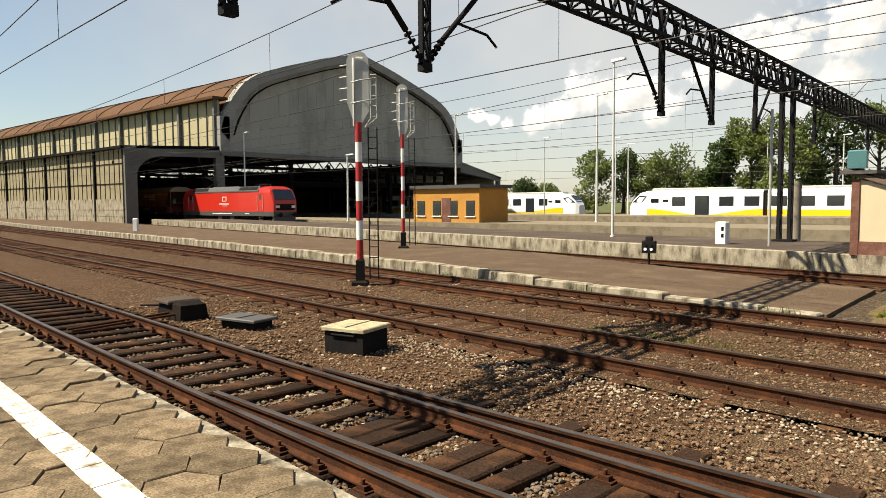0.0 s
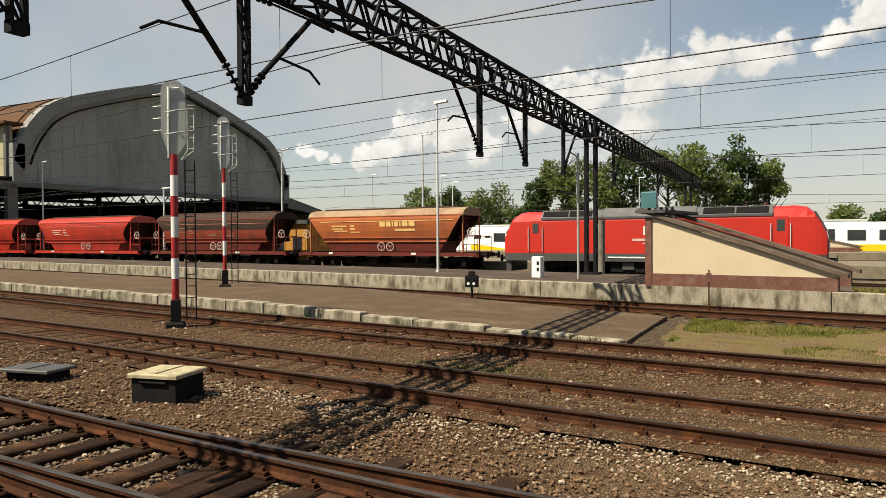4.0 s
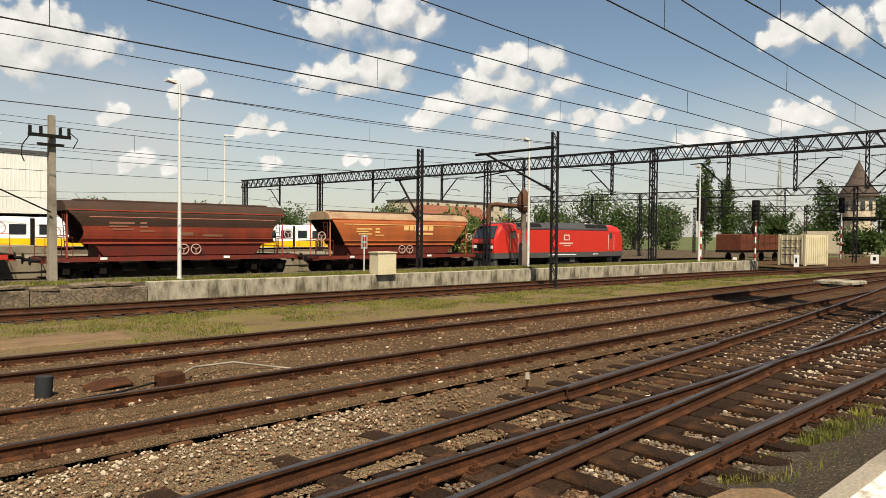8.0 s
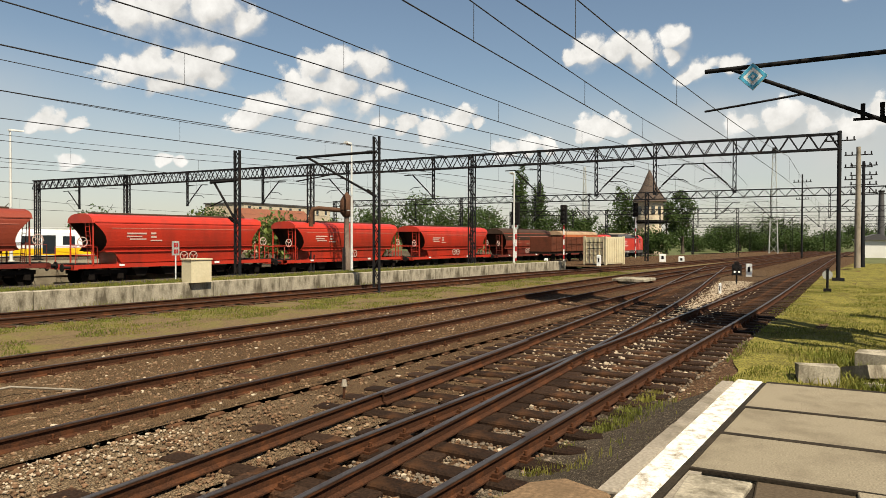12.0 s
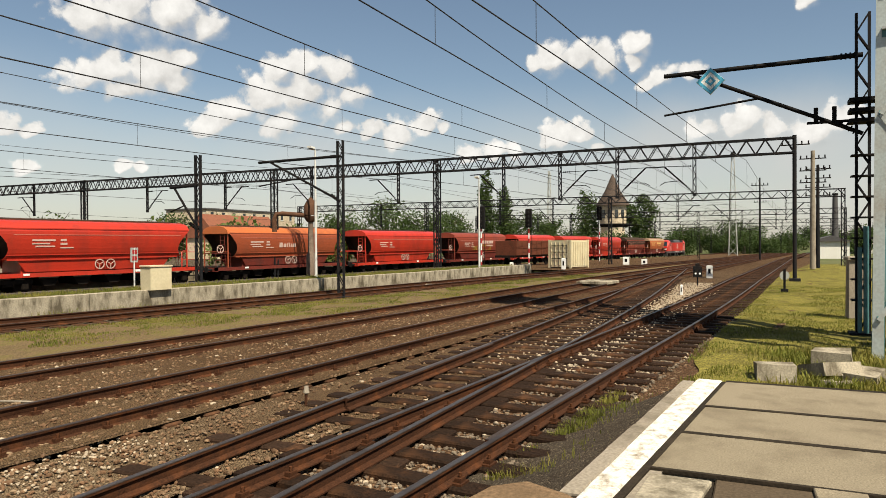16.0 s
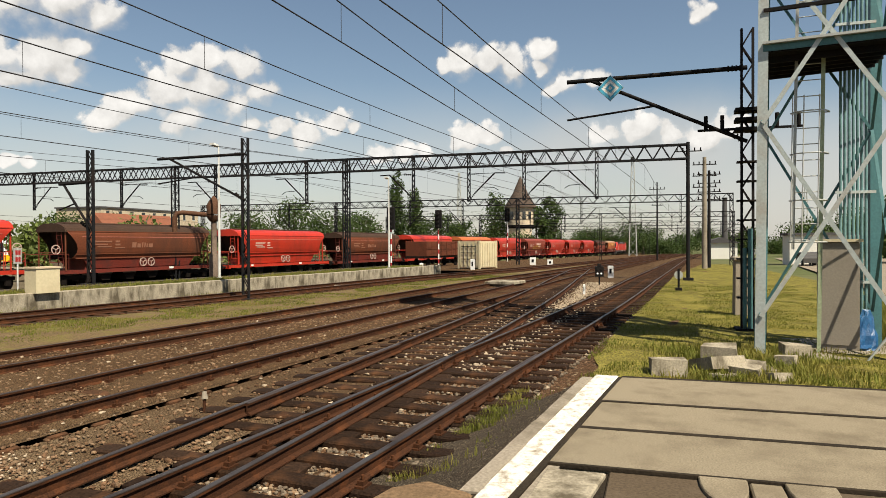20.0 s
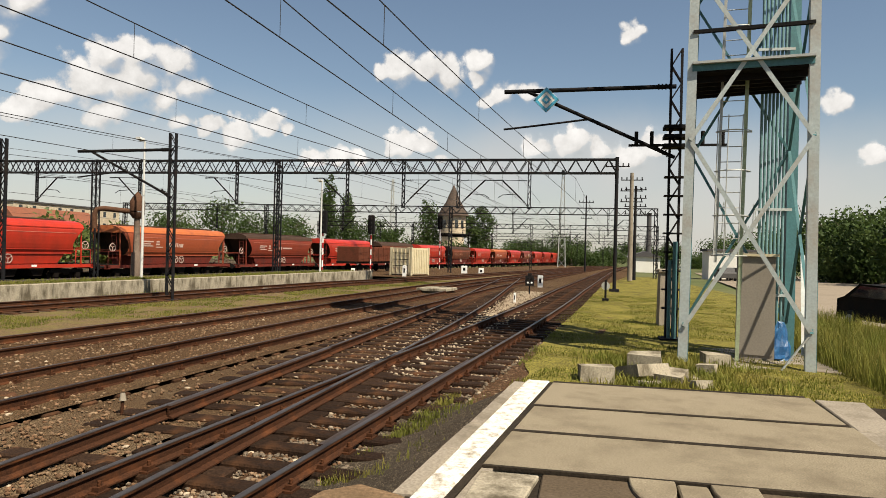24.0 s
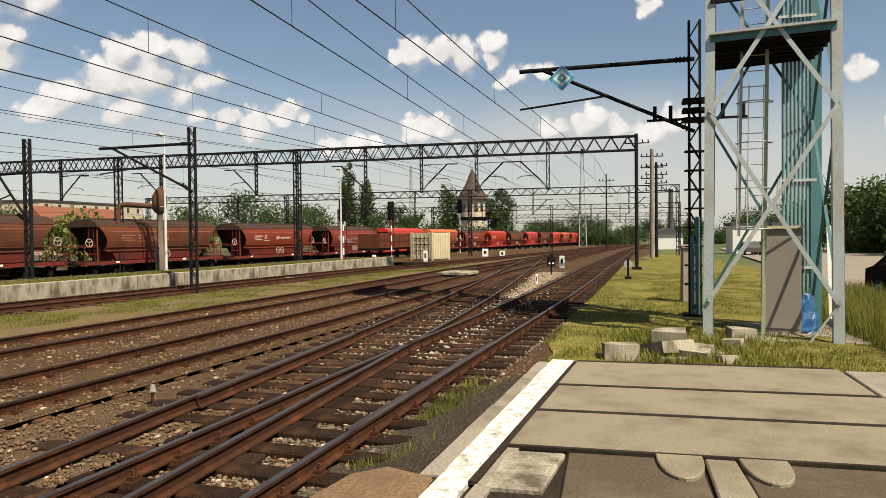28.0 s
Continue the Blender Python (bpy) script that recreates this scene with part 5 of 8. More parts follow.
def loco():
    w = thing("electric_locomotive", "bright red electric locomotive with grey skirt and raised pantograph", "locomotive")
    sec = [(-9.36, 1.30, 2.3), (-9.30, 1.38, 2.55), (-9.05, 1.44, 3.05), (-8.72, 1.48, 3.55), (-8.35, 1.49, 3.84), (-7.8, 1.49, 3.93), (-6.75, 1.49, 3.90)]
    sec += [(-x, a, b) for x, a, b in reversed(sec)]
    rings = []
    for x, hw, top in sec:
        sh = min(3.3, top - 0.22)
        rings.append([(x, -hw, 1.38), (x, -hw, sh), (x, -hw * 0.9, sh + (top - sh) * 0.75), (x, -hw * 0.62, top), (x, hw * 0.62, top), (x, hw * 0.9, sh + (top - sh) * 0.75), (x, hw, sh), (x, hw, 1.38)])
    part("body", Shape().loft(rings), M["red"], w)
    sk = Shape().loft([[(x, -hw * 1.0, 0.92), (x, -hw * 1.005, 1.38), (x, hw * 1.005, 1.38), (x, hw, 0.92)] for x, hw, top in sec])
    part("skirt", sk, M["grey_loco"], w, "grey lower skirt")
    for sx in (-1, 1):
        part("windscreen", Shape().add([(sx * 9.33, -1.22, 2.62), (sx * 9.33, 1.22, 2.62), (sx * 8.76, 1.12, 3.62), (sx * 8.76, -1.12, 3.62), (sx * 9.2, -1.22, 2.52), (sx * 9.2, 1.22, 2.52), (sx * 8.62, 1.12, 3.54), (sx * 8.62, -1.12, 3.54)], [(0, 1, 2, 3), (7, 6, 5, 4), (0, 4, 5, 1), (1, 5, 6, 2), (2, 6, 7, 3), (3, 7, 4, 0)]), M["glass"], w)
        part("front_panel", Shape().box(min(sx * 9.26, sx * 9.38), max(sx * 9.26, sx * 9.38), -1.1, 1.1, 1.5, 2.15), M["black"], w)
        for sy in (-0.95, 0.95):
            part("headlight", Shape().box(min(sx * 9.36, sx * 9.42), max(sx * 9.36, sx * 9.42), sy - 0.22, sy + 0.22, 1.75, 2.0), M["white"], w)
        buffers(w, sx * 9.3)
        part("snow_plough", Shape().box(min(sx * 8.9, sx * 9.25), max(sx * 8.9, sx * 9.25), -1.3, 1.3, 0.25, 0.92), M["grey_loco"], w)
    for sy in (-1, 1):
        for sx in (-1, 1):
            d = part("cab_door", Shape().box(sx * 7.1 - 0.36, sx * 7.1 + 0.36, sy * 1.5 - 0.012, sy * 1.5 + 0.012, 1.45, 3.35), M["red"], w)
            part("door_window", Shape().box(sx * 7.1 - 0.2, sx * 7.1 + 0.2, sy * 1.518 - 0.006, sy * 1.518 + 0.006, 2.6, 3.2), M["glass"], d)
            for hx in (-0.48, 0.48):
                part("grab_rail", Shape().tube([(sx * 7.1 + hx, sy * 1.56, 1.5), (sx * 7.1 + hx, sy * 1.56, 3.0)], 0.025, 6), M["lamp_white"], w)
            st = Shape()
            for k in range(3):
                st.box(sx * 7.1 - 0.3, sx * 7.1 + 0.3, sy * 1.42 - 0.12, sy * 1.42 + 0.06, 0.3 + k * 0.25, 0.33 + k * 0.25)
            st.box(sx * 7.1 - 0.32, sx * 7.1 - 0.28, sy * 1.42 - 0.03, sy * 1.42 + 0.03, 0.3, 0.95).box(sx * 7.1 + 0.28, sx * 7.1 + 0.32, sy * 1.42 - 0.03, sy * 1.42 + 0.03, 0.3, 0.95)
            part("step", st, M["grey_loco"], w)
        s = Shape().box(-0.25, 0.55, sy * 1.504 - 0.004, sy * 1.504 + 0.004, 2.45, 2.95)
        lg = part("emblem", s, M["white"], w, "white framed emblem")
        part("emblem_field", Shape().box(-0.17, 0.47, sy * 1.512 - 0.004, sy * 1.512 + 0.004, 2.52, 2.88), M["red"], lg)
        part("number_mark", Shape().box(-0.9, 1.1, sy * 1.504 - 0.004, sy * 1.504 + 0.004, 2.1, 2.24).box(-0.3, 0.7, sy * 1.504 - 0.004, sy * 1.504 + 0.004, 1.92, 1.99), M["letter_white"], w)
        part("data_mark", Shape().box(-2.4, 1.6, sy * 1.512 - 0.004, sy * 1.512 + 0.004, 1.12, 1.2).box(4.2, 5.0, sy * 1.512 - 0.004, sy * 1.512 + 0.004, 1.12, 1.2), M["white"], w)
    # roof
    for x0, x1, h in ((-6.72, -2.75, 3.95), (-2.72, 2.72, 4.02), (2.75, 6.72, 3.95)):
        part("roof_cover", Shape().loft([[(x, -1.515, 3.40), (x, -1.505, 3.52), (x, -1.20, h), (x, 1.20, h), (x, 1.505, 3.52), (x, 1.515, 3.40)] for x in (x0, x1)]), M["roof_grey"], w, "dark grey roof cover")
    for x0, x1 in ((-6.6, -4.95), (-4.85, -3.4), (3.1, 4.75), (4.85, 6.5)):
        for sy in (-1, 1):
            part("roof_grille", Shape().add([(x, sy * y, z) for x in (x0, x1) for y, z in ((1.485, 3.58), (1.255, 3.90), (1.235, 3.885), (1.465, 3.565))], [(0, 4, 5, 1), (2, 6, 7, 3), (0, 1, 2, 3), (7, 6, 5, 4), (1, 5, 6, 2), (3, 7, 4, 0)], pose(0, sy * 0.012, 0.012)), M["black"], w)
    ins = Shape()
    for x in (-6.2, -5.2, -3.8, 5.2, 6.2):
        ins.tube([(x, 0.4, 3.9), (x, 0.4, 4.25)], 0.08, 8)
    part("insulators", ins, M["brick_red"], w)
    pan = Shape()
    for y in (-0.3, 0.3):
        pan.tube([(-5.0, y, 4.1), (-3.9, y * 0.6, 4.62)], 0.04, 6).tube([(-3.9, y * 0.6, 4.62), (-6.0, y * 0.5, 5.22)], 0.03, 6)
    pan.box(-5.3, -4.6, -0.5, 0.5, 4.02, 4.1)
    pan.tube([(-6.0, -0.95, 5.12), (-6.0, -0.7, 5.26), (-6.0, 0.7, 5.26), (-6.0, 0.95, 5.12)], 0.035, 6).tube([(-6.35, -0.7, 5.26), (-6.35, 0.7, 5.26)], 0.03, 6).tube([(-6.35, 0, 5.24), (-6.0, 0, 5.22)], 0.03, 6)
    part("pantograph", pan, M["black"], w)
    pan2 = Shape().tube([(4.3, -0.3, 4.1), (6.3, -0.2, 4.2)], 0.035, 6).tube([(4.3, 0.3, 4.1), (6.3, 0.2, 4.2)], 0.035, 6).tube([(6.3, -0.9, 4.22), (6.3, 0.9, 4.22)], 0.035, 6)
    part("pantograph", pan2, M["black"], w)
    # under the frame
    for bx in (-4.75, 4.75):
        bogie(w, bx, (-1.4, 1.4))
        for sy in (-1.14, 1.14):
            part("bogie_frame", Shape().box(bx - 2.0, bx + 2.0, sy - 0.06, sy + 0.06, 0.55, 0.9, c=0.03), M["bogie"], w)
    part("transformer", Shape().box(-2.3, 2.3, -1.25, 1.25, 0.3, 0.95, c=0.06), M["black"], w)
    for x in (-1.2, 1.3):
        for sy in (-1.27, 1.27):
            part("equipment_box", Shape().box(x - 0.35, x + 0.35, sy - 0.05, sy + 0.05, 0.45, 0.85), M["grey_loco"], w)
    return w


LOCO = loco()
for c in LOCO.children:
    c.matrix_basis = Matrix.Diagonal((0.955, 1, 1, 1)) @ c.matrix_basis
TRAIN.append((LOCO, 9.4))


def motions():
    for ob, off in TRAIN:
        walk(ob, [(t, train_pose(x + off)) for t, x in RUN])


# ---- masts, gantries and wires ----
def lattice(s, x, y, z0, z1, wx, wy, mat_w=0.055, step=0.55):
    """A two-channel post with zigzag lacing."""
    for sy in (-1, 1):
        s.box(x - wx / 2, x + wx / 2, y + sy * wy / 2 - mat_w / 2, y + sy * wy / 2 + mat_w / 2, z0, z1)
    n = max(2, int((z1 - z0) / step))
    for k in range(n):
        a, b = z0 + (z1 - z0) * k / n, z0 + (z1 - z0) * (k + 1) / n
        sg = 1 if k % 2 else -1
        for xx in (-wx / 2, wx / 2):
            s.beam((x + xx, y - sg * wy / 2, a), (x + xx, y + sg * wy / 2, b), 0.035, 0.02, (1, 0, 0))
    return s


def truss(s, x, y0, y1, z0, z1, w, step):
    for sx in (-1, 1):
        for z in (z0, z1):
            s.beam((x + sx * w / 2, y0, z), (x + sx * w / 2, y1, z), 0.09)
    n = int((y1 - y0) / step)
    for k in range(n):
        a, b = y0 + (y1 - y0) * k / n, y0 + (y1 - y0) * (k + 1) / n
        mid = (a + b) / 2
        for sx in (-1, 1):
            s.beam((x + sx * w / 2, a, z0), (x + sx * w / 2, mid, z1), 0.05), s.beam((x + sx * w / 2, mid, z1), (x + sx * w / 2, b, z0), 0.05)
        for z in (z0, z1):
            s.beam((x - w / 2, a, z), (x + w / 2, mid, z), 0.04), s.beam((x + w / 2, mid, z), (x - w / 2, b, z), 0.04)
    return s


def insulators(s, a, b, n=5, r=0.07):
    a, b = Vector(a), Vector(b)
    for k in range(n):
        p = a.lerp(b, (k + 0.5) / n)
        s.disc(p, b - a, r, 0.035, 8)
    return s.tube([a, b], 0.02, 6)


def gantry(x, y0, y1, zb, zt, cols, hangers, label, w=0.55, step=1.0, side=-1, bottom=4.5):
    g = thing("overhead_line_gantry", label, "gantry", group="overhead line gantries")
    part("beam", truss(Shape(), x, y0, y1, zb, zt, w, step), M["truss"], g)
    for y, base in cols:
        c = Shape()
        lattice(c, x - 0.2, y, base, zt, 0.12, 0.34)
        lattice(c, x + 0.2, y, base, zt, 0.12, 0.34)
        c.box(x - 0.4, x + 0.4, y - 0.35, y + 0.35, base - 0.4, base + 0.06)
        part("column", c, M["truss"], g)
    for y, b, *arms in hangers:
        h = lattice(Shape(), x, y, b, zt, 0.10, 0.17, 0.05, 0.35)
        h.box(x - 0.07, x + 0.07, y - 0.11, y + 0.11, b - 0.1, b + 0.04)
        h = part("hanger", h, M["truss"], g)
        for d in arms:
            part("cantilever", cantilever(x, y, b, d), M["black"], h)
    return g


def cantilever(x, y, b, d):
    """Sloping tube with insulators, stay and steady arm."""
    a = Shape()
    tip = (x, y + d * 1.75, b + 1.75)
    a.tube([(x, y + d * 0.45, b + 0.5), tip], 0.05, 8)
    insulators(a, (x, y + d * 0.1, b + 0.1), (x, y + d * 0.45, b + 0.5), 4)
    a.tube([tip, (x, tip[1] + d * 0.7, tip[2] - 0.02)], 0.04, 6)
    a.tube([(x, y + d * 0.8, b + 0.86), (x, y + d * 1.7, b + 0.8), (x, y + d * 2.0, b + 0.62)], 0.025, 6)
    insulators(a, (x, y + d * 0.15, b + 1.72), (x, y + d * 0.7, b + 1.74), 4, 0.055)
    a.tube([(x, y + d * 0.7, b + 1.74), tip], 0.02, 6)
    return a


gantry(-8.5, 1.0, 66, 6.4, 7.2, [(29.8, 0.48), (60.0, -0.2)], [(4.8, 4.6, -1), (8.5, 4.4, -1, 1), (17.9, 4.5, -1), (21.6, 4.55, -1), (25.8, 4.6, 1), (34.0, 4.7, 1), (46.0, 4.8, 1)], "long dark lattice gantry carrying drop posts over the tracks", 0.6, 0.9)
gantry(44.6, -1.7, 71.2, 7.1, 7.95, [(20.9, -0.2), (35.2, -1.0), (57.0, -0.2), (70.8, -0.2)], [(3.7, 4.9, 1), (8.3, 4.9, -1), (12.0, 4.9, -1), (15.9, 5.0, 1), (24.0, 5.0, 1), (31.6, 5.0, 1), (40.2, 5.0, -1), (49.0, 5.0, -1), (64.0, 5.0, 1)], "long lattice gantry spanning the station throat", 0.55, 1.0)
ob = part("end_post", Shape().tube([(44.6, -1.7, -0.4), (44.6, -1.7, 8.1)], 0.11, 10).box(44.3, 44.9, -2.0, -1.4, -0.4, -0.1), M["truss"], [o for o in scene.objects if o.name.startswith("overhead_line_gantry")][-1])
for gx, ya, yb, zb in ((84.0, -8.0, 62, 6.7), (124.0, -12.0, 50, 6.3), (168.0, -18.0, 40, 5.9), (222.0, -24.0, 30, 5.4)):
    cs = [(ya + (yb - ya) * f, FALL(gx) - 0.6) for f in (0.003, 0.35, 0.7, 0.997)]
    hs = [(ya + (yb - ya) * f, 4.8 + FALL(gx), 1 if k % 2 else -1) for k, f in enumerate((0.08, 0.16, 0.24, 0.45, 0.55, 0.8))]
    gantry(gx, ya, yb, zb, zb + 0.8, cs, hs, "distant lattice gantry over the yard tracks", 0.5, 1.4)

# free-standing masts with a bracket arm
def bracket_mast(x, y, base, top, reach, d, label, arm_z, foot=None):
    g = thing("catenary_mast", label, "catenary mast", group="overhead line masts")
    c = lattice(Shape(), x, y, base, top, 0.13, 0.27, 0.055, 0.45)
    c.box(x - 0.3, x + 0.3, y - 0.3, y + 0.3, base - 0.3, base + 0.04)
    part("post", c, M["truss"], g)
    a = Shape()
    a.tube([(x, y, arm_z), (x, y + d * reach, arm_z - 0.05)], 0.06, 8)
    insulators(a, (x, y + d * 0.12, arm_z), (x, y + d * 0.5, arm_z), 4, 0.08)
    a.tube([(x, y, arm_z - 1.9), (x, y + d * reach * 0.86, arm_z - 0.05)], 0.05, 8)
    insulators(a, (x, y + d * 0.12, arm_z - 1.86), (x, y + d * 0.5, arm_z - 1.6), 4, 0.08)
    a.tube([(x, y + d * reach * 0.5, arm_z - 0.85), (x, y + d * reach * 0.75, arm_z - 0.98), (x, y + d * reach * 1.0, arm_z - 1.1)], 0.03, 6)
    part("cantilever", a, M["black"], g)
    return g


bracket_mast(24.9, 16.15, -0.2, 6.4, 4.3, 1, "dark lattice mast with a long bracket arm beside the grass", 5.75)
bracket_mast(22.8, 22.0, 0.46, 5.9, 1.6, 1, "dark lattice mast on the island platform", 4.6)
mast = bracket_mast(19.6, -2.2, -0.2, 7.55, 4.6, 1, "dark lattice mast with a bracket arm and blue diamond sign", 6.55)
dm = Shape()
dm.box(-0.02, 0.02, -0.3, 0.3, -0.3, 0.3)
sign = part("diamond_sign", dm, M["white"], mast, "white and blue diamond sign", pose(19.52, 1.23, 6.24, 45, 0, 0) @ Matrix.Scale(0.84, 4))
for a, b in ((0.29, 0.2), (0.11, 0.05)):
    fr = Shape()
    for p, q in (((-a, -a), (a, -b)), ((-a, b), (a, a)), ((-a, -b), (-b, b)), ((b, -b), (a, b))):
        fr.box(-0.028, 0.028, p[0], q[0], p[1], q[1])
    part("sign_border", fr, M["signblue"], sign)
for z in (4.9, 5.15, 5.4):
    part("switch_gear", Shape().box(19.35, 19.85, -2.5, -1.9, z, z + 0.09), M["black"], mast)
for y in (-3.4, -2.9, -1.6, -1.2):
    part("insulator", Shape().tube([(19.6, y, 5.0), (19.6, y, 5.35)], 0.05, 8), M["black"], mast)
part("switch_arm", Shape().box(19.57, 19.63, -3.5, -1.0, 4.95, 5.01), M["black"], mast)
for k in range(8):
    part("batten", Shape().box(19.45, 19.75, -2.45, -1.95, 0.6 + k * 0.5, 0.64 + k * 0.5), M["black"], mast)
part("cable_duct", Shape().tube([(19.45, -2.25, -0.2), (19.45, -2.25, 2.4)], 0.06, 8).tube([(19.45, -2.12, -0.2), (19.45, -2.12, 1.9)], 0.05, 8), M["teal"], mast)

# wires
def wire_pair(line, x0, x1, zc, zm, offset=0.0, r=0.011, span=52.0, phase=0.0):
    g = thing("overhead_wire", "contact and carrier wire of the overhead line", "overhead wire", group="overhead wires")
    xs = np.arange(x0, x1, 3.0)
    stag = lambda x: offset + 0.25 * math.sin((x + phase) / span * math.pi)
    sag = lambda x: -0.8 * (1 - (2 * (((x + phase) / span) % 1.0) - 1) ** 2)
    part("contact_wire", Shape().tube([(x, line(x) + stag(x), zc + FALL(x)) for x in xs], r, 5), M["wire"], g)
    part("carrier_wire", Shape().tube([(x, line(x) + stag(x), zm + sag(x) + FALL(x)) for x in xs], r, 5), M["wire"], g)
    for x in np.arange(x0, min(x1, 150), 6.5):
        part("dropper", Shape().tube([(x, line(x) + stag(x), zc + FALL(x)), (x, line(x) + stag(x), zm + sag(x) + FALL(x))], 0.006, 4), M["wire"], g)


wire_pair(LINE_R, -80, 200, 5.3, 6.7, 0.1, 0.011, 52, 8.5)
wire_pair(lambda x: 5.13 - 0.0195 * x, -8.5, 60, 5.5, 6.9, 0.0, 0.012, 53, 8.5)
wire_pair(LINE_B, -80, 200, 5.25, 6.6, 0.0, 0.011, 52, 8.5)
wire_pair(LINE_C, -100, 200, 5.3, 6.7, 0.0, 0.014, 52, 8.5)
wire_pair(LINE_D, -120, 200, 5.3, 6.8, 0.0, 0.013, 52, 8.5)
wire_pair(lambda x: LINE_T(x) - 11.0, -130, 200, 5.3, 6.8, 0.0, 0.013, 52, 8.5)
wire_pair(LINE_T, -160, 250, 5.15, 6.7, 0.0, 0.014, 52, 8.5)
wire_pair(lambda x: 82.0 - 0.05 * x, -160, 250, 5.4, 6.8, 0.0, 0.02, 52, 8.5)
for yo, z in ((22.6, 7.4), (31, 8.2), (46, 8.6), (52, 7.6)):
    f = thing("feeder_wire", "thin feeder wire strung over the tracks", "overhead wire", group="overhead wires")
    part("strand", Shape().tube([(x, yo - 0.17 * max(0, x) - 0.12 * min(0, x), z - 0.5 * math.sin((x / 55.0) * math.pi) ** 2) for x in np.arange(-120, 220, 4.0)], 0.013, 5), M["wire"], f)


# ---- lamps and poles ----
def street_lamp(x, y, base, top, arm, label, r=0.055):
    g = thing("platform_lamp", label, "street lamp", group="platform lamps")
    part("pole", Shape().tube([(x, y, base), (x, y, base + (top - base) * 0.5), (x, y, top)], [r * 1.25, r, r * 0.7], 10).tube([(x, y, base), (x, y, base + 0.06)], r * 2.2, 10), M["lamp_white"], g)
    part("lamp_head", Shape().loft([[(x - 0.12, y - 0.1, top - 0.02), (x - 0.12, y + 0.1, top - 0.02), (x - 0.12, y + 0.08, top + 0.1), (x - 0.12, y - 0.08, top + 0.1)], [(x + arm, y - 0.14, top + 0.03), (x + arm, y + 0.14, top + 0.03), (x + arm, y + 0.1, top + 0.13), (x + arm, y - 0.1, top + 0.13)]]), M["lamp_white"], g)
    return g


street_lamp(-15.8, 29.3, 0.46, 8.5, 0.55, "tall pale platform lamp with a flat head")
street_lamp(11.1, 21.7, 0.46, 6.85, -0.45, "tall pale platform lamp with a flat head")
street_lamp(28.0, 19.6, 0.46, 6.6, -0.5, "tall pale platform lamp with a flat head")
street_lamp(41.8, 16.6, 0.46, 6.2, -0.5, "tall pale platform lamp with a flat head")
for x, y, top in ((-74.0, 47.5, 10.6), (-49.5, 42.5, 6.5), (-44.0, 51.5, 10.5), (-28.5, 51.0, 10.7), (-60.0, 92.0, 12.0), (-42, 84, 9.5), (-52, 100, 12), (-33, 112, 11.5), (-22, 108, 11.0), (29, 49, 9.5), (13, 50, 8)):
    street_lamp(x, y, 0.42 if y < 62 else -0.2, top, 0.9, "slim dark platform lamp", 0.09)
# concrete pole with insulators
cp = thing("concrete_pole", "square concrete pole with crossarms and insulators", "utility pole")
part("post", Shape().loft([[(7.9 + sx * w, 23.6 + sy * w, z) for sx, sy in ((-1, -1), (1, -1), (1, 1), (-1, 1))] for w, z in ((0.12, 0.46), (0.085, 5.6))]), M["concrete"], cp)
part("crossarm", Shape().box(7.2, 8.4, 23.4, 23.5, 4.9, 5.0).box(7.45, 8.2, 23.4, 23.5, 4.65, 4.72), M["black"], cp)
for x in (7.25, 7.55, 8.1, 8.35):
    part("insulator", Shape().tube([(x, 23.45, 5.0), (x, 23.45, 5.22)], 0.05, 8), M["black"], cp)
part("loop_cable", Shape().tube([(7.25, 23.4, 4.95), (7.02, 23.4, 4.6), (7.0, 23.4, 4.3), (7.08, 23.4, 4.1)], 0.018, 5).tube([(8.35, 23.4, 5.1), (8.6, 23.4, 4.9), (8.45, 23.4, 4.6)], 0.018, 5).tube([(7.8, 23.4, 2.6), (6.3, 23.4, 3.3), (6.0, 23.4, 3.25)], 0.025, 6), M["black"], cp)
# poles beyond the platform end
def utility_pole(x, y, h, label, arms, mat="truss", r=0.1):
    g = thing("utility_pole", label, "utility pole", group="poles beyond the platform")
    part("post", Shape().tube([(x, y, -0.3), (x, y, h)], [r * 1.2, r * 0.8], 10), M[mat], g)
    for z in arms:
        part("crossarm", Shape().box(x - 0.05, x + 0.05, y - 1.0, y + 1.0, z, z + 0.08), M["black"], g)
        for k in (-0.9, -0.45, 0.45, 0.9):
            part("insulator", Shape().tube([(x, y + k, z + 0.08), (x, y + k, z + 0.32)], 0.05, 6), M["black"], g)


utility_pole(66.0, -3.9, 9.6, "weathered pole with several crossarms", (8.9, 7.9, 6.9), "concrete", 0.2)
utility_pole(68.0, -4.4, 8.6, "dark pole with crossarms", (8.2, 7.4, 6.6, 5.9), "truss", 0.14)
utility_pole(60.0, -2.35, 10.2, "slim dark pole with one crossarm", (9.4,), "truss", 0.08)
utility_pole(96.0, 0.2, 10.0, "slim dark pole with one crossarm", (9.0,), "truss", 0.1)
utility_pole(130.0, 0.2, 9.5, "slim dark pole with one crossarm", (8.6,), "truss", 0.1)
utility_pole(150.0, -9.0, 9.5, "slim dark pole with one crossarm", (8.6,), "truss", 0.1)


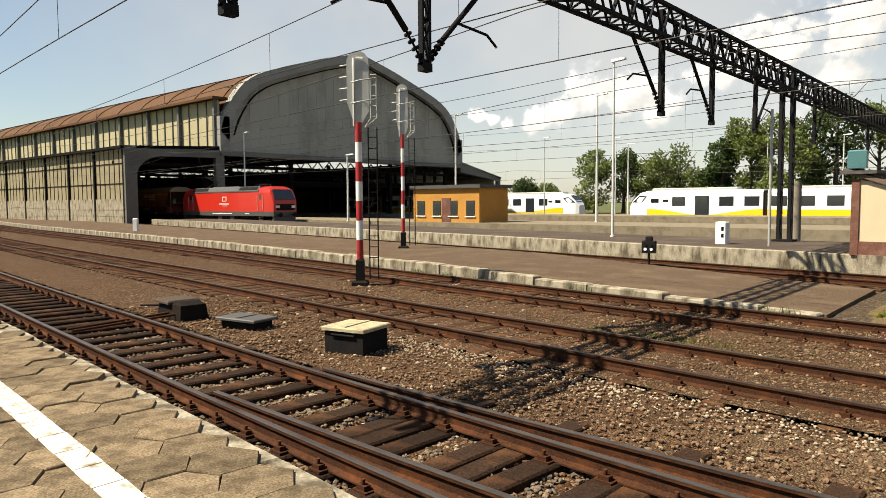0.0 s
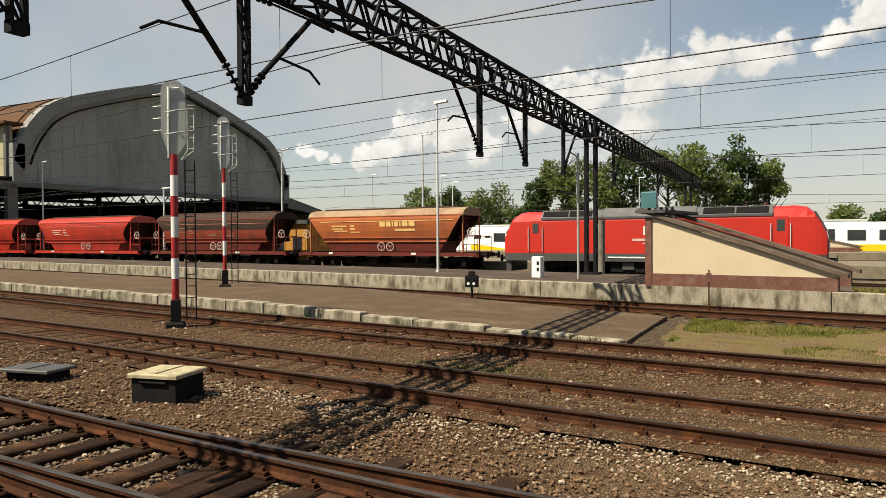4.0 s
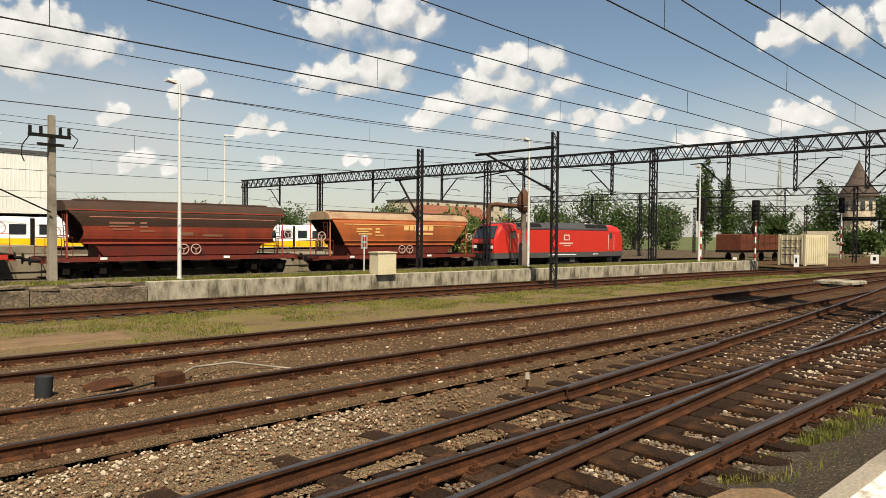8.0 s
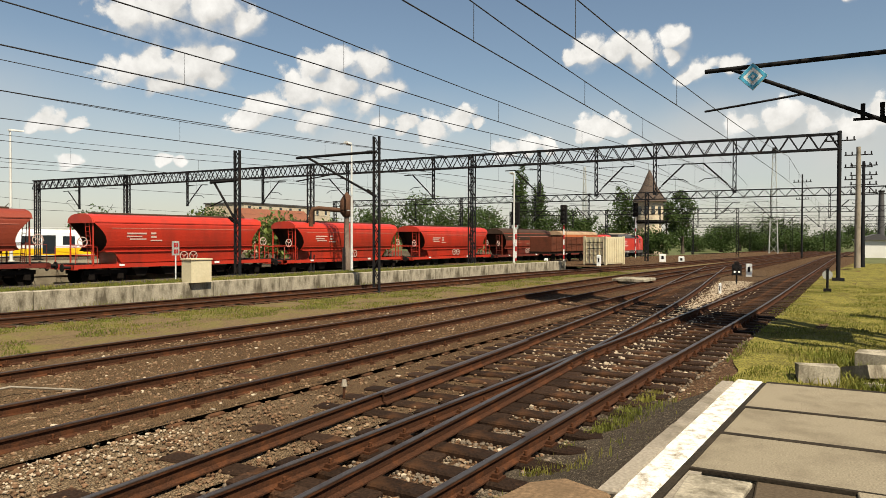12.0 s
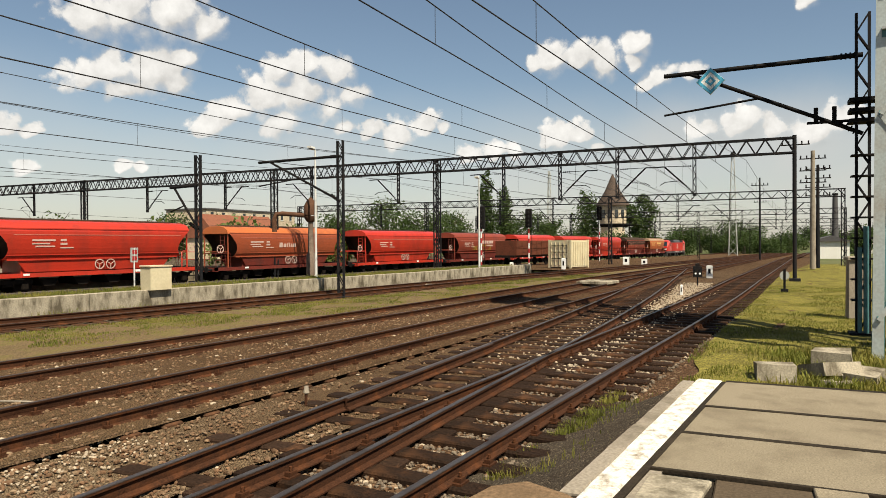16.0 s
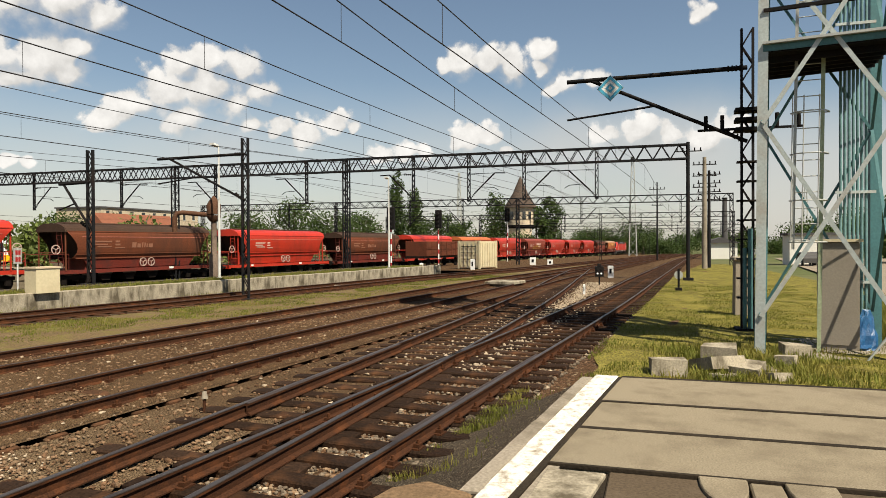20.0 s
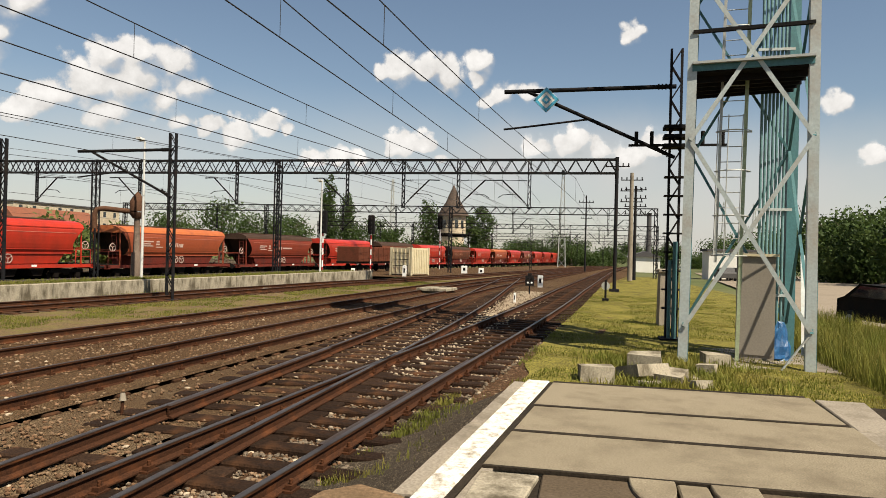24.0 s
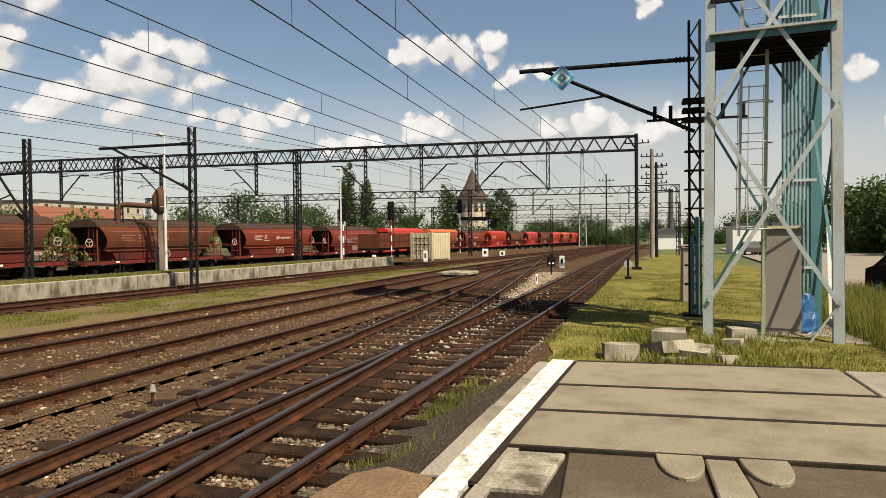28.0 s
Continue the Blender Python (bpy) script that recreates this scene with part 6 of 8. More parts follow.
# ---- signals and boxes by the tracks ----
def main_signal(x, y, base, top, bands, turn, label, s=1.0):
    g = thing("colour_light_signal", label, "railway signal", pose(x, y, base, 0, 0, turn), group="tall colour light signals")
    H = top - base
    head0 = H * 0.70
    part("footing", Shape().box(-0.22, 0.22, -0.22, 0.22, -0.15, 0.16, c=0.05).box(-0.11, 0.11, -0.11, 0.11, 0.16, 0.75, c=0.03), M["black"], g)
    z = 0.75
    step = (head0 - 0.75) / bands
    for k in range(bands):
        part("mast_band", Shape().tube([(0, 0, z), (0, 0, z + step)], 0.095 * s, 12), M["sig_red"] if k % 2 == 0 else M["white"], g)
        z += step
    hw = 0.30 * s
    n = 10
    out = [(hw * math.cos(a), H - hw + hw * math.sin(a)) for a in np.linspace(0, math.pi, n)] + [(-hw, head0 + 0.55), (-0.12, head0), (0.12, head0), (hw, head0 + 0.3)]
    hd = Shape()
    hd.add([(xx, yy, zz) for yy in (-0.03, 0.03) for xx, zz in out], [tuple(range(len(out)))[::-1], tuple(range(len(out), 2 * len(out)))] + [(k, (k + 1) % len(out), len(out) + (k + 1) % len(out), len(out) + k) for k in range(len(out))])
    head = part("back_board", hd, M["sig_grey"], g, "pale grey sheet-metal back board")
    for k in range(4):
        zz = head0 + 0.62 + k * (H - head0 - 1.0) / 3
        part("visor", Shape().tube([(-0.02, 0.02, zz), (-0.02, 0.32, zz)], 0.11, 10), M["sig_grey"], head)
        part("side_step", Shape().tube([(-hw, 0.0, zz), (-hw - 0.2, 0.05, zz - 0.02)], 0.02, 6), M["sig_grey"], head)
    part("conduit", Shape().tube([(-0.12, -0.05, head0 - 0.1), (-0.1, -0.06, H - 0.2), (0.15, -0.06, H - 0.22)], 0.022, 6), M["white"], head)
    lad = Shape()
    for yy in (0.28, 0.52):
        lad.tube([(yy, -0.1, 0.2), (yy, -0.1, head0 - 0.15)], 0.02, 6)
    k = 0.5
    while k < head0 - 0.2:
        lad.tube([(0.28, -0.1, k), (0.52, -0.1, k)], 0.013, 5)
        k += 0.3
    part("ladder", lad, M["black"], g)
    cage = Shape()
    for yy in (0.36, 0.52):
        cage.tube([(0.2, -0.1, head0 - 0.15), (yy, -0.1, head0 + 0.1), (yy, -0.1, H - 0.75)], 0.02, 6)
    for zz in np.arange(head0 + 0.15, H - 0.6, 0.28):
        cage.tube([(0.36, -0.1, zz), (0.52, -0.1, zz)], 0.014, 5)
    for zz in (head0 + 0.62, H - 0.75):
        cage.tube([(0.52, -0.1, zz), (0.1, -0.35, zz - 0.1), (-0.2, -0.1, zz - 0.12)], 0.018, 5)
    part("cage", cage, M["sig_grey"], g)
    return g


main_signal(-14.9, 12.75, -0.2, 6.25, 7, 40, "tall signal with a red and white banded mast seen from behind")
main_signal(-21.3, 21.0, 0.1, 7.1, 7, 40, "slimmer signal with a red and white mast on the low platform", 0.8)
part("white_guard", Shape().box(-21.45, -21.15, 20.7, 21.0, 0.05, 1.0, c=0.05), M["white"], [o for o in scene.objects if o.name.startswith("colour_light_signal")][-1])

# relay box with a cream lid
def track_box(name, label, x0, x1, y0, y1, h, turn, lid, body, lid_h=0.06, over=0.04):
    cx, cy = (x0 + x1) / 2, (y0 + y1) / 2
    g = thing(name, label, "track box", pose(cx, cy, -0.22, 0, 0, turn), group="boxes beside the main track")
    w, d = (x1 - x0) / 2, (y1 - y0) / 2
    part("body", Shape().box(-w, w, -d, d, -0.1, h, c=0.02), M[body], g)
    part("lid", Shape().box(-w - over, w + over, -d - over, d + over, h, h + lid_h, c=0.015), M[lid], g)
    part("lid_rib", Shape().box(-0.03, 0.03, -d, d, h + lid_h, h + lid_h + 0.015), M[lid], g)
    part("hinge", Shape().tube([(-w * 0.6, -d - 0.02, h - 0.06), (w * 0.6, -d - 0.02, h - 0.06)], 0.02, 6), M["black"], g)
    return g


track_box("relay_box", "black relay box with a worn cream lid", -9.0, -8.28, 6.68, 7.34, 0.37, 12, "yellow_lid", "black")
track_box("cable_box", "low flat grey cable box with pale edge", -12.2, -11.35, 6.84, 7.3, 0.17, 10, "grey_loco", "black", 0.05, 0.08)
pm = thing("point_machine", "dark greasy point machine with drive rods", "point machine", pose(-13.8, 6.88, -0.2, 0, 0, -4))
part("case", Shape().loft([[(-0.55, -0.3, 0), (0.55, -0.3, 0), (0.55, 0.3, 0), (-0.55, 0.3, 0)], [(-0.5, -0.26, 0.3), (0.5, -0.26, 0.3), (0.5, 0.26, 0.3), (-0.5, 0.26, 0.3)], [(-0.3, -0.2, 0.36), (0.3, -0.2, 0.36), (0.3, 0.2, 0.36), (-0.3, 0.2, 0.36)]]), M["bogie"], pm)
part("cover", Shape().box(-0.62, 0.1, -0.34, 0.34, 0.3, 0.37, c=0.03), M["asphalt"], pm)
part("rod", Shape().tube([(0, -0.3, 0.12), (0.1, -2.2, 0.05)], 0.03, 8), M["rust"], pm)
part("rod", Shape().tube([(0.3, -0.3, 0.12), (0.35, -2.2, 0.05)], 0.025, 8), M["rust"], pm)
part("cable", Shape().tube([(-0.5, 0.0, 0.1), (-1.2, 0.1, 0.12), (-1.9, -0.1, 0.06)], 0.025, 6), M["bogie"], pm)

def dwarf_signal(x, y, z, label, turn=0, h=0.75):
    g = thing("dwarf_signal", label, "railway signal", pose(x, y, z, 0, 0, turn), group="small ground signals")
    part("stem", Shape().tube([(0, 0, -0.1), (0, 0, h * 0.5)], 0.04, 8), M["black"], g)
    part("housing", Shape().box(-0.22, 0.22, -0.1, 0.1, h * 0.45, h, c=0.03).box(-0.1, 0.1, -0.1, 0.1, h, h + 0.14, c=0.03), M["black"], g)
    for dx, dz in ((-0.1, 0.62), (0.1, 0.62), (-0.1, 0.82), (0.1, 0.82)):
        part("lens", Shape().disc((dx, -0.11, h * dz), (0, 1, 0), 0.05, 0.03, 12), M["white"] if dz < 0.7 else M["lens_off"], g)
    return g


dwarf_signal(-10.5, 21.65, 0.05, "small black ground signal at the low platform", 10)
dwarf_signal(37.7, 3.0, -0.2, "small black ground signal between diverging tracks", -80, 1.0)
rs = thing("round_target", "small round white and black marker on a post", "railway sign", pose(34.5, -0.9, -0.2))
part("post", Shape().tube([(0, 0, -0.1), (0, 0, 1.0)], 0.05, 8).box(-0.15, 0.15, -0.15, 0.15, -0.1, 0.12), M["black"], rs)
part("target", Shape().disc((-0.06, 0, 0.72), (1, 0, 0), 0.2, 0.05, 24), M["sig_grey"], rs)
part("target_stripe", Shape().box(-0.1, -0.085, -0.05, 0.05, 0.46, 0.98), M["black"], rs)
def marker(x, y, w, h, label, mat="white"):
    g = thing("track_marker", label, "track marker", pose(x, y, -0.22 + FALL(x)), group="white markers in the yard")
    part("stone", Shape().box(-0.08, 0.08, -w / 2, w / 2, -0.05, h, c=0.03), M[mat], g)
    part("mark", Shape().box(-0.09, -0.084, -w * 0.2, w * 0.2, h * 0.35, h * 0.75), M["black"], g)


marker(47.5, 3.05, 0.36, 0.8, "white painted trackside cabinet")
marker(30.9, 3.1, 0.09, 0.46, "short white stake between the rails")
marker(82, 14.3, 0.7, 0.9, "low white marker board")
marker(79, 11.8, 0.6, 0.7, "low white marker board")
marker(62, 16.4, 0.35, 1.0, "white stump beside the container")
marker(58, 20.0, 0.3, 0.7, "white stump in the grass")
def light_signal(x, y, h, label):
    g = thing("light_signal", label, "railway signal", pose(x, y, -0.2), group="yard signals")
    part("mast", Shape().tube([(0, 0, -0.1), (0, 0, h - 1.6)], 0.06, 10), M["white"], g)
    for k in range(4):
        part("mast_band", Shape().tube([(0, 0, 0.4 + k * 0.9), (0, 0, 0.8 + k * 0.9)], 0.066, 10), M["sig_red"], g)
    part("head", Shape().box(-0.16, 0.16, -0.28, 0.28, h - 1.7, h, c=0.06), M["black"], g)
    for k in range(4):
        part("visor", Shape().tube([(-0.15, 0, h - 1.5 + k * 0.38), (-0.42, 0, h - 1.5 + k * 0.38)], 0.12, 10), M["black"], g)
    part("ladder", Shape().tube([(0.25, -0.15, 0), (0.25, -0.15, h - 1.7)], 0.02, 5).tube([(0.25, 0.15, 0), (0.25, 0.15, h - 1.7)], 0.02, 5), M["black"], g)


light_signal(60.5, 19.2, 5.3, "black yard signal on a red and white mast")
light_signal(49.0, 19.3, 5.0, "black yard signal on a red and white mast")
light_signal(85.0, 18.0, 6.6, "tall black yard signal beside the container")

# things on the grass and ballast
sp = thing("marker_post", "thin rusty post with a small plate beside the track", "post", pose(-2.8, 21.7, -0.2))
part("stake", Shape().tube([(0, 0, -0.1), (0, 0, 1.3)], 0.022, 6), M["rust"], sp)
part("plate", Shape().box(-0.07, 0.07, -0.03, 0.03, 0.95, 1.2), M["brick_red"], sp)
for x, y, h in ((8.15, 5.85, 0.16),):
    g = thing("ballast_peg", "short rusted peg with a pale cap in the ballast", "peg", pose(x, y, -0.22))
    part("stem", Shape().tube([(0, 0, -0.05), (0.02, 0, h + 0.06)], 0.022, 6), M["rust"], g)
    part("cap", Shape().tube([(0.02, 0, h + 0.03), (0.03, 0.01, h + 0.13)], [0.045, 0.03], 7), M["concrete"], g)
stump = thing("cut_stump", "black stub of a cut pipe in the ballast", "stub", pose(3.2, 10.15, -0.22))
part("pipe", Shape().tube([(0, 0, -0.1), (0.02, 0, 0.34)], [0.1, 0.11], 10), M["rubber"], stump)
st2 = thing("rusty_box", "small rusty box beside a torn cable", "box", pose(4.7, 9.65, -0.22, 0, 0, 15))
part("case", Shape().box(-0.16, 0.16, -0.13, 0.13, 0, 0.25, c=0.03), M["rust"], st2)
part("foot", Shape().box(-0.06, 0.06, -0.06, 0.06, -0.1, 0.0), M["rust"], st2)
st3 = thing("loose_plate", "bent dark sheet lying on the ballast", "metal sheet", pose(4.0, 10.1, -0.12, 6, -4, -8))
part("sheet", Shape().add([(-0.55, -0.3, 0), (0.1, -0.32, 0.06), (0.6, -0.25, 0.02), (0.55, 0.3, 0.05), (0.0, 0.33, 0.1), (-0.5, 0.28, 0.03), (-0.55, -0.3, -0.03), (0.1, -0.32, 0.03), (0.6, -0.25, -0.01), (0.55, 0.3, 0.02), (0.0, 0.33, 0.07), (-0.5, 0.28, 0.0)], [(0, 1, 4, 5), (1, 2, 3, 4), (11, 10, 7, 6), (10, 9, 8, 7), (0, 6, 7, 1), (1, 7, 8, 2), (2, 8, 9, 3), (3, 9, 10, 4), (4, 10, 11, 5), (5, 11, 6, 0)], Matrix.Scale(0.55, 4)), M["rust"], st3)
cb = thing("torn_cable", "loose grey cable looping over the ballast", "cable")
part("strand", Shape().tube([(4.75, 9.6, -0.05), (5.2, 9.9, 0.0), (5.9, 9.95, -0.02), (6.6, 9.5, -0.15), (6.9, 9.0, -0.19)], 0.018, 6), M["concrete"], cb)
part("strand", Shape().tube([(4.6, 9.7, -0.08), (4.0, 9.6, -0.12), (3.3, 9.7, -0.16), (2.6, 9.5, -0.18)], 0.016, 6), M["black"], cb)
pd = thing("concrete_pad", "flat sandy brown concrete pad sunk in the grass", "concrete slab", pose(3.7, 15.6, -0.18, 0, 0, -8.5))
part("slab", Shape().box(-2.8, 2.8, -0.6, 0.6, -0.15, 0.0, c=0.02), M["sand_pad"], pd)
ss = thing("inspection_slab", "concrete slab laid over a pit between tracks", "concrete slab", pose(35.5, 7.6, -0.2, 0, 0, -8))
part("slab", Shape().box(-0.9, 0.9, -0.8, 0.8, 0.16, 0.3, c=0.03), M["concrete_light"], ss)
part("kerb", Shape().box(-0.7, 0.7, -0.6, 0.6, -0.1, 0.16), M["concrete"], ss)
ps = thing("stone_slab", "pale slab lying in the grass by the wall", "stone", pose(33.0, 15.3, -0.2, 0, 3, -8))
part("stone", Shape().box(-0.9, 0.9, -0.35, 0.35, 0, 0.12, c=0.04), M["concrete_light"], ps)

# ---- on the island platform ----
bx = thing("platform_box", "beige sheet-metal box on the island platform", "box", pose(18.4, 19.75, 0.46, 0, 0, -9))
part("case", Shape().box(-0.42, 0.42, -0.3, 0.3, 0, 0.82, c=0.015), M["container"], bx)
part("lid", Shape().box(-0.45, 0.45, -0.33, 0.33, 0.82, 0.87), M["cream"], bx)
bd = thing("number_board", "small white board with red marks on a stake", "sign", pose(18.9, 21.4, 0.46))
part("stake", Shape().tube([(0, 0, 0), (0, 0, 1.5)], 0.03, 6), M["lamp_white"], bd)
part("board", Shape().box(-0.16, 0.16, -0.02, 0.02, 0.95, 1.5), M["sig_grey"], bd)
part("marks", Shape().box(-0.1, 0.1, -0.026, -0.02, 1.02, 1.18).box(-0.1, 0.1, -0.026, -0.02, 1.26, 1.42), M["sig_red"], bd)
wb = thing("white_pillar", "small white pillar box with dark marks", "pillar", pose(-9.9, 26.8, 0.46, 0, 0, -10))
part("case", Shape().box(-0.2, 0.2, -0.16, 0.16, 0, 0.85, c=0.03), M["white"], wb)
part("marks", Shape().box(0.03, 0.14, -0.166, -0.16, 0.25, 0.4).box(0.03, 0.14, -0.166, -0.16, 0.5, 0.66), M["black"], wb)
gp = thing("grey_post", "slim galvanised post on the platform edge", "post", pose(-8.1, 26.4, 0.46))
part("pole", Shape().tube([(0, 0, 0), (0, 0, 4.9)], 0.05, 8), M["sig_grey"], gp)
gd = thing("vent_pillar", "short grey concrete pillar by the gantry leg", "pillar", pose(-8.9, 33.0, -0.55))
part("shaft", Shape().tube([(0, 0, 0), (0, 0, 3.45)], 0.22, 12), M["concrete"], gd)
# water crane
wc = thing("water_crane", "old rusty orange water crane with a pale column", "water crane", pose(29.0, 20.6, 0.46))
part("column", Shape().tube([(0, 0, 0), (0, 0, 1.1), (0, 0, 1.15), (0, 0, 2.7)], [0.24, 0.22, 0.15, 0.13], 14), M["coping"], wc, "weathered brown column")
part("collar", Shape().tube([(0, 0, 2.7), (0, 0, 2.9), (0, 0, 3.0)], [0.19, 0.33, 0.34], 14), M["crane_rust"], wc)
part("dome", Shape().tube([(0, 0, 3.05), (0, 0, 3.5), (0, 0, 3.75), (0, 0, 3.95)], [0.34, 0.34, 0.2, 0.03], 14), M["crane_rust"], wc)
ax = Vector((-0.55, 0.83, 0)).normalized()
part("arm", Shape().tube([(0, 0, 3.0), tuple(ax * 1.4 + Vector((0, 0, 3.12))), tuple(ax * 1.68 + Vector((0, 0, 3.08))), tuple(ax * 1.78 + Vector((0, 0, 2.85))), tuple(ax * 1.78 + Vector((0, 0, 2.2)))], 0.12, 10), M["crane_rust"], wc)

# stair covers: sloping cream parapets
def stair_cover(x, y, z, length, height, depth, turn, label):
    g = thing("stair_cover", label, "stair shelter", pose(x, y, z, 0, 0, turn), group="stair covers of the subway")
    for yy, n in ((0.0, "near_parapet"), (depth, "far_parapet")):
        w = part(n, Shape().add([(xx, yy + d, zz) for d in (0.0, 0.24) for xx, zz in ((0, 0.42), (length, 0.42), (length, 0.5), (0, height))], [(0, 1, 2, 3), (7, 6, 5, 4), (0, 4, 5, 1), (1, 5, 6, 2), (2, 6, 7, 3), (3, 7, 4, 0)]), M["cream"], g)
        part("plinth", Shape().box(-0.03, length, yy - 0.03, yy + 0.27, 0.0, 0.42), M["brick_red"], w)
        part("corner_pier", Shape().box(-0.22, 0.0, yy - 0.05, yy + 0.29, 0.0, height + 0.02), M["brick_red"], w)
        part("coping", Shape().add([(xx, yy + d, zz + e) for e in (0.0, 0.12) for d in (-0.12, 0.36) for xx, zz in ((-0.45, height + 0.22), (length + 0.25, 0.42))], [(0, 1, 3, 2), (4, 6, 7, 5), (0, 4, 5, 1), (2, 3, 7, 6), (0, 2, 6, 4), (1, 5, 7, 3)]), M["coping"], w, "grey-brown coping")
    part("end_wall", Shape().box(-0.1, 0.14, 0.24, depth, 0.0, height), M["cream"], g)
    part("roof_cap", Shape().box(-0.5, 0.5, -0.2, depth + 0.4, height + 0.16, height + 0.26), M["grey_roof"], g)
    return g


stair_cover(-4.75, WALL(-4.75) - 0.02, 0.46, 5.4, 2.25, 3.0, -9.5, "cream rendered stair parapet with a brown sloping coping")
stair_cover(-7.0, 49.0, 0.42, 6.6, 2.3, 3.0, 0, "cream rendered stair parapet on the far platform")
stair_cover(-3.5, 79.0, 0.42, 8.5, 2.4, 3.0, 0, "cream rendered stair parapet on the back platform")
sh = thing("stair_base", "pale whitewashed base wall below the stair parapet", "wall", kind="structure")
part("base", Shape().box(0, 5.2, -0.06, 0.24, -0.7, 0.02), M["concrete_light"], sh, "", pose(-4.75, WALL(-4.75) - 0.03, 0.46, 0, 0, -9.5))
tb = thing("teal_box", "dark teal box on a bracket above the stair roof", "loudspeaker", pose(-4.9, WALL(-4.9) + 0.3, 3.0))
part("case", Shape().box(-0.25, 0.25, -0.15, 0.15, 0.05, 0.6, c=0.04), M["teal"], tb)
part("bracket", Shape().box(-0.05, 0.05, -0.05, 0.05, -0.1, 0.08), M["black"], tb)


# ---- steel tower, cabinet and rubble at the platform end ----
tw = thing("steel_tower", "tall lattice tower, pale front legs, teal pipe column and ladder", "lattice tower")
A, B, C, D = Vector((15.5, -1.97, -0.25)), Vector((15.1, -4.33, -0.36)), Vector((17.25, -4.42, -0.3)), Vector((17.9, -2.35, -0.3))
TOP = 22.0
CORE = (A + B + C) / 3


def leg(p, z):
    """A point on a leg, which leans in a little towards the top."""
    q = p.lerp(CORE, 0.09 * (z + 0.3) / 13.0)
    return Vector((q.x, q.y, z))


to_eye = Vector((-1, 0.2, 0)).normalized()
for p in (A, B):
    f, g = leg(p, p.z), leg(p, TOP)
    side = (B - A).normalized() * (1 if p is A else -1)
    lg = part("front_leg", Shape().beam(f, g, 0.19, 0.022, to_eye), M["pale_steel"], tw, "pale weathered steel leg")
    part("leg_flange", Shape().beam(f + side * 0.08 + Vector((0.09, 0, 0)), g + side * 0.08 + Vector((0.09, 0, 0)), 0.022, 0.18, to_eye), M["pale_steel"], lg)
    part("teal_shoe", Shape().beam(f - to_eye * 0.03, leg(p, 1.6) - to_eye * 0.03, 0.21, 0.05, to_eye), M["teal"], lg, "teal painted lower leg")
cl = C + Vector((0, 0.36, 0))
for k in range(7):
    off = Vector((0.02, -1, 0)) * (0.082 * (k - 3.0))
    part("pipe", Shape().tube([cl + off + Vector((0, 0, 0.45)), cl + off + Vector((0, 0, TOP))], 0.033, 8), M["teal_pale"], tw)
part("back_column", Shape().box(C.x + 0.05, C.x + 0.32, C.y - 0.20, C.y + 0.02, -0.4, TOP), M["teal"], tw, "dark teal back column")
for z in (1.15, 3.1, 6.75, 9.6):
    part("pipe_clamp", Shape().box(cl.x - 0.07, cl.x - 0.03, cl.y - 0.42, cl.y + 0.36, z, z + 0.06), M["pale_steel"], tw)
levels = [0.55, 4.45, 8.0, 11.5, 15.0, 18.5, 22.0]
for a, b in zip(levels, levels[1:]):
    for p, q, mt, w in ((A, B, "pale_steel", 0.085), (A, D, "teal", 0.06), (B, C, "teal", 0.06), (D, C, "teal", 0.06)):
        for n_, (u, v) in enumerate(((p, q), (q, p))):
            sh = Vector((-0.03, 0, 0)) if n_ else Vector((-0.05, 0, 0))
            part("brace", Shape().beam(leg(u, a) + sh, leg(v, b) + sh, w, 0.018, to_eye), M[mt], tw)
part("back_leg", Shape().beam(leg(D, -0.3), leg(D, TOP), 0.10, 0.10), M["teal"], tw, "slim teal back leg")
part("cross_bar", Shape().beam(leg(A, 6.72), leg(B, 6.72), 0.09, 0.07), M["black"], tw)
dk = [leg(p, 6.0) for p in (A, B, C, D)]
part("deck", Shape().loft([[(p.x, p.y, z) for p in dk] for z in (5.86, 5.94)]), M["black"], tw, "dark steel work deck")
for p, q in zip(dk, dk[1:] + dk[:1]):
    part("deck_edge", Shape().beam(p + Vector((0, 0, -0.02)), q + Vector((0, 0, -0.02)), 0.05, 0.18), M["teal"], tw)
for k in range(1, 6):
    p, q = dk[0].lerp(dk[3], k / 6), dk[1].lerp(dk[2], k / 6)
    part("deck_joist", Shape().beam(p + Vector((0, 0, -0.2)), q + Vector((0, 0, -0.2)), 0.06, 0.14), M["truss"], tw)
part("deck_plate", Shape().beam(dk[0] + Vector((-0.04, 0, 0.05)), dk[1] + Vector((-0.04, 0, 0.05)), 0.16, 0.05), M["sig_grey"], tw)
for z, name in ((9.7, "upper_deck"), (21.3, "lamp_deck")):
    q = [leg(p, z) for p in (A, B, C, D)]
    mid = sum(q, Vector()) / 4
    grow = 1.0 if z < 12 else 1.5
    part(name, Shape().loft([[tuple(mid + (p - mid) * grow + Vector((0, 0, h))) for p in q] for h in (-0.06, 0.06)]), M["black"], tw, "dark steel work deck")
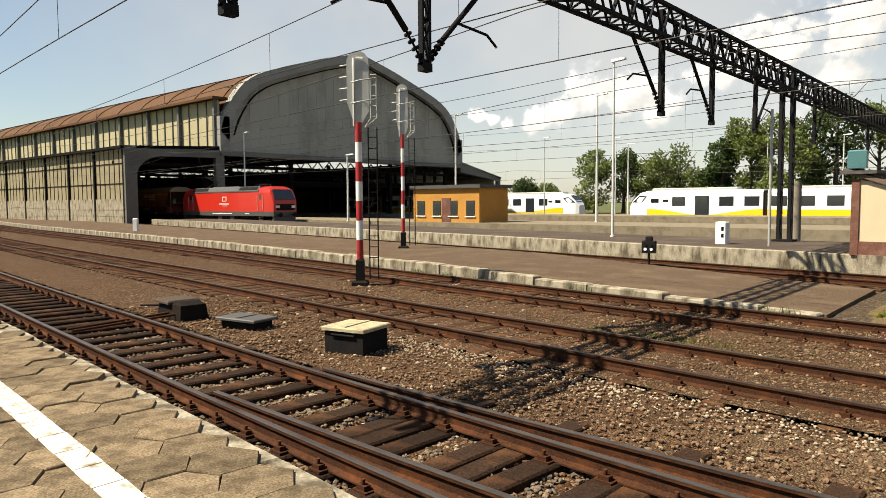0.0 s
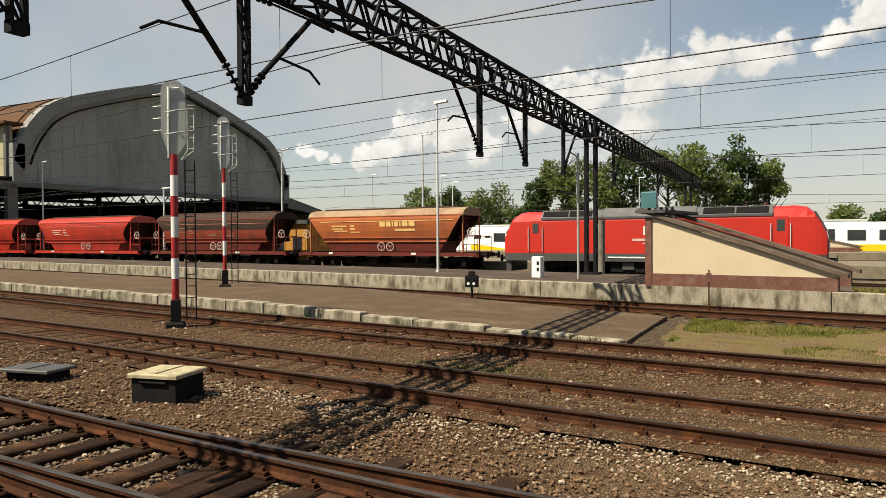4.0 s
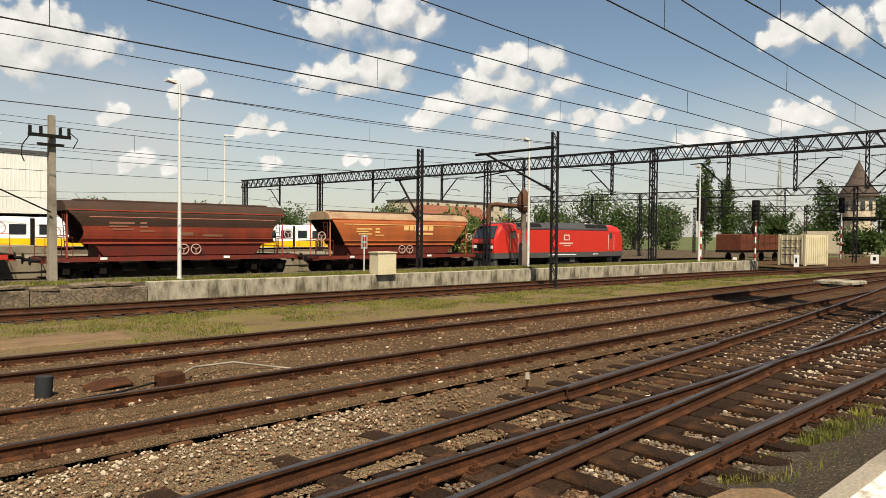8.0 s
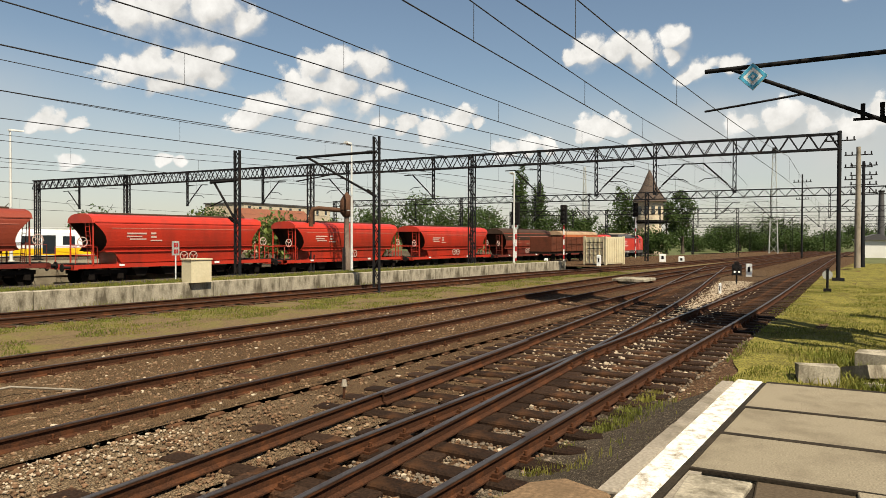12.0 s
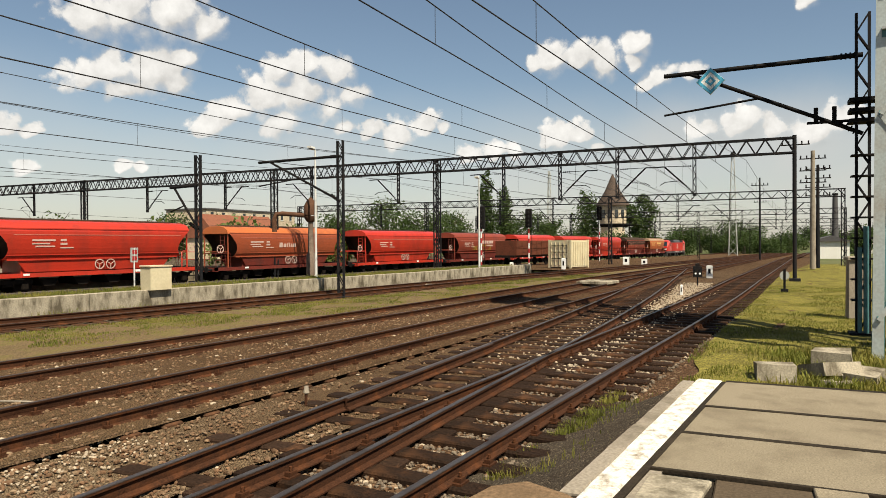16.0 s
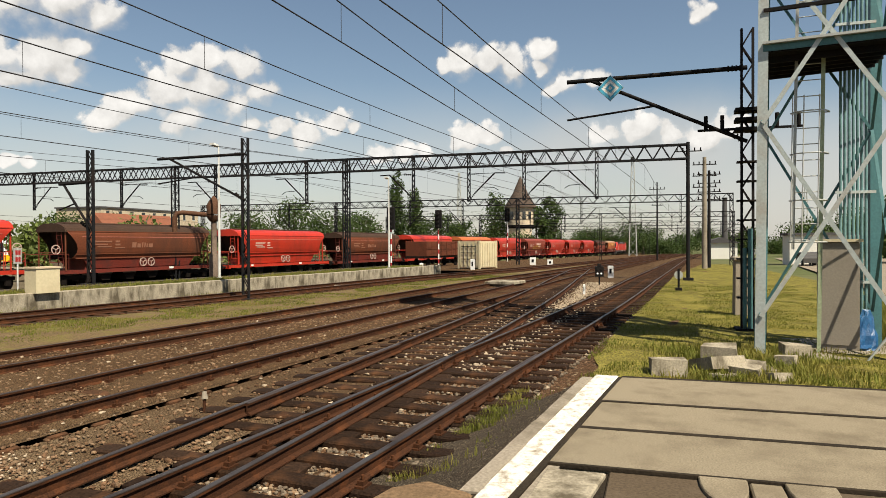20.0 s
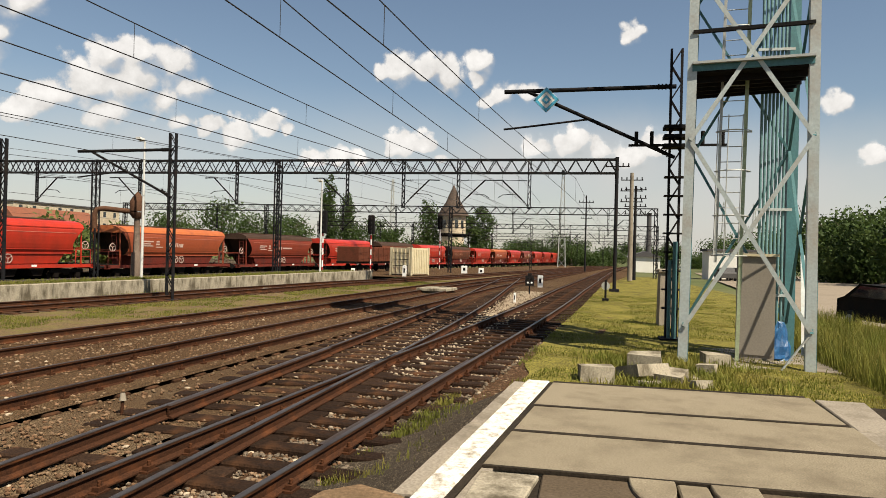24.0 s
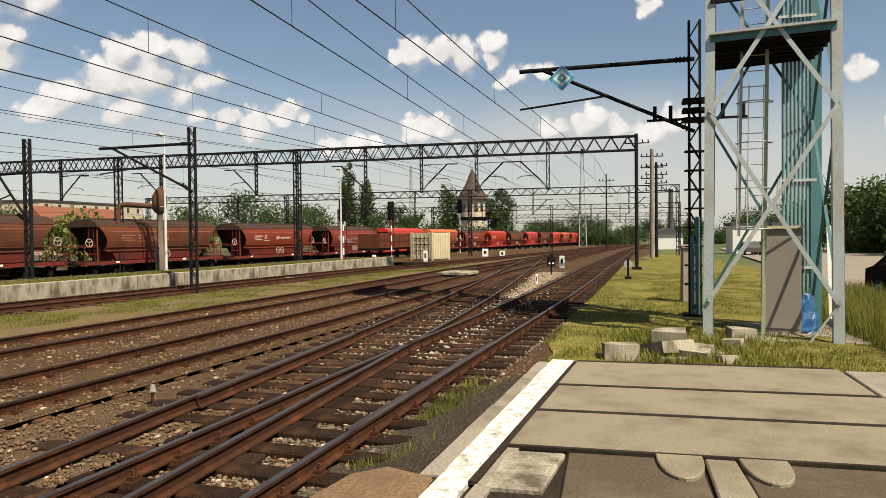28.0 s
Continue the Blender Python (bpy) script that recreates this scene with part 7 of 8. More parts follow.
# caged ladder
lf, lt = Vector((15.95, -3.13, -0.3)), Vector((16.15, -3.36, 13.0))
gap = Vector((0.05, 0.47, 0))
lad = part("ladder", Shape().beam(lf, lt, 0.075, 0.05, to_eye), M["green_pale"], tw, "pale green ladder")
part("stringer", Shape().beam(lf + gap + Vector((0, 0, 2.2)), lt + gap, 0.06, 0.04, to_eye), M["sig_grey"], lad)
for k in range(33):
    f = 0.18 + k * 0.0247
    p = lf.lerp(lt, f)
    part("rung", Shape().tube([p, p + gap], 0.011, 5), M["sig_grey"], lad)
for k, z in enumerate((2.05, 2.9, 3.85, 4.7, 6.9, 7.9, 8.9)):
    p = lf.lerp(lt, (z + 0.3) / 13.3)
    ring = [p + gap * 0.5 + Vector((-0.36 * math.sin(t), 0.24 * 1.5 * math.cos(t), 0)) for t in np.linspace(0.1, math.pi - 0.1, 9)]
    part("ladder_hoop", Shape().tube([p + gap] + ring + [p], 0.014, 5), M["sig_grey"], lad)
for t in (0.35, 1.1, 1.9):
    o = gap * 0.5 + Vector((-0.36 * math.sin(t), 0.36 * math.cos(t), 0))
    part("cage_strip", Shape().tube([lf.lerp(lt, 0.175) + o, lf.lerp(lt, 0.40) + o], 0.012, 5), M["sig_grey"], lad)
part("stay", Shape().beam(leg(C, 2.1) + Vector((-0.3, -0.25, 0)), leg(B, 0.1) + Vector((0.1, 0.1, 0)), 0.09, 0.03), M["pale_steel"], tw)
part("stay", Shape().beam(leg(B, 0.55), B + Vector((0.05, 0.62, 0.0)), 0.06, 0.03), M["pale_steel"], tw)
part("footing", Shape().box(15.2, 18.2, -5.0, -2.7, -0.5, -0.2, c=0.05), M["concrete"], tw)
cab = thing("switch_cabinet", "tall grey switch cabinet behind the tower", "cabinet", pose(16.75, -3.62, -0.2, 0, 0, -11))
part("case", Shape().box(-0.3, 0.3, -0.42, 0.36, 0, 2.25, c=0.02), M["cabinet"], cab)
part("door", Shape().box(-0.32, -0.302, -0.38, 0.32, 0.1, 2.15), M["cabinet"], cab)
part("roof", Shape().box(-0.37, 0.37, -0.48, 0.42, 2.25, 2.31), M["container"], cab)
bag = thing("plastic_sack", "crumpled blue plastic sheet at the tower foot", "sack", pose(16.55, -4.06, -0.2, 0, 0, 10))
bs = Shape()
rr = random.Random(5)
rings = []
for k, (z, w) in enumerate(((0, 0.30), (0.05, 0.36), (0.12, 0.30), (0.28, 0.25), (0.45, 0.20), (0.62, 0.15), (0.78, 0.09))):
    rings.append([(0.12 * w / 0.3 * math.cos(a) * rr.uniform(0.6, 1.3) + 0.25 * z, w * math.sin(a) * rr.uniform(0.75, 1.2) - 0.22 * z, z * rr.uniform(0.92, 1.08)) for a in np.linspace(0, 2 * math.pi, 17)[:-1]])
part("sack", bs.loft(rings, True, False), M["bluebag"], bag)
ped = thing("concrete_stub", "square grey concrete post in the grass", "post", pose(23.6, -2.45, -0.25, 0, 0, 8))
part("shaft", Shape().loft([[(sx * w, sy * w, z) for sx, sy in ((-1, -1), (1, -1), (1, 1), (-1, 1))] for w, z in ((0.2, 0), (0.18, 1.75))]), M["concrete"], ped)
part("cap", Shape().box(-0.24, 0.24, -0.24, 0.24, 1.75, 1.85, c=0.03), M["concrete"], ped)
for n, (x, y, z, l, w, h, rz, ry) in enumerate(((12.75, -0.16, -0.28, 0.24, 0.29, 0.3, 8, 3), (14.4, -1.12, -0.25, 0.24, 0.33, 0.32, -4, -3), (13.3, -1.0, -0.22, 0.34, 0.36, 0.22, 35, 12), (13.2, -1.42, -0.27, 0.26, 0.32, 0.2, -20, -9), (12.75, -1.05, -0.29, 0.16, 0.22, 0.1, 50, 5), (15.5, -2.62, -0.25, 0.2, 0.26, 0.24, 12, 0), (12.6, -1.9, -0.28, 0.12, 0.17, 0.17, 28, 12), (14.4, -2.3, -0.27, 0.18, 0.16, 0.18, 70, 8), (13.6, -1.75, -0.28, 0.3, 0.2, 0.1, 15, -4), (13.9, -0.75, -0.28, 0.14, 0.18, 0.12, 60, 4))):
    g = thing("rubble_block", "broken pale concrete block lying in weeds", "rubble", pose(x, y, z + 0.03, 2, ry, rz), group="rubble at the platform end")
    rb = random.Random(n)
    v = [(sx * l * rb.uniform(0.88, 1.05), sy * w * rb.uniform(0.85, 1.05), zz * rb.uniform(0.9, 1.08)) for zz in (0.0, h) for sx, sy in ((-1, -1), (1, -1), (1, 1), (-1, 1))]
    part("block", Shape().add(v, [(3, 2, 1, 0), (4, 5, 6, 7), (0, 1, 5, 4), (1, 2, 6, 5), (2, 3, 7, 6), (3, 0, 4, 7)]), M["concrete_light"], g)

# ---- parked electric trains ----
def emu(x0, x1, y, z, label, noses, cars):
    g = thing("electric_train", label, "passenger train", pose(0, y, z), group="parked passenger trains")
    L = (x1 - x0) / cars
    for c in range(cars):
        a, b = x0 + c * L + 0.25, x0 + (c + 1) * L - 0.25
        na, nb = c == 0 and noses[0], c == cars - 1 and noses[1]
        sec = []
        if na:
            sec += [(a, 0.9, 1.9), (a + 0.5, 1.2, 2.6), (a + 1.6, 1.4, 3.5), (a + 2.6, 1.45, 3.75)]
        else:
            sec += [(a, 1.45, 3.75)]
        if nb:
            sec += [(b - 2.6, 1.45, 3.75), (b - 1.6, 1.4, 3.5), (b - 0.5, 1.2, 2.6), (b, 0.9, 1.9)]
        else:
            sec += [(b, 1.45, 3.75)]
        rings = [[(x, -w, 0.55), (x, -w, t - 0.35), (x, -w * 0.8, t), (x, w * 0.8, t), (x, w, t - 0.35), (x, w, 0.55)] for x, w, t in sec]
        body = part("car_body", Shape().loft(rings), M["train_white"], g)
        ya = -1.456
        lo = Shape()
        xa, xb = a + (2.6 if na else 0), b - (2.6 if nb else 0)
        wave = [(xa + (xb - xa) * k / 12, 1.15 + (0.35 * math.cos(k / 12 * 2 * math.pi) if na or nb else 0.30)) for k in range(13)]
        lo.loft([[(p, ya - 0.004, 0.6), (p, ya - 0.004, zp), (p, ya + 0.02, zp), (p, ya + 0.02, 0.6)] for p, zp in wave])
        part("yellow_sweep", lo, M["yellow"], body, "yellow lower flank")
        if na or nb:
            s_ = Shape()
            xe, d = (a, 1) if na else (b, -1)
            s_.add([(xe + d * 0.42, -1.12, 2.42), (xe + d * 0.42, 1.12, 2.42), (xe + d * 1.5, 1.2, 3.45), (xe + d * 1.5, -1.2, 3.45)], [(0, 1, 2, 3)])
            s_.v = [(px - d * 0.06, py, pz + 0.04) for px, py, pz in s_.v]
            s_.add([(xe + d * 0.5, -1.24, 2.3), (xe + d * 1.9, -1.43, 2.3), (xe + d * 2.6, -1.47, 3.05), (xe + d * 1.6, -1.42, 3.2)], [(0, 1, 2, 3)])
            part("cab_glass", s_, M["glass"], body)
            part("emblem", Shape().box(xe + d * 3.6 - 0.5, xe + d * 3.6 + 0.5, ya - 0.012, ya - 0.004, 2.25, 2.75).box(xe + d * 5.0 - 0.35, xe + d * 5.0 + 0.35, ya - 0.012, ya - 0.004, 2.35, 2.65), M["black"], body)
        n = int((xb - xa - 1) / 2.3)
        for k in range(n):
            wx = xa + 1.2 + k * (xb - xa - 2.4) / max(1, n - 1)
            if (na or nb) and abs(wx - (xa if na else xb)) < 3.2:
                continue
            if k == n // 2:
                part("door", Shape().box(wx - 0.85, wx + 0.85, ya - 0.012, ya + 0.01, 0.75, 3.05), M["glass"], body)
            else:
                part("window", Shape().box(wx - 0.82, wx + 0.82, ya - 0.012, ya + 0.01, 1.85, 2.95), M["glass"], body)
        part("underframe", Shape().box(a + 0.8, b - 0.8, -1.25, 1.25, 0.25, 0.6), M["bogie"], body)
        part("roof_gear", Shape().box(a + 3, b - 3, -0.9, 0.9, 3.75, 4.05, c=0.1), M["sig_grey"], body)
        for wx in (a + 2.2, b - 2.2):
            for k in (-1.1, 1.1):
                part("wheel", WHEEL, None, body, m=pose(wx + k, -0.75, 0))
                part("wheel", WHEEL, None, body, m=pose(wx + k, 0.75, 0))
        if c < cars - 1:
            part("gangway", Shape().box(b - 0.05, b + 0.55, -1.3, 1.3, 0.7, 3.6), M["black"], g)
    return g


emu(-41.5, 43.0, 84.0, -0.35, "white and yellow parked electric train", (True, False), 5)
emu(-112.0, -56.5, 98.0, -0.35, "white and yellow parked electric train by the shed", (False, True), 3)
emu(44.2, 76.0, 84.0, -0.7, "white and yellow parked electric train in the yard", (False, False), 2)
for yy in (84.0, 98.0):
    track("track_6" if yy < 90 else "track_7", lambda x, yy=yy: yy, -150, 150, "yard track under the parked trains", "railhead_dull", (0, 0), SLEEPER_B, -0.35 if yy > 90 else -0.45)

# ---- buildings ----
def house(name, label, x0, x1, y0, y1, z, wall, roof, pitch, wins, category="house", cols=4, rows=2):
    g = thing(name, label, category, pose(0, 0, -0.3 + FALL((x0 + x1) / 2)))
    part("wall", Shape().box(x0, x1, y0, y1, 0, z), M[wall], g)
    if pitch > 0:
        ym = (y0 + y1) / 2
        part("roof", Shape().add([(x, y, zz) for x in (x0 - 0.4, x1 + 0.4) for y, zz in ((y0 - 0.5, z - 0.1), (ym, z + pitch), (y1 + 0.5, z - 0.1))], [(0, 3, 4, 1), (1, 4, 5, 2), (0, 1, 2), (5, 4, 3), (0, 2, 5, 3)]), M[roof], g)
    else:
        part("roof", Shape().box(x0 - 0.25, x1 + 0.25, y0 - 0.25, y1 + 0.25, z, z + 0.3), M[roof], g)
    for r in range(rows):
        for c in range(cols):
            if wins:
                wx = x0 + (x1 - x0) * (c + 0.5) / cols
                wz = z * (r + 0.35) / rows
                wd = part("window", Shape().box(wx - 0.45, wx + 0.45, y0 - 0.04, y0 + 0.02, wz, wz + min(1.3, z / rows * 0.45)), M["glass"], g)
                part("window_sill", Shape().box(wx - 0.55, wx + 0.55, y0 - 0.1, y0 + 0.02, wz - 0.08, wz), M["white"], wd)
    return g


oh = house("platform_hut", "small ochre-orange platform building with a flat dark roof", -43.5, -36.0, 45.0, 49.0, 3.6, "orange_wall", "grey_roof", 0, True, "hut", 4, 1)
part("door", Shape().box(-40.1, -39.1, 44.95, 45.02, 0.75, 2.8), M["brick_red"], oh)
wbld = thing("signal_box_building", "white clad railway building with a raised block on dark piers", "building", pose(0, 0, -0.3))
part("upper_block", Shape().box(23.0, 37.5, 110, 120, 4.6, 13.2), M["white_build"], wbld)
part("roof_edge", Shape().box(22.8, 37.7, 109.8, 120.2, 13.2, 13.6), M["grey_roof"], wbld)
part("side_block", Shape().box(19.0, 23.0, 110.5, 118, 0, 9.6), M["white_build"], wbld)
part("side_roof", Shape().box(18.8, 23.2, 110.3, 118.2, 9.6, 9.9), M["grey_roof"], wbld)
part("pier", Shape().box(23.3, 24.5, 111, 119, 0, 4.6), M["hall_dark"], wbld)
part("pier", Shape().box(36.0, 37.2, 111, 119, 0, 4.6), M["hall_dark"], wbld)
part("rear_wall", Shape().box(24.5, 36.0, 118.4, 119, 0, 4.6), M["hall_dark"], wbld)
part("tall_window", Shape().box(22.9, 23.0, 112, 114, 9.8, 12.4), M["glass"], wbld)
seams = Shape()
for k in range(30):
    x = 23.3 + k * 0.48
    seams.box(x, x + 0.04, 109.96, 110.0, 4.6, 13.2)
part("cladding_seams", seams, M["white"], wbld)
house("brick_house", "brick house with red tiled roof behind the yard", 18.0, 33.0, 128, 138, 6.2, "orange_wall", "roof_tile", 3.6, True, "house", 5, 2)
house("white_villa", "white house with a dark hipped roof behind the yard", 47, 58, 118, 128, 4.6, "white_build", "grey_roof", 2.0, True, "house", 4, 2)
house("apartment_block", "pale apartment block in the far distance", 118, 150, 112, 124, 11.0, "stone_tower", "grey_roof", 0, True, "building", 9, 4)
house("tile_house", "small house with an orange tiled roof behind the train", 104, 124, 96, 104, 4.4, "cream", "roof_tile", 4.6, True, "house", 5, 1)
house("white_shed", "low white railway shed with dark openings", 140.0, 150.0, -14.0, -8.5, 3.2, "white_build", "grey_roof", 1.0, True, "shed", 3, 1)
house("service_hut", "small white service hut by the road", 92.0, 97.0, -22.5, -15.0, 3.6, "white_build", "grey_roof", 0, True, "hut", 2, 1)
house("long_hall", "long pale industrial hall far off", 260, 330, -34, -20, 6.0, "white_build", "grey_roof", 1.0, True, "hall", 10, 1)
house("red_roof_house", "far house with red roof among dark trees", 60, 72, -62, -52, 6.5, "cream", "roof_tile", 3.5, True, "house", 3, 2)
# old water tower
wt = thing("water_tower", "old round brick water tower with a pointed dark roof", "water tower", pose(166.0, 32.0, -1.7))
part("shaft", Shape().tube([(0, 0, 0), (0, 0, 7.2)], [3.0, 2.7], 20), M["stone_tower"], wt)
part("corbel", Shape().tube([(0, 0, 7.2), (0, 0, 7.9), (0, 0, 8.0)], [2.75, 3.3, 3.3], 20), M["hall_dark"], wt)
part("tank_storey", Shape().tube([(0, 0, 8.0), (0, 0, 12.6)], 3.15, 20), M["stone_tower"], wt)
part("roof", Shape().tube([(0, 0, 12.3), (0, 0, 12.6), (0, 0, 15.6), (0, 0, 19.8)], [3.9, 3.8, 1.9, 0.12], 20), M["tower_roof"], wt)
for a in (2.6, 3.1, 3.6, 4.1):
    part("window", Shape().box(-0.08, 0.08, -0.4, 0.4, 9.3, 11.2), M["glass"], wt, "", pose(3.16 * math.cos(a), 3.16 * math.sin(a), 0, 0, 0, math.degrees(a)))
part("side_house", Shape().box(-4, 3, 2.0, 9.5, 0, 5.0), M["stone_tower"], wt)
# radio and light masts far away
def far_mast(x, y, h, w, label, plat=False):
    g = thing("lattice_mast", label, "mast", pose(x, y, -0.3 + FALL(x)), group="far lattice masts")
    s = Shape()
    n = int(h / 2.2)
    for k in range(n):
        z0, z1 = h * k / n, h * (k + 1) / n
        w0, w1 = w * (1 - 0.7 * k / n), w * (1 - 0.7 * (k + 1) / n)
        for sx, sy, tx, ty in ((-1, -1, 1, -1), (1, -1, 1, 1), (1, 1, -1, 1), (-1, 1, -1, -1)):
            s.beam((sx * w0, sy * w0, z0), (sx * w1, sy * w1, z1), 0.14), s.beam((sx * w0, sy * w0, z0), (tx * w1, ty * w1, z1), 0.08)
    part("mast", s, M["sig_grey"], g)
    if plat:
        part("lamp_cradle", Shape().box(-2.0, 2.0, -0.5, 0.5, h, h + 0.25).box(-1.9, -1.3, -0.4, 0.4, h + 0.25, h + 0.8).box(-0.3, 0.3, -0.4, 0.4, h + 0.25, h + 0.8).box(1.3, 1.9, -0.4, 0.4, h + 0.25, h + 0.8), M["black"], g)


far_mast(26.5, 150, 19.5, 0.6, "floodlight mast with a lamp cradle", True)
far_mast(-155, 88, 26, 0.9, "slim lattice radio mast beyond the shed")
far_mast(188, 6.5, 25.0, 1.0, "floodlight mast with a lamp cradle in the yard", True)
far_mast(210, 60, 26.0, 0.8, "thin lattice radio mast beyond the tower")
far_mast(330, -60, 30.0, 1.2, "far lattice mast on the horizon")
far_mast(340, -75, 30.0, 1.2, "far lattice mast on the horizon")
ch = thing("factory_chimney", "tall dark factory chimney far off", "chimney", pose(190, -16, -1.6))
part("chimney_shaft", Shape().tube([(0, 0, 0), (0, 0, 14.5)], [0.8, 0.55], 12), M["grey_roof"], ch)
part("rim", Shape().tube([(0, 0, 14.5), (0, 0, 14.9)], 0.65, 12), M["black"], ch)

# cream container and rusty tank wagon in the yard
ct = thing("freight_container", "cream corrugated container with bolted doors", "container", pose(66.2, 17.0, -0.42, 0, 0, -20))
part("box", Shape().box(-1.5, 1.5, -1.22, 1.22, 0.12, 2.65), M["container"], ct)
cr = Shape()
for k in range(9):
    x = -1.3 + k * 0.3
    cr.box(x, x + 0.13, -1.27, -1.22, 0.25, 2.5)
part("corrugation", cr, M["container"], ct)
for k in range(5):
    part("door_bar", Shape().box(-1.56, -1.5, -1.0 + k * 0.48, -0.92 + k * 0.48, 0.3, 2.5), M["container"], ct)
for cx, cy in ((-1.47, -1.2), (1.47, -1.2), (-1.47, 1.2), (1.47, 1.2)):
    part("corner_post", Shape().box(cx - 0.08, cx + 0.08, cy - 0.09, cy + 0.09, 0, 2.7), M["container"], ct)
for z in (0.9, 1.5, 2.1):
    part("locking_bar", Shape().box(-1.57, -1.54, -0.9, 0.9, z, z + 0.06), M["black"], ct)
tk = thing("old_wagon", "short rust-brown goods wagon standing in the yard", "goods wagon", pose(76.3, 24.5, -0.55, 0, 0, -10))
part("body", Shape().box(-4.8, 4.8, -1.3, 1.3, 1.2, 2.8, c=0.05), M["rust_tank"], tk)
part("underframe", Shape().box(-5.1, 5.1, -1.2, 1.2, 0.95, 1.2), M["bogie"], tk)
part("stanchion", Shape().box(-4.82, 4.82, -1.34, -1.3, 1.95, 2.02), M["rust_tank"], tk)
for k in range(9):
    part("stanchion", Shape().box(-4.75 + k * 1.18, -4.66 + k * 1.18, -1.36, -1.3, 1.2, 2.78), M["rust_tank"], tk)
for x in (-3.4, 3.4):
    for y in (-0.75, 0.75):
        part("wheel", WHEEL, None, tk, m=pose(x, y, 0))

# dark car on the road
def car(x, y, turn, paint, label):
    g = thing("parked_car", label, "car", pose(x, y, -0.19 + FALL(x), 0, 0, turn), group="cars on the service road")
    prof = [(-2.1, 0.35), (-2.1, 0.85), (-1.9, 1.0), (-1.2, 1.05), (-0.6, 1.45), (0.9, 1.48), (1.7, 1.05), (2.1, 0.95), (2.15, 0.35)]
    s = Shape()
    n = len(prof)
    s.loft([[(px, sy * w, pz) for px, pz in prof] for sy, w in ((-1, 0.82), (-1, 0.86), (1, 0.86), (1, 0.82))])
    part("body", s, M[paint], g)
    part("side_glass", Shape().add([(-1.05, -0.87, 1.06), (1.4, -0.87, 1.06), (0.85, -0.865, 1.42), (-0.55, -0.865, 1.4)], [(0, 1, 2, 3)]).add([(-1.05, 0.87, 1.06), (1.4, 0.87, 1.06), (0.85, 0.865, 1.42), (-0.55, 0.865, 1.4)], [(3, 2, 1, 0)]), M["glass"], g)
    for wx in (-1.35, 1.35):
        for wy in (-0.78, 0.78):
            w_ = part("wheel", Shape().disc((wx, wy, 0.31), (0, 1, 0), 0.31, 0.2, 18), M["rubber"], g)
            part("rim", Shape().disc((wx, wy * 1.06, 0.31), (0, 1, 0), 0.18, 0.18, 12), M["sig_grey"], w_)


car(23.5, -9.4, 12, "black", "dark car standing on the service road")
car(84.0, -15.5, 0, "grey_loco", "dark grey car parked by the hut")
car(88.0, -17.5, 0, "black", "dark car parked by the hut")


# ---- trees ----
def leaves(rng, blobs, n, size):
    """Many small leaf sprays spread over the skins of a few lobes."""
    v, f = [], []
    tot = sum(b[3] ** 2 for b in blobs)
    for cx, cy, cz, r, sz in blobs:
        m = int(n * r * r / tot)
        d = rng.normal(size=(m, 3))
        d /= np.linalg.norm(d, axis=1)[:, None]
        p = np.array([cx, cy, cz]) + d * (r * rng.uniform(0.45, 1.18, (m, 1))) * np.array([1, 1, sz])
        a, b = rng.normal(size=(m, 3)), rng.normal(size=(m, 3))
        a /= np.linalg.norm(a, axis=1)[:, None]
        b -= a * (a * b).sum(1)[:, None]
        b /= np.linalg.norm(b, axis=1)[:, None]
        s = size * rng.uniform(0.5, 1.3, (m, 1))
        q = np.stack([p - a * s, p - b * s * 0.55, p + a * s, p + b * s * 0.55], 1)
        k = len(v) * 4
        v.append(q)
    v = np.concatenate(v)
    n4 = len(v)
    return v.reshape(-1, 3), np.arange(n4 * 4).reshape(-1, 4)


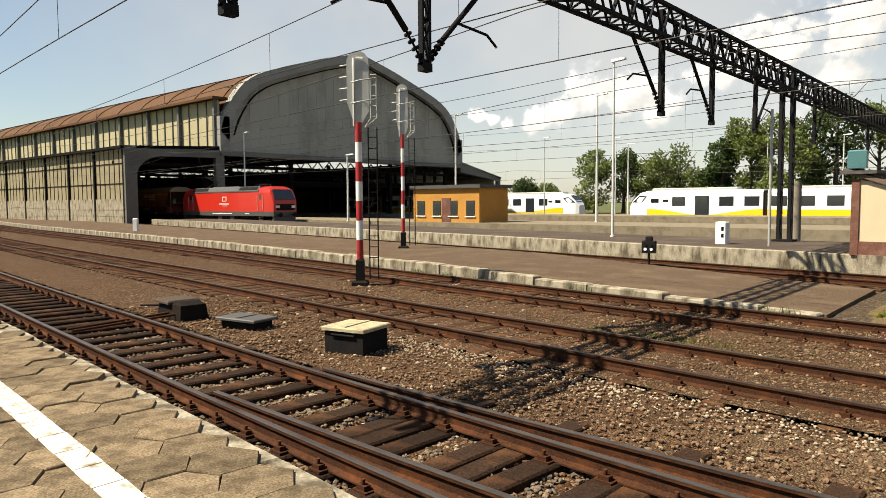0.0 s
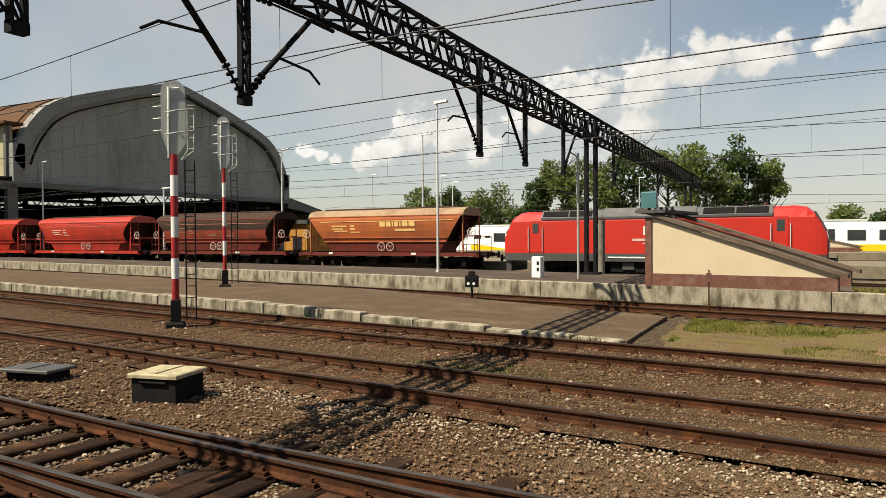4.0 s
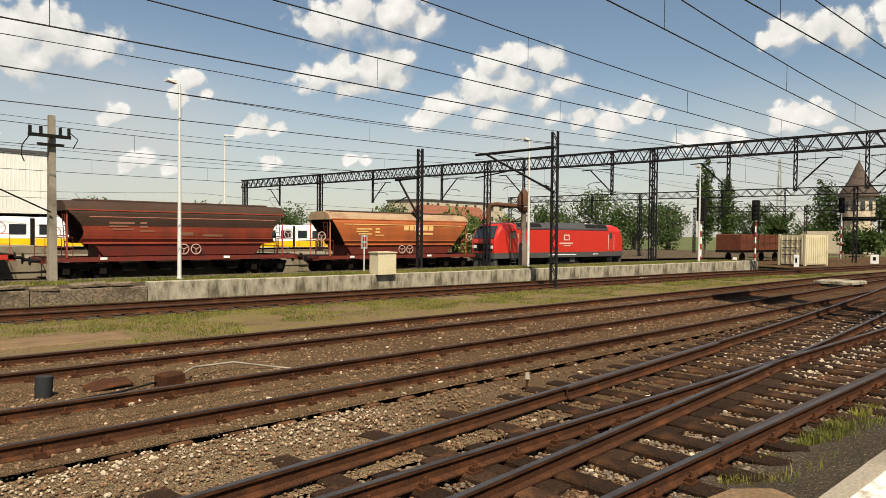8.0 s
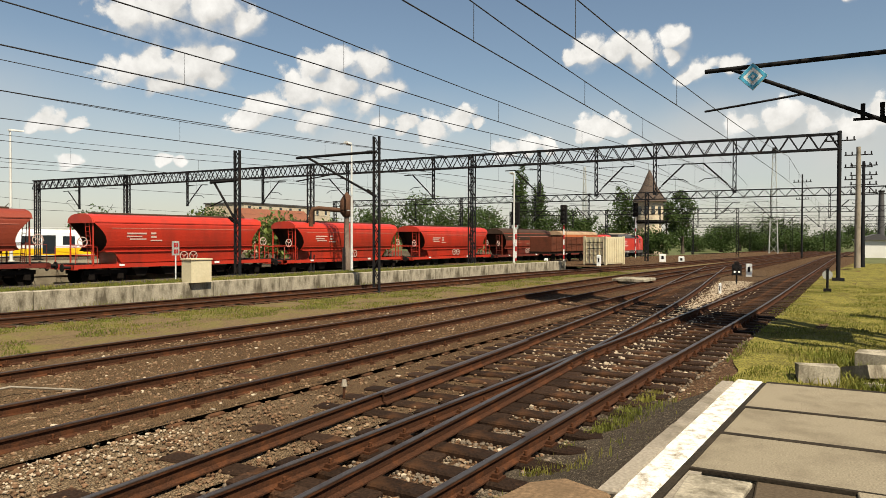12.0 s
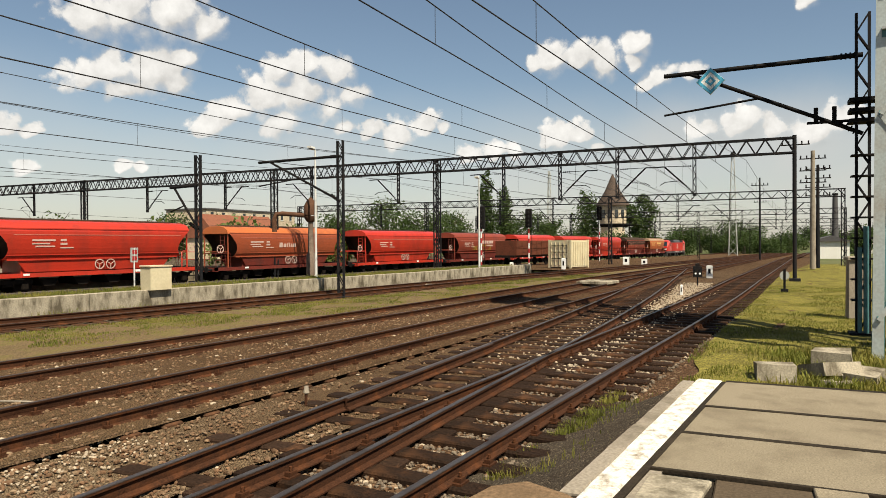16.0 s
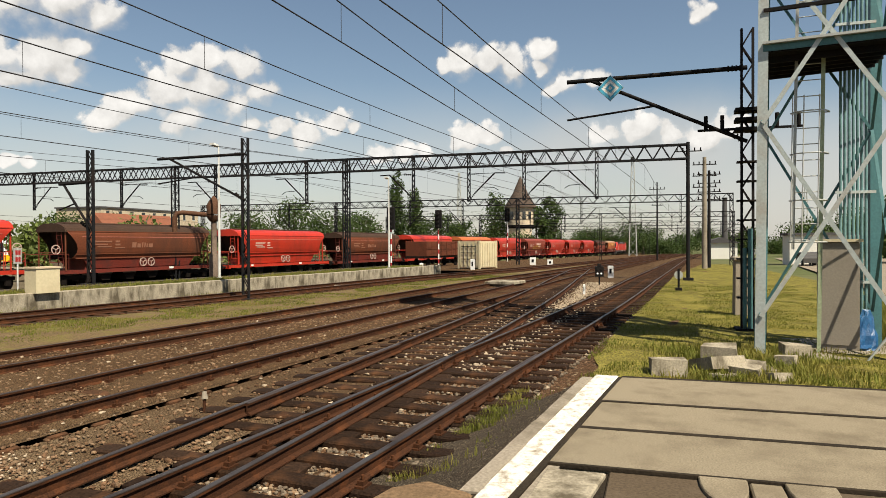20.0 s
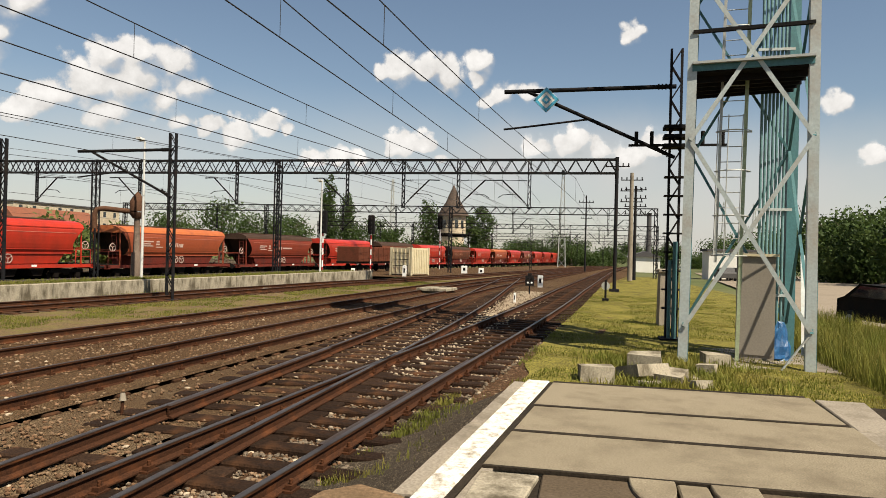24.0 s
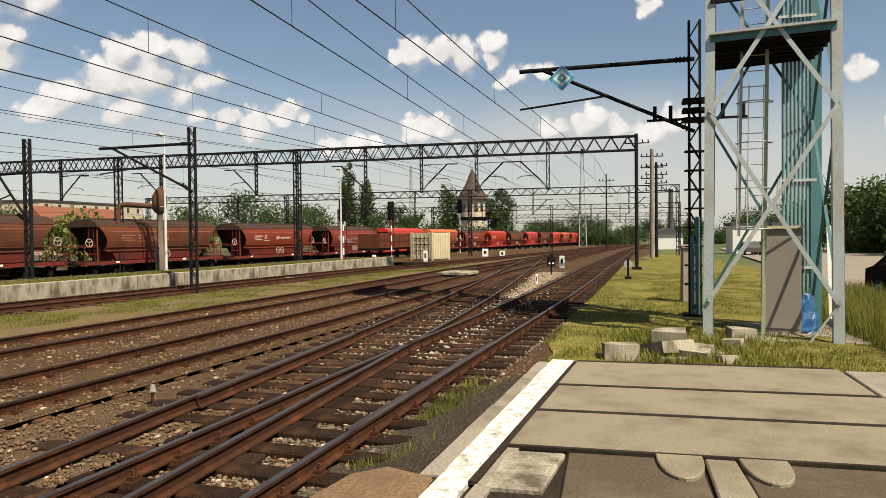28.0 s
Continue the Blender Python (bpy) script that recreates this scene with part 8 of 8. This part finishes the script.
def tree(x, y, h, w, kind, seed, n=1500, size=0.55, mat="leaf"):
    rng = np.random.default_rng(seed)
    g = thing("tree", {"round": "leafy green tree with a broad crown", "poplar": "tall slim dark poplar", "bush": "low dense green bush"}[kind], "tree", pose(x, y, -0.4 + FALL(x)), group="trees along the yard")
    th = {"round": h * 0.07, "poplar": h * 0.12, "bush": h * 0.1}[kind]
    tr = Shape().tube([(0, 0, 0), (0.1, 0, th), (0.2, 0.1, h * 0.6), (0.15, 0.1, h * 0.85)], [w * 0.045 + 0.12, w * 0.035 + 0.08, 0.1, 0.03], 8)
    for k in range(7):
        a, z = rng.uniform(0, 6.3), h * rng.uniform(0.3, 0.7)
        l = w * rng.uniform(0.2, 0.42)
        tr.tube([(0.1, 0, z), (math.cos(a) * l * 0.6, math.sin(a) * l * 0.6, z + l * 0.45), (math.cos(a) * l, math.sin(a) * l, z + l * 0.9)], [0.12, 0.07, 0.03], 6)
    part("trunk", tr, M["bark"], g)
    blobs = []
    if kind == "poplar":
        for k in range(12):
            z = th + (h - th) * (k + 0.5) / 12
            r = w * 0.5 * math.sin(math.pi * (0.15 + 0.8 * (k + 0.5) / 12)) ** 0.6
            blobs.append((rng.uniform(-0.3, 0.3) * w, rng.uniform(-0.3, 0.3) * w, z, r * rng.uniform(0.8, 1.15), 1.5))
    else:
        for k in range(19):
            a, rad = rng.uniform(0, 6.3), w * 0.5 * math.sqrt(rng.uniform(0, 1)) * 0.72
            f = rng.uniform(0, 1)
            z = th + (h - th) * (0.06 + 0.78 * f) * (1 - 0.35 * (rad / (w * 0.5)) ** 2)
            blobs.append((rad * math.cos(a), rad * math.sin(a), z, w * rng.uniform(0.11, 0.22), 0.85))
        blobs.append((0, 0, h * 0.62, w * 0.3, 1.0))
    v, f = leaves(rng, blobs, n, size)
    me = bpy.data.meshes.new("crown")
    me.from_pydata(v.tolist(), [], f.tolist())
    me.materials.append(M[mat])
    ob = new("crown", me)
    ob.parent = g
    return g


def on_ray(az, dist):
    """A place by heading (degrees to the left of +y) and distance."""
    return -math.sin(radians(az)) * dist, math.cos(radians(az)) * dist


TREES = [(34.5, 158, 9.0, 8, "round"), (32.8, 165, 7.5, 7, "round"), (29.0, 140, 14.5, 9, "round"), (26.8, 142, 15.5, 9, "round"), (24.6, 140, 13.8, 9, "round"), (22.6, 143, 14.8, 9.5, "round"), (19.6, 122, 14.6, 8, "round"),
         (17.6, 120, 20.1, 9, "round"), (14.8, 118, 18.9, 10, "round"), (12.0, 120, 23.2, 12, "round"), (9.4, 122, 21.3, 11, "round"), (6.6, 120, 20.1, 10, "round"), (4.0, 124, 21.7, 10, "round"), (2.2, 127, 18.3, 8, "round"),
         (-3.0, 150, 8.5, 10, "round"), (-5.5, 155, 7.5, 9, "round"), (-21.5, 150, 8.5, 12, "round"), (-29.0, 150, 8.0, 12, "round"), (-44.0, 160, 9.5, 14, "round"), (-47.5, 165, 10.0, 12, "round"), (-57.2, 150, 11.5, 13, "round"),
         (-60.6, 152, 13.5, 15, "round"), (-63.6, 158, 11.0, 14, "round"), (-66.2, 165, 11.5, 13, "round"), (-68.9, 172, 21.5, 3.4, "poplar"), (-70.3, 174, 17.0, 3.8, "poplar"), (-72.3, 178, 12.0, 13, "round"), (-74.0, 184, 11.0, 9, "round"),
         (-77.0, 170, 15.0, 4.6, "poplar"), (-81.6, 176, 16.5, 8.5, "round"), (-80.4, 172, 15.5, 7.5, "round"), (-79.2, 160, 5.5, 9, "bush"), (-76.0, 185, 6.5, 12, "bush"), (-84.4, 230, 9.5, 12, "round"), (-87.5, 260, 13.0, 15, "round"),
         (-89.2, 262, 11.0, 12, "round"), (-53.0, 190, 9.0, 14, "round"), (-50.5, 120, 5.0, 10, "bush"), (-36.0, 170, 9.0, 14, "round"), (-94.5, 320, 8.0, 18, "round"), (-97.0, 300, 9.0, 16, "round"), (-110.5, 96, 8.5, 13, "round"),
         (-113.0, 84, 9.5, 14, "round"), (-106.5, 110, 9.0, 13, "round"), (-108.6, 102, 9.5, 12, "round"), (-103.5, 150, 9.0, 15, "round"), (-115.5, 78, 9.0, 12, "round"), (-101.0, 190, 9.0, 16, "round")]
TREES += [(-82.6 - k * 1.55, 250 + 9 * (k % 4), 5.0 + 1.3 * (k * 7 % 5), 13, "bush") for k in range(12)]
for k, (az, d, h, w, kind) in enumerate(TREES):
    tx, ty = on_ray(az, d)
    tree(tx, ty, h, w, kind, k + 11, 6500 if d < 130 else 4200, 0.30 if kind != "poplar" else 0.30, "leaf" if k < 15 and k % 3 else "leaf_dark")
# bush growth by the poplar row behind the train
for k, (x, y, h, w) in enumerate(((60, 52, 5.5, 8), (66, 49, 4.5, 7), (52, 56, 5.0, 7), (74, 48, 4.0, 6))):
    tree(x, y, h, w, "round", 200 + k, 2200, 0.3)


# ---- loose stones, grass and weeds ----
ICO = np.array([(0, 0, -1), (0.72, -0.53, -0.45), (-0.28, -0.85, -0.45), (-0.89, 0, -0.45), (-0.28, 0.85, -0.45), (0.72, 0.53, -0.45), (0.28, -0.85, 0.45), (-0.72, -0.53, 0.45), (-0.72, 0.53, 0.45), (0.28, 0.85, 0.45), (0.89, 0, 0.45), (0, 0, 1)])
ICOF = np.array([(0, 1, 2), (1, 0, 5), (0, 2, 3), (0, 3, 4), (0, 4, 5), (1, 5, 10), (2, 1, 6), (3, 2, 7), (4, 3, 8), (5, 4, 9), (1, 10, 6), (2, 6, 7), (3, 7, 8), (4, 8, 9), (5, 9, 10), (6, 10, 11), (7, 6, 11), (8, 7, 11), (9, 8, 11), (10, 9, 11)])


def scatter_stones(name, label, n, seed, place, size, mat):
    rng = np.random.default_rng(seed)
    pts = np.array([p for p in (place(rng) for _ in range(n)) if p is not None])
    m = len(pts)
    s = rng.uniform(size[0], size[1], (m, 1, 1)) * rng.uniform(0.7, 1.25, (m, 1, 3)) * np.array([1, 1, 0.7])
    v = ICO[None] * rng.uniform(0.72, 1.2, (m, 12, 1)) * s
    a = rng.uniform(0, 6.3, m)
    c, sn = np.cos(a)[:, None], np.sin(a)[:, None]
    v = np.stack([v[..., 0] * c - v[..., 1] * sn, v[..., 0] * sn + v[..., 1] * c, v[..., 2]], -1) + pts[:, None, :]
    f = (ICOF[None] + 12 * np.arange(m)[:, None, None]).reshape(-1, 3)
    me = bpy.data.meshes.new(name)
    me.from_pydata(v.reshape(-1, 3).tolist(), [], f.tolist())
    me.materials.append(mat)
    return tagged(new(name, me), label, "stones", kind="stuff")


def near_bed(rng, lo=-16, hi=24):
    x = rng.uniform(lo, hi)
    y = rng.uniform(LINE_R(x) - 1.3, LINE_C(x) + 1.2)
    sunk = y > LINE_B(x) - 1.25
    if (sunk and rng.uniform() < 0.45) or (x > 6 and LINE_R(x) + 1.3 < y and not sunk and rng.uniform() < min(0.75, (x - 6) * 0.2)):
        return None
    return (x, y, SUNK(x) + 0.002 if sunk else BED + 0.012 - (0.035 if y < LINE_R(x) + 1.3 else 0))


def main_bed(rng):
    x = rng.uniform(-13, 26)
    y = LINE_R(x) + rng.uniform(-1.35, 1.35)
    return (x, y, BED - 0.02)


def edge_bed(rng):
    x = rng.uniform(-10, 6)
    return (x, LINE_B(x) - 1.05 - abs(rng.normal(0, 0.55)), BED + 0.015)


M["stone_mix"] = material("broken ballast stone", (0.12, 0.068, 0.038), 0.95, 0, 9, 0.6, 0.4, (0.28, 0.205, 0.13), 5.0, 0.8)
M["stone_pale"] = material("pale ballast stone", (0.36, 0.285, 0.2), 0.95, 0, 12, 0.2, 0.4, (0.251, 0.205, 0.16), 5.0, 0.6)
M["stone_grey"] = material("grey ballast stone", (0.115, 0.088, 0.063), 0.95, 0, 9, 0.5, 0.4, (0.21, 0.17, 0.125), 5.0, 0.7)
scatter_stones("ballast_stones", "loose rust-brown ballast stones", 52000, 1, near_bed, (0.014, 0.034), M["stone_mix"])
scatter_stones("ballast_stones_grey", "loose grey ballast stones between sleepers", 16000, 2, main_bed, (0.014, 0.036), M["stone_grey"])
scatter_stones("pale_stones", "scattered pale ballast stones", 700, 3, near_bed, (0.018, 0.045), M["stone_pale"])
scatter_stones("pale_edge_stones", "line of pale stones beside the siding", 2600, 4, edge_bed, (0.008, 0.024), M["stone_pale"])
scatter_stones("pale_main_stones", "pale stones between the sleepers", 900, 5, main_bed, (0.018, 0.04), M["stone_pale"])


def patch_left(rng):
    """Pale stony patch inside the turnout."""
    x = rng.uniform(12, 40)
    return (x, (LINE_R(x) + LINE_L(x)) / 2 + rng.normal(0, 0.5), BED + 0.015)


scatter_stones("pale_patch", "pale yellowish gravel inside the turnout", 3200, 6, patch_left, (0.016, 0.04), M["stone_pale"])


def blades(name, label, n, seed, place, height, width, mat, lean=0.45, kind="grass"):
    rng = np.random.default_rng(seed)
    pts = np.array([p for p in (place(rng) for _ in range(n)) if p is not None])
    m = len(pts)
    a = rng.uniform(0, 6.3, m)
    d = np.stack([np.cos(a), np.sin(a), np.zeros(m)], -1)
    o = np.stack([-np.sin(a), np.cos(a), np.zeros(m)], -1)
    h = rng.uniform(*height, m)[:, None]
    w = width * rng.uniform(0.6, 1.3, m)[:, None]
    l = rng.uniform(0, lean, m)[:, None] * h
    up = np.array([0, 0, 1.0])
    v = np.stack([pts - d * w, pts + d * w, pts + d * w * 0.6 + o * l * 0.4 + up * h * 0.6, pts - d * w * 0.6 + o * l * 0.4 + up * h * 0.6, pts + o * l + up * h], 1)
    k = 5 * np.arange(m)[:, None]
    f4, f3 = np.array([[0, 1, 2, 3]]) + k, np.array([[3, 2, 4]]) + k
    me = bpy.data.meshes.new(name)
    me.from_pydata(v.reshape(-1, 3).tolist(), [], f4.tolist() + f3.tolist())
    me.materials.append(mat)
    return tagged(new(name, me), label, kind, kind="stuff")


def verge(rng):
    x = -3.0 + 55 * rng.uniform() ** 1.6
    a, b = LINE_C(x) + 1.5, LAWN(x)
    y = a + (b - a) * rng.uniform() ** 0.7
    if noise.noise(Vector((x * 0.35, y * 0.5, 2.0))) < 0.06 - 0.32 * (y - a) / (b - a):
        return None
    if 1.4 < x < 6.1 and abs(y - 15.6 + (x - 3.7) * 0.15) < 0.7:
        return None
    return (x, y, BED - 0.01 + FALL(x))


def right_side(rng):
    x = 9.35 + 30 * rng.uniform() ** 1.8
    y = rng.uniform(-9.0, GRASS_EDGE(x) + 0.2)
    if noise.noise(Vector((x * 0.5, y * 0.5, 7.0))) < -0.2:
        return None
    return (x, y, BED - 0.015)


def tall_side(rng):
    x = 9.6 + 16 * rng.uniform() ** 1.3
    y = -rng.uniform(4.7, 7.8) - (x - 8) * 0.02
    return (x, y, BED - 0.02)


def rubble_weeds(rng):
    x = rng.uniform(12.2, 16.2)
    y = rng.normal(-1.5, 0.9)
    return (x, y, BED - 0.02) if y < 0.3 else None


def lip_weeds(rng):
    x = rng.uniform(4.4, 10.6)
    y = LINE_R(x) - 0.95 - abs(rng.normal(0, 0.3))
    if noise.noise(Vector((x * 1.6, y * 1.6, 1.0))) < -0.02 or y < 1.4 - (x - 4.62) * 0.0907:
        return None
    return (x, y, BANK(x, y) - 0.01)


def track_weeds(rng):
    x, y = rng.normal(-5.2, 0.9), rng.normal(10.6, 0.35)
    return (x, y, BED)


def wall_weeds(rng):
    x = rng.uniform(-30, 30)
    if noise.noise(Vector((x * 0.5, 3.0, 0.0))) < 0.0:
        return None
    return (x, WALL(x) - rng.uniform(0.02, 0.35), BED)


def mid_weeds(rng):
    x = rng.uniform(-30, -4)
    if noise.noise(Vector((x * 0.8, 9.0, 0.0))) < 0.12:
        return None
    return (x, LINE_C(x) + 1.55 - rng.uniform(0, 0.25), BED)


blades("verge_grass", "short yellow-green grass between the tracks", 80000, 21, verge, (0.02, 0.075), 0.011, M["blade"])
blades("side_grass", "rough sunlit grass beside the platform end", 130000, 22, right_side, (0.015, 0.07), 0.008, M["blade"])
blades("tall_grass", "tall wild grass along the road", 22000, 23, tall_side, (0.3, 0.75), 0.008, M["blade"], 0.6)
blades("rubble_weeds", "green weeds round the broken blocks", 5200, 24, rubble_weeds, (0.04, 0.20), 0.012, M["blade"], 1.1)
blades("edge_weeds", "straggling weeds along the rail beside the platform", 5200, 25, lip_weeds, (0.02, 0.10), 0.006, M["blade"], 0.7)
blades("track_weeds", "patch of low green weeds between the tracks", 1500, 26, track_weeds, (0.03, 0.09), 0.014, M["weed"], 1.0)
blades("wall_weeds", "weeds growing along the platform wall", 5000, 27, wall_weeds, (0.06, 0.3), 0.010, M["blade"], 0.6)
blades("platform_weeds", "weeds along the low platform edge", 2500, 28, mid_weeds, (0.06, 0.26), 0.012, M["weed"], 0.7)
blades("coping_weeds", "dry grass on top of the island platform edge", 26000, 29, lambda r: (lambda x: (x, WALL(x) + 0.32 + abs(r.normal(0, 0.8)) % 2.6, 0.455))(r.uniform(1, 46)), (0.03, 0.12), 0.012, M["blade"], 0.6)


# ---- pieces of the near platform ----
def hexagon(r, h):
    s = Shape()
    ring = [(r * math.cos(math.pi / 3 * k + math.pi / 6), r * math.sin(math.pi / 3 * k + math.pi / 6)) for k in range(6)]
    return s.loft([[(x, y, -h) for x, y in ring], [(x, y, -0.008) for x, y in ring], [(x * 0.975, y * 0.975, 0) for x, y in ring]]).mesh("paver")


FLAT = 0.46
HEX = hexagon(FLAT / math.sqrt(3) - 0.003, 0.06)
HEX.materials.append(M["paver"])
far_hex = Shape()
row = 0
k_edge = math.degrees(math.atan(slope(EDGE, -7)))
ex = Vector((math.cos(radians(k_edge)), math.sin(radians(k_edge)), 0))
ey = Vector((-ex.y, ex.x, 0))
origin = Vector((-7.0, EDGE(-7.0) - 0.16, 0))
for j in range(-22, 1):
    for i in range(-34, 27):
        p = origin + ex * (FLAT * (i + 0.5 * (j % 2))) + ey * (j * FLAT * 0.866 - 0.2)
        if p.y > EDGE(p.x) - 0.30 or p.x > 4.0 or p.x < -22:
            continue
        if RANDOM.random() < 0.012 and p.y > 2.2:
            continue
        m = pose(p.x, p.y, PLAT + RANDOM.uniform(-0.012, 0.008), RANDOM.uniform(-1.3, 1.3), RANDOM.uniform(-1.3, 1.3), k_edge + 60 * RANDOM.randrange(6) + RANDOM.uniform(-2.4, 2.4))
        if -11.5 < p.x < -2.6 and p.y > 0.6:
            part("paver", HEX, None, plat_near, m=m)
        else:
            r = FLAT / math.sqrt(3) - 0.006
            far_hex.add([(r * math.cos(math.pi / 3 * k + math.pi / 6), r * math.sin(math.pi / 3 * k + math.pi / 6), z) for z in (-0.06, 0.0) for k in range(6)], [(6, 7, 8, 9, 10, 11)] + [(k, (k + 1) % 6, 6 + (k + 1) % 6, 6 + k) for k in range(6)], m)
fh = part("far_pavers", far_hex, M["paver"], plat_near)
fh["kind"] = "stuff"
# rough concrete edge
x = -45.0
while x < 3.9:
    w = RANDOM.uniform(0.9, 1.3)
    part("edge_stone", Shape().box(0.006, w - 0.006, -0.27, 0.0, -0.6, 0, c=0.025), M["concrete_light"], plat_near, m=pose(x, EDGE(x), PLAT - 0.028 + RANDOM.uniform(-0.02, 0.010), RANDOM.uniform(-2, 2), 0, math.degrees(math.atan(slope(EDGE, x + 0.5)))))
    x += w
# painted line over the pavers
ln = Shape()
x = -22.0
while x < 3.6:
    w = RANDOM.uniform(0.3, 0.5)
    a = [EDGE(x) - 1.17 + RANDOM.uniform(-0.004, 0.004), EDGE(x + w) - 1.17 + RANDOM.uniform(-0.004, 0.004)]
    ln.add([(x, a[0], PLAT + 0.009), (x + w - 0.012, a[1], PLAT + 0.009), (x + w - 0.012, a[1] + 0.20, PLAT + 0.009), (x, a[0] + 0.20, PLAT + 0.009), (x, a[0], PLAT + 0.0), (x + w - 0.012, a[1], PLAT + 0.0), (x + w - 0.012, a[1] + 0.20, PLAT), (x, a[0] + 0.20, PLAT)], [(0, 1, 2, 3), (0, 4, 5, 1), (1, 5, 6, 2), (2, 6, 7, 3), (3, 7, 4, 0)])
    x += w
part("painted_line", ln, M["whiteline"], plat_near, "worn white painted edge line")
# concrete slabs at the platform end
def plate(name, pts, z, mat, label="", depth=0.1, c=0.012):
    """A flat slab from its outline, with a worn edge."""
    n = len(pts)
    mx, my = sum(p[0] for p in pts) / n, sum(p[1] for p in pts) / n
    inn = [(mx + (x - mx) * (1 - c / max(0.05, abs(x - mx))), my + (y - my) * (1 - c / max(0.05, abs(y - my)))) for x, y in pts]
    s = Shape().loft([[(x, y, -depth) for x, y in pts], [(x, y, -c) for x, y in pts], [(x, y, 0) for x, y in inn]])
    ob = part(name, s, mat, plat_near, label, pose(0, 0, z))
    clean_normals(ob)
    return ob


KERB_IN = lambda x: 0.96 - (x - 4.68) * 0.107
KERB_OUT = lambda x: 1.19 - (x - 4.62) * 0.0907
for xa, xb in ((7.88, 9.25), (6.745, 7.835), (5.60, 6.69)):
    plate("slab", [(xa, -2.56), (xb, -2.6), (xb, KERB_IN(xb) - 0.035), (xa, KERB_IN(xa) - 0.035)], PLAT + RANDOM.uniform(-0.005, 0.005), M["slab"])
for xa, xb in ((7.835, 7.88), (6.69, 6.745), (5.588, 5.60), (9.25, 9.33)):
    plate("joint_fill", [(xa - 0.012, -2.56), (xb + 0.012, -2.56), (xb + 0.012, KERB_IN(xb) - 0.035), (xa - 0.012, KERB_IN(xa) - 0.035)], PLAT + 0.004, M["joint"], "", 0.03, 0.004)
plate("joint_fill", [(4.75, KERB_IN(4.75) - 0.06), (9.25, KERB_IN(9.25) - 0.06), (9.25, KERB_IN(9.25)), (4.75, KERB_IN(4.75))], PLAT + 0.003, M["joint"], "", 0.03, 0.004)
for xa, xb, ya, yb in ((7.75, 9.25, -3.2, -2.66), (6.5, 7.7, -3.0, -2.55), (5.2, 6.45, -3.3, -2.5)):
    plate("slab", [(xa, ya + 0.2), (xb, ya), (xb, yb), (xa, yb + 0.06)], PLAT - 0.012, M["concrete"])
for xa in (4.05, 5.05, 6.05, 7.05, 8.05):
    xb = xa + (0.985 if xa < 8 else 1.25)
    plate("line_kerb", [(xa, KERB_IN(xa)), (xb, KERB_IN(xb)), (xb, KERB_OUT(xb)), (xa, KERB_OUT(xa))], PLAT + 0.01 + RANDOM.uniform(-0.006, 0.006), M["whiteline"], "whitewashed kerb", 0.12, 0.02)
x = 4.9
while x < 9.1:   # low worn kerb outside the white line
    xb = min(9.25, x + RANDOM.uniform(0.7, 1.25))
    o = RANDOM.uniform(-0.02, 0.03)
    plate("outer_kerb", [(x, KERB_OUT(x) + 0.012), (xb - 0.012, KERB_OUT(xb) + 0.012), (xb - 0.012, KERB_OUT(xb) + 0.17 + o), (x, KERB_OUT(x) + 0.17 + o)], PLAT - 0.015 + RANDOM.uniform(-0.012, 0.006), M["concrete"], "", 0.4, 0.018)
    x = xb
plate("corner_slab", [(3.9, 1.24), (4.86, 1.22), (5.0, 1.6), (4.8, 1.82), (3.9, 2.0)], PLAT - 0.02, M["sand_pad"], "broken sandy corner slab", 0.5, 0.03)
plate("white_slab", [(4.72, 0.46), (5.5, 0.36), (5.5, 0.80), (4.72, 0.84)], PLAT - 0.012, M["concrete_light"], "pale worn slab")
for yc in (-0.46, -1.035):
    hd = [(5.585, yc + 0.165)] + [(5.585 - 0.5 * math.sin(a) ** 0.8, yc + 0.165 * math.cos(a)) for a in np.linspace(0.25, math.pi - 0.25, 11)] + [(5.585, yc - 0.165)]
    plate("half_round_slab", hd, PLAT + 0.004, M["slab"], "", 0.1, 0.008)
plate("slab", [(4.0, -0.88), (5.58, -0.855), (5.58, -0.64), (4.0, -0.61)], PLAT - 0.014, M["slab"])
M["brown_patch"] = material("brown trodden asphalt", (0.078, 0.057, 0.037), 0.92, 0, 40, 0.25, 0.3, (0.144, 0.11, 0.0798), 1.2, 0.6)
for ya, yb in ((-0.6, 0.34), (-2.5, -0.87)):
    plate("asphalt_patch", [(4.0, ya), (5.575, ya), (5.575, yb), (4.0, yb)], PLAT - 0.025, M["brown_patch"])
plate("mortar_strip", [(4.0, 0.86), (9.25, 0.38), (9.25, 0.44), (4.0, 0.99)], PLAT - 0.018, M["concrete"])

motions()
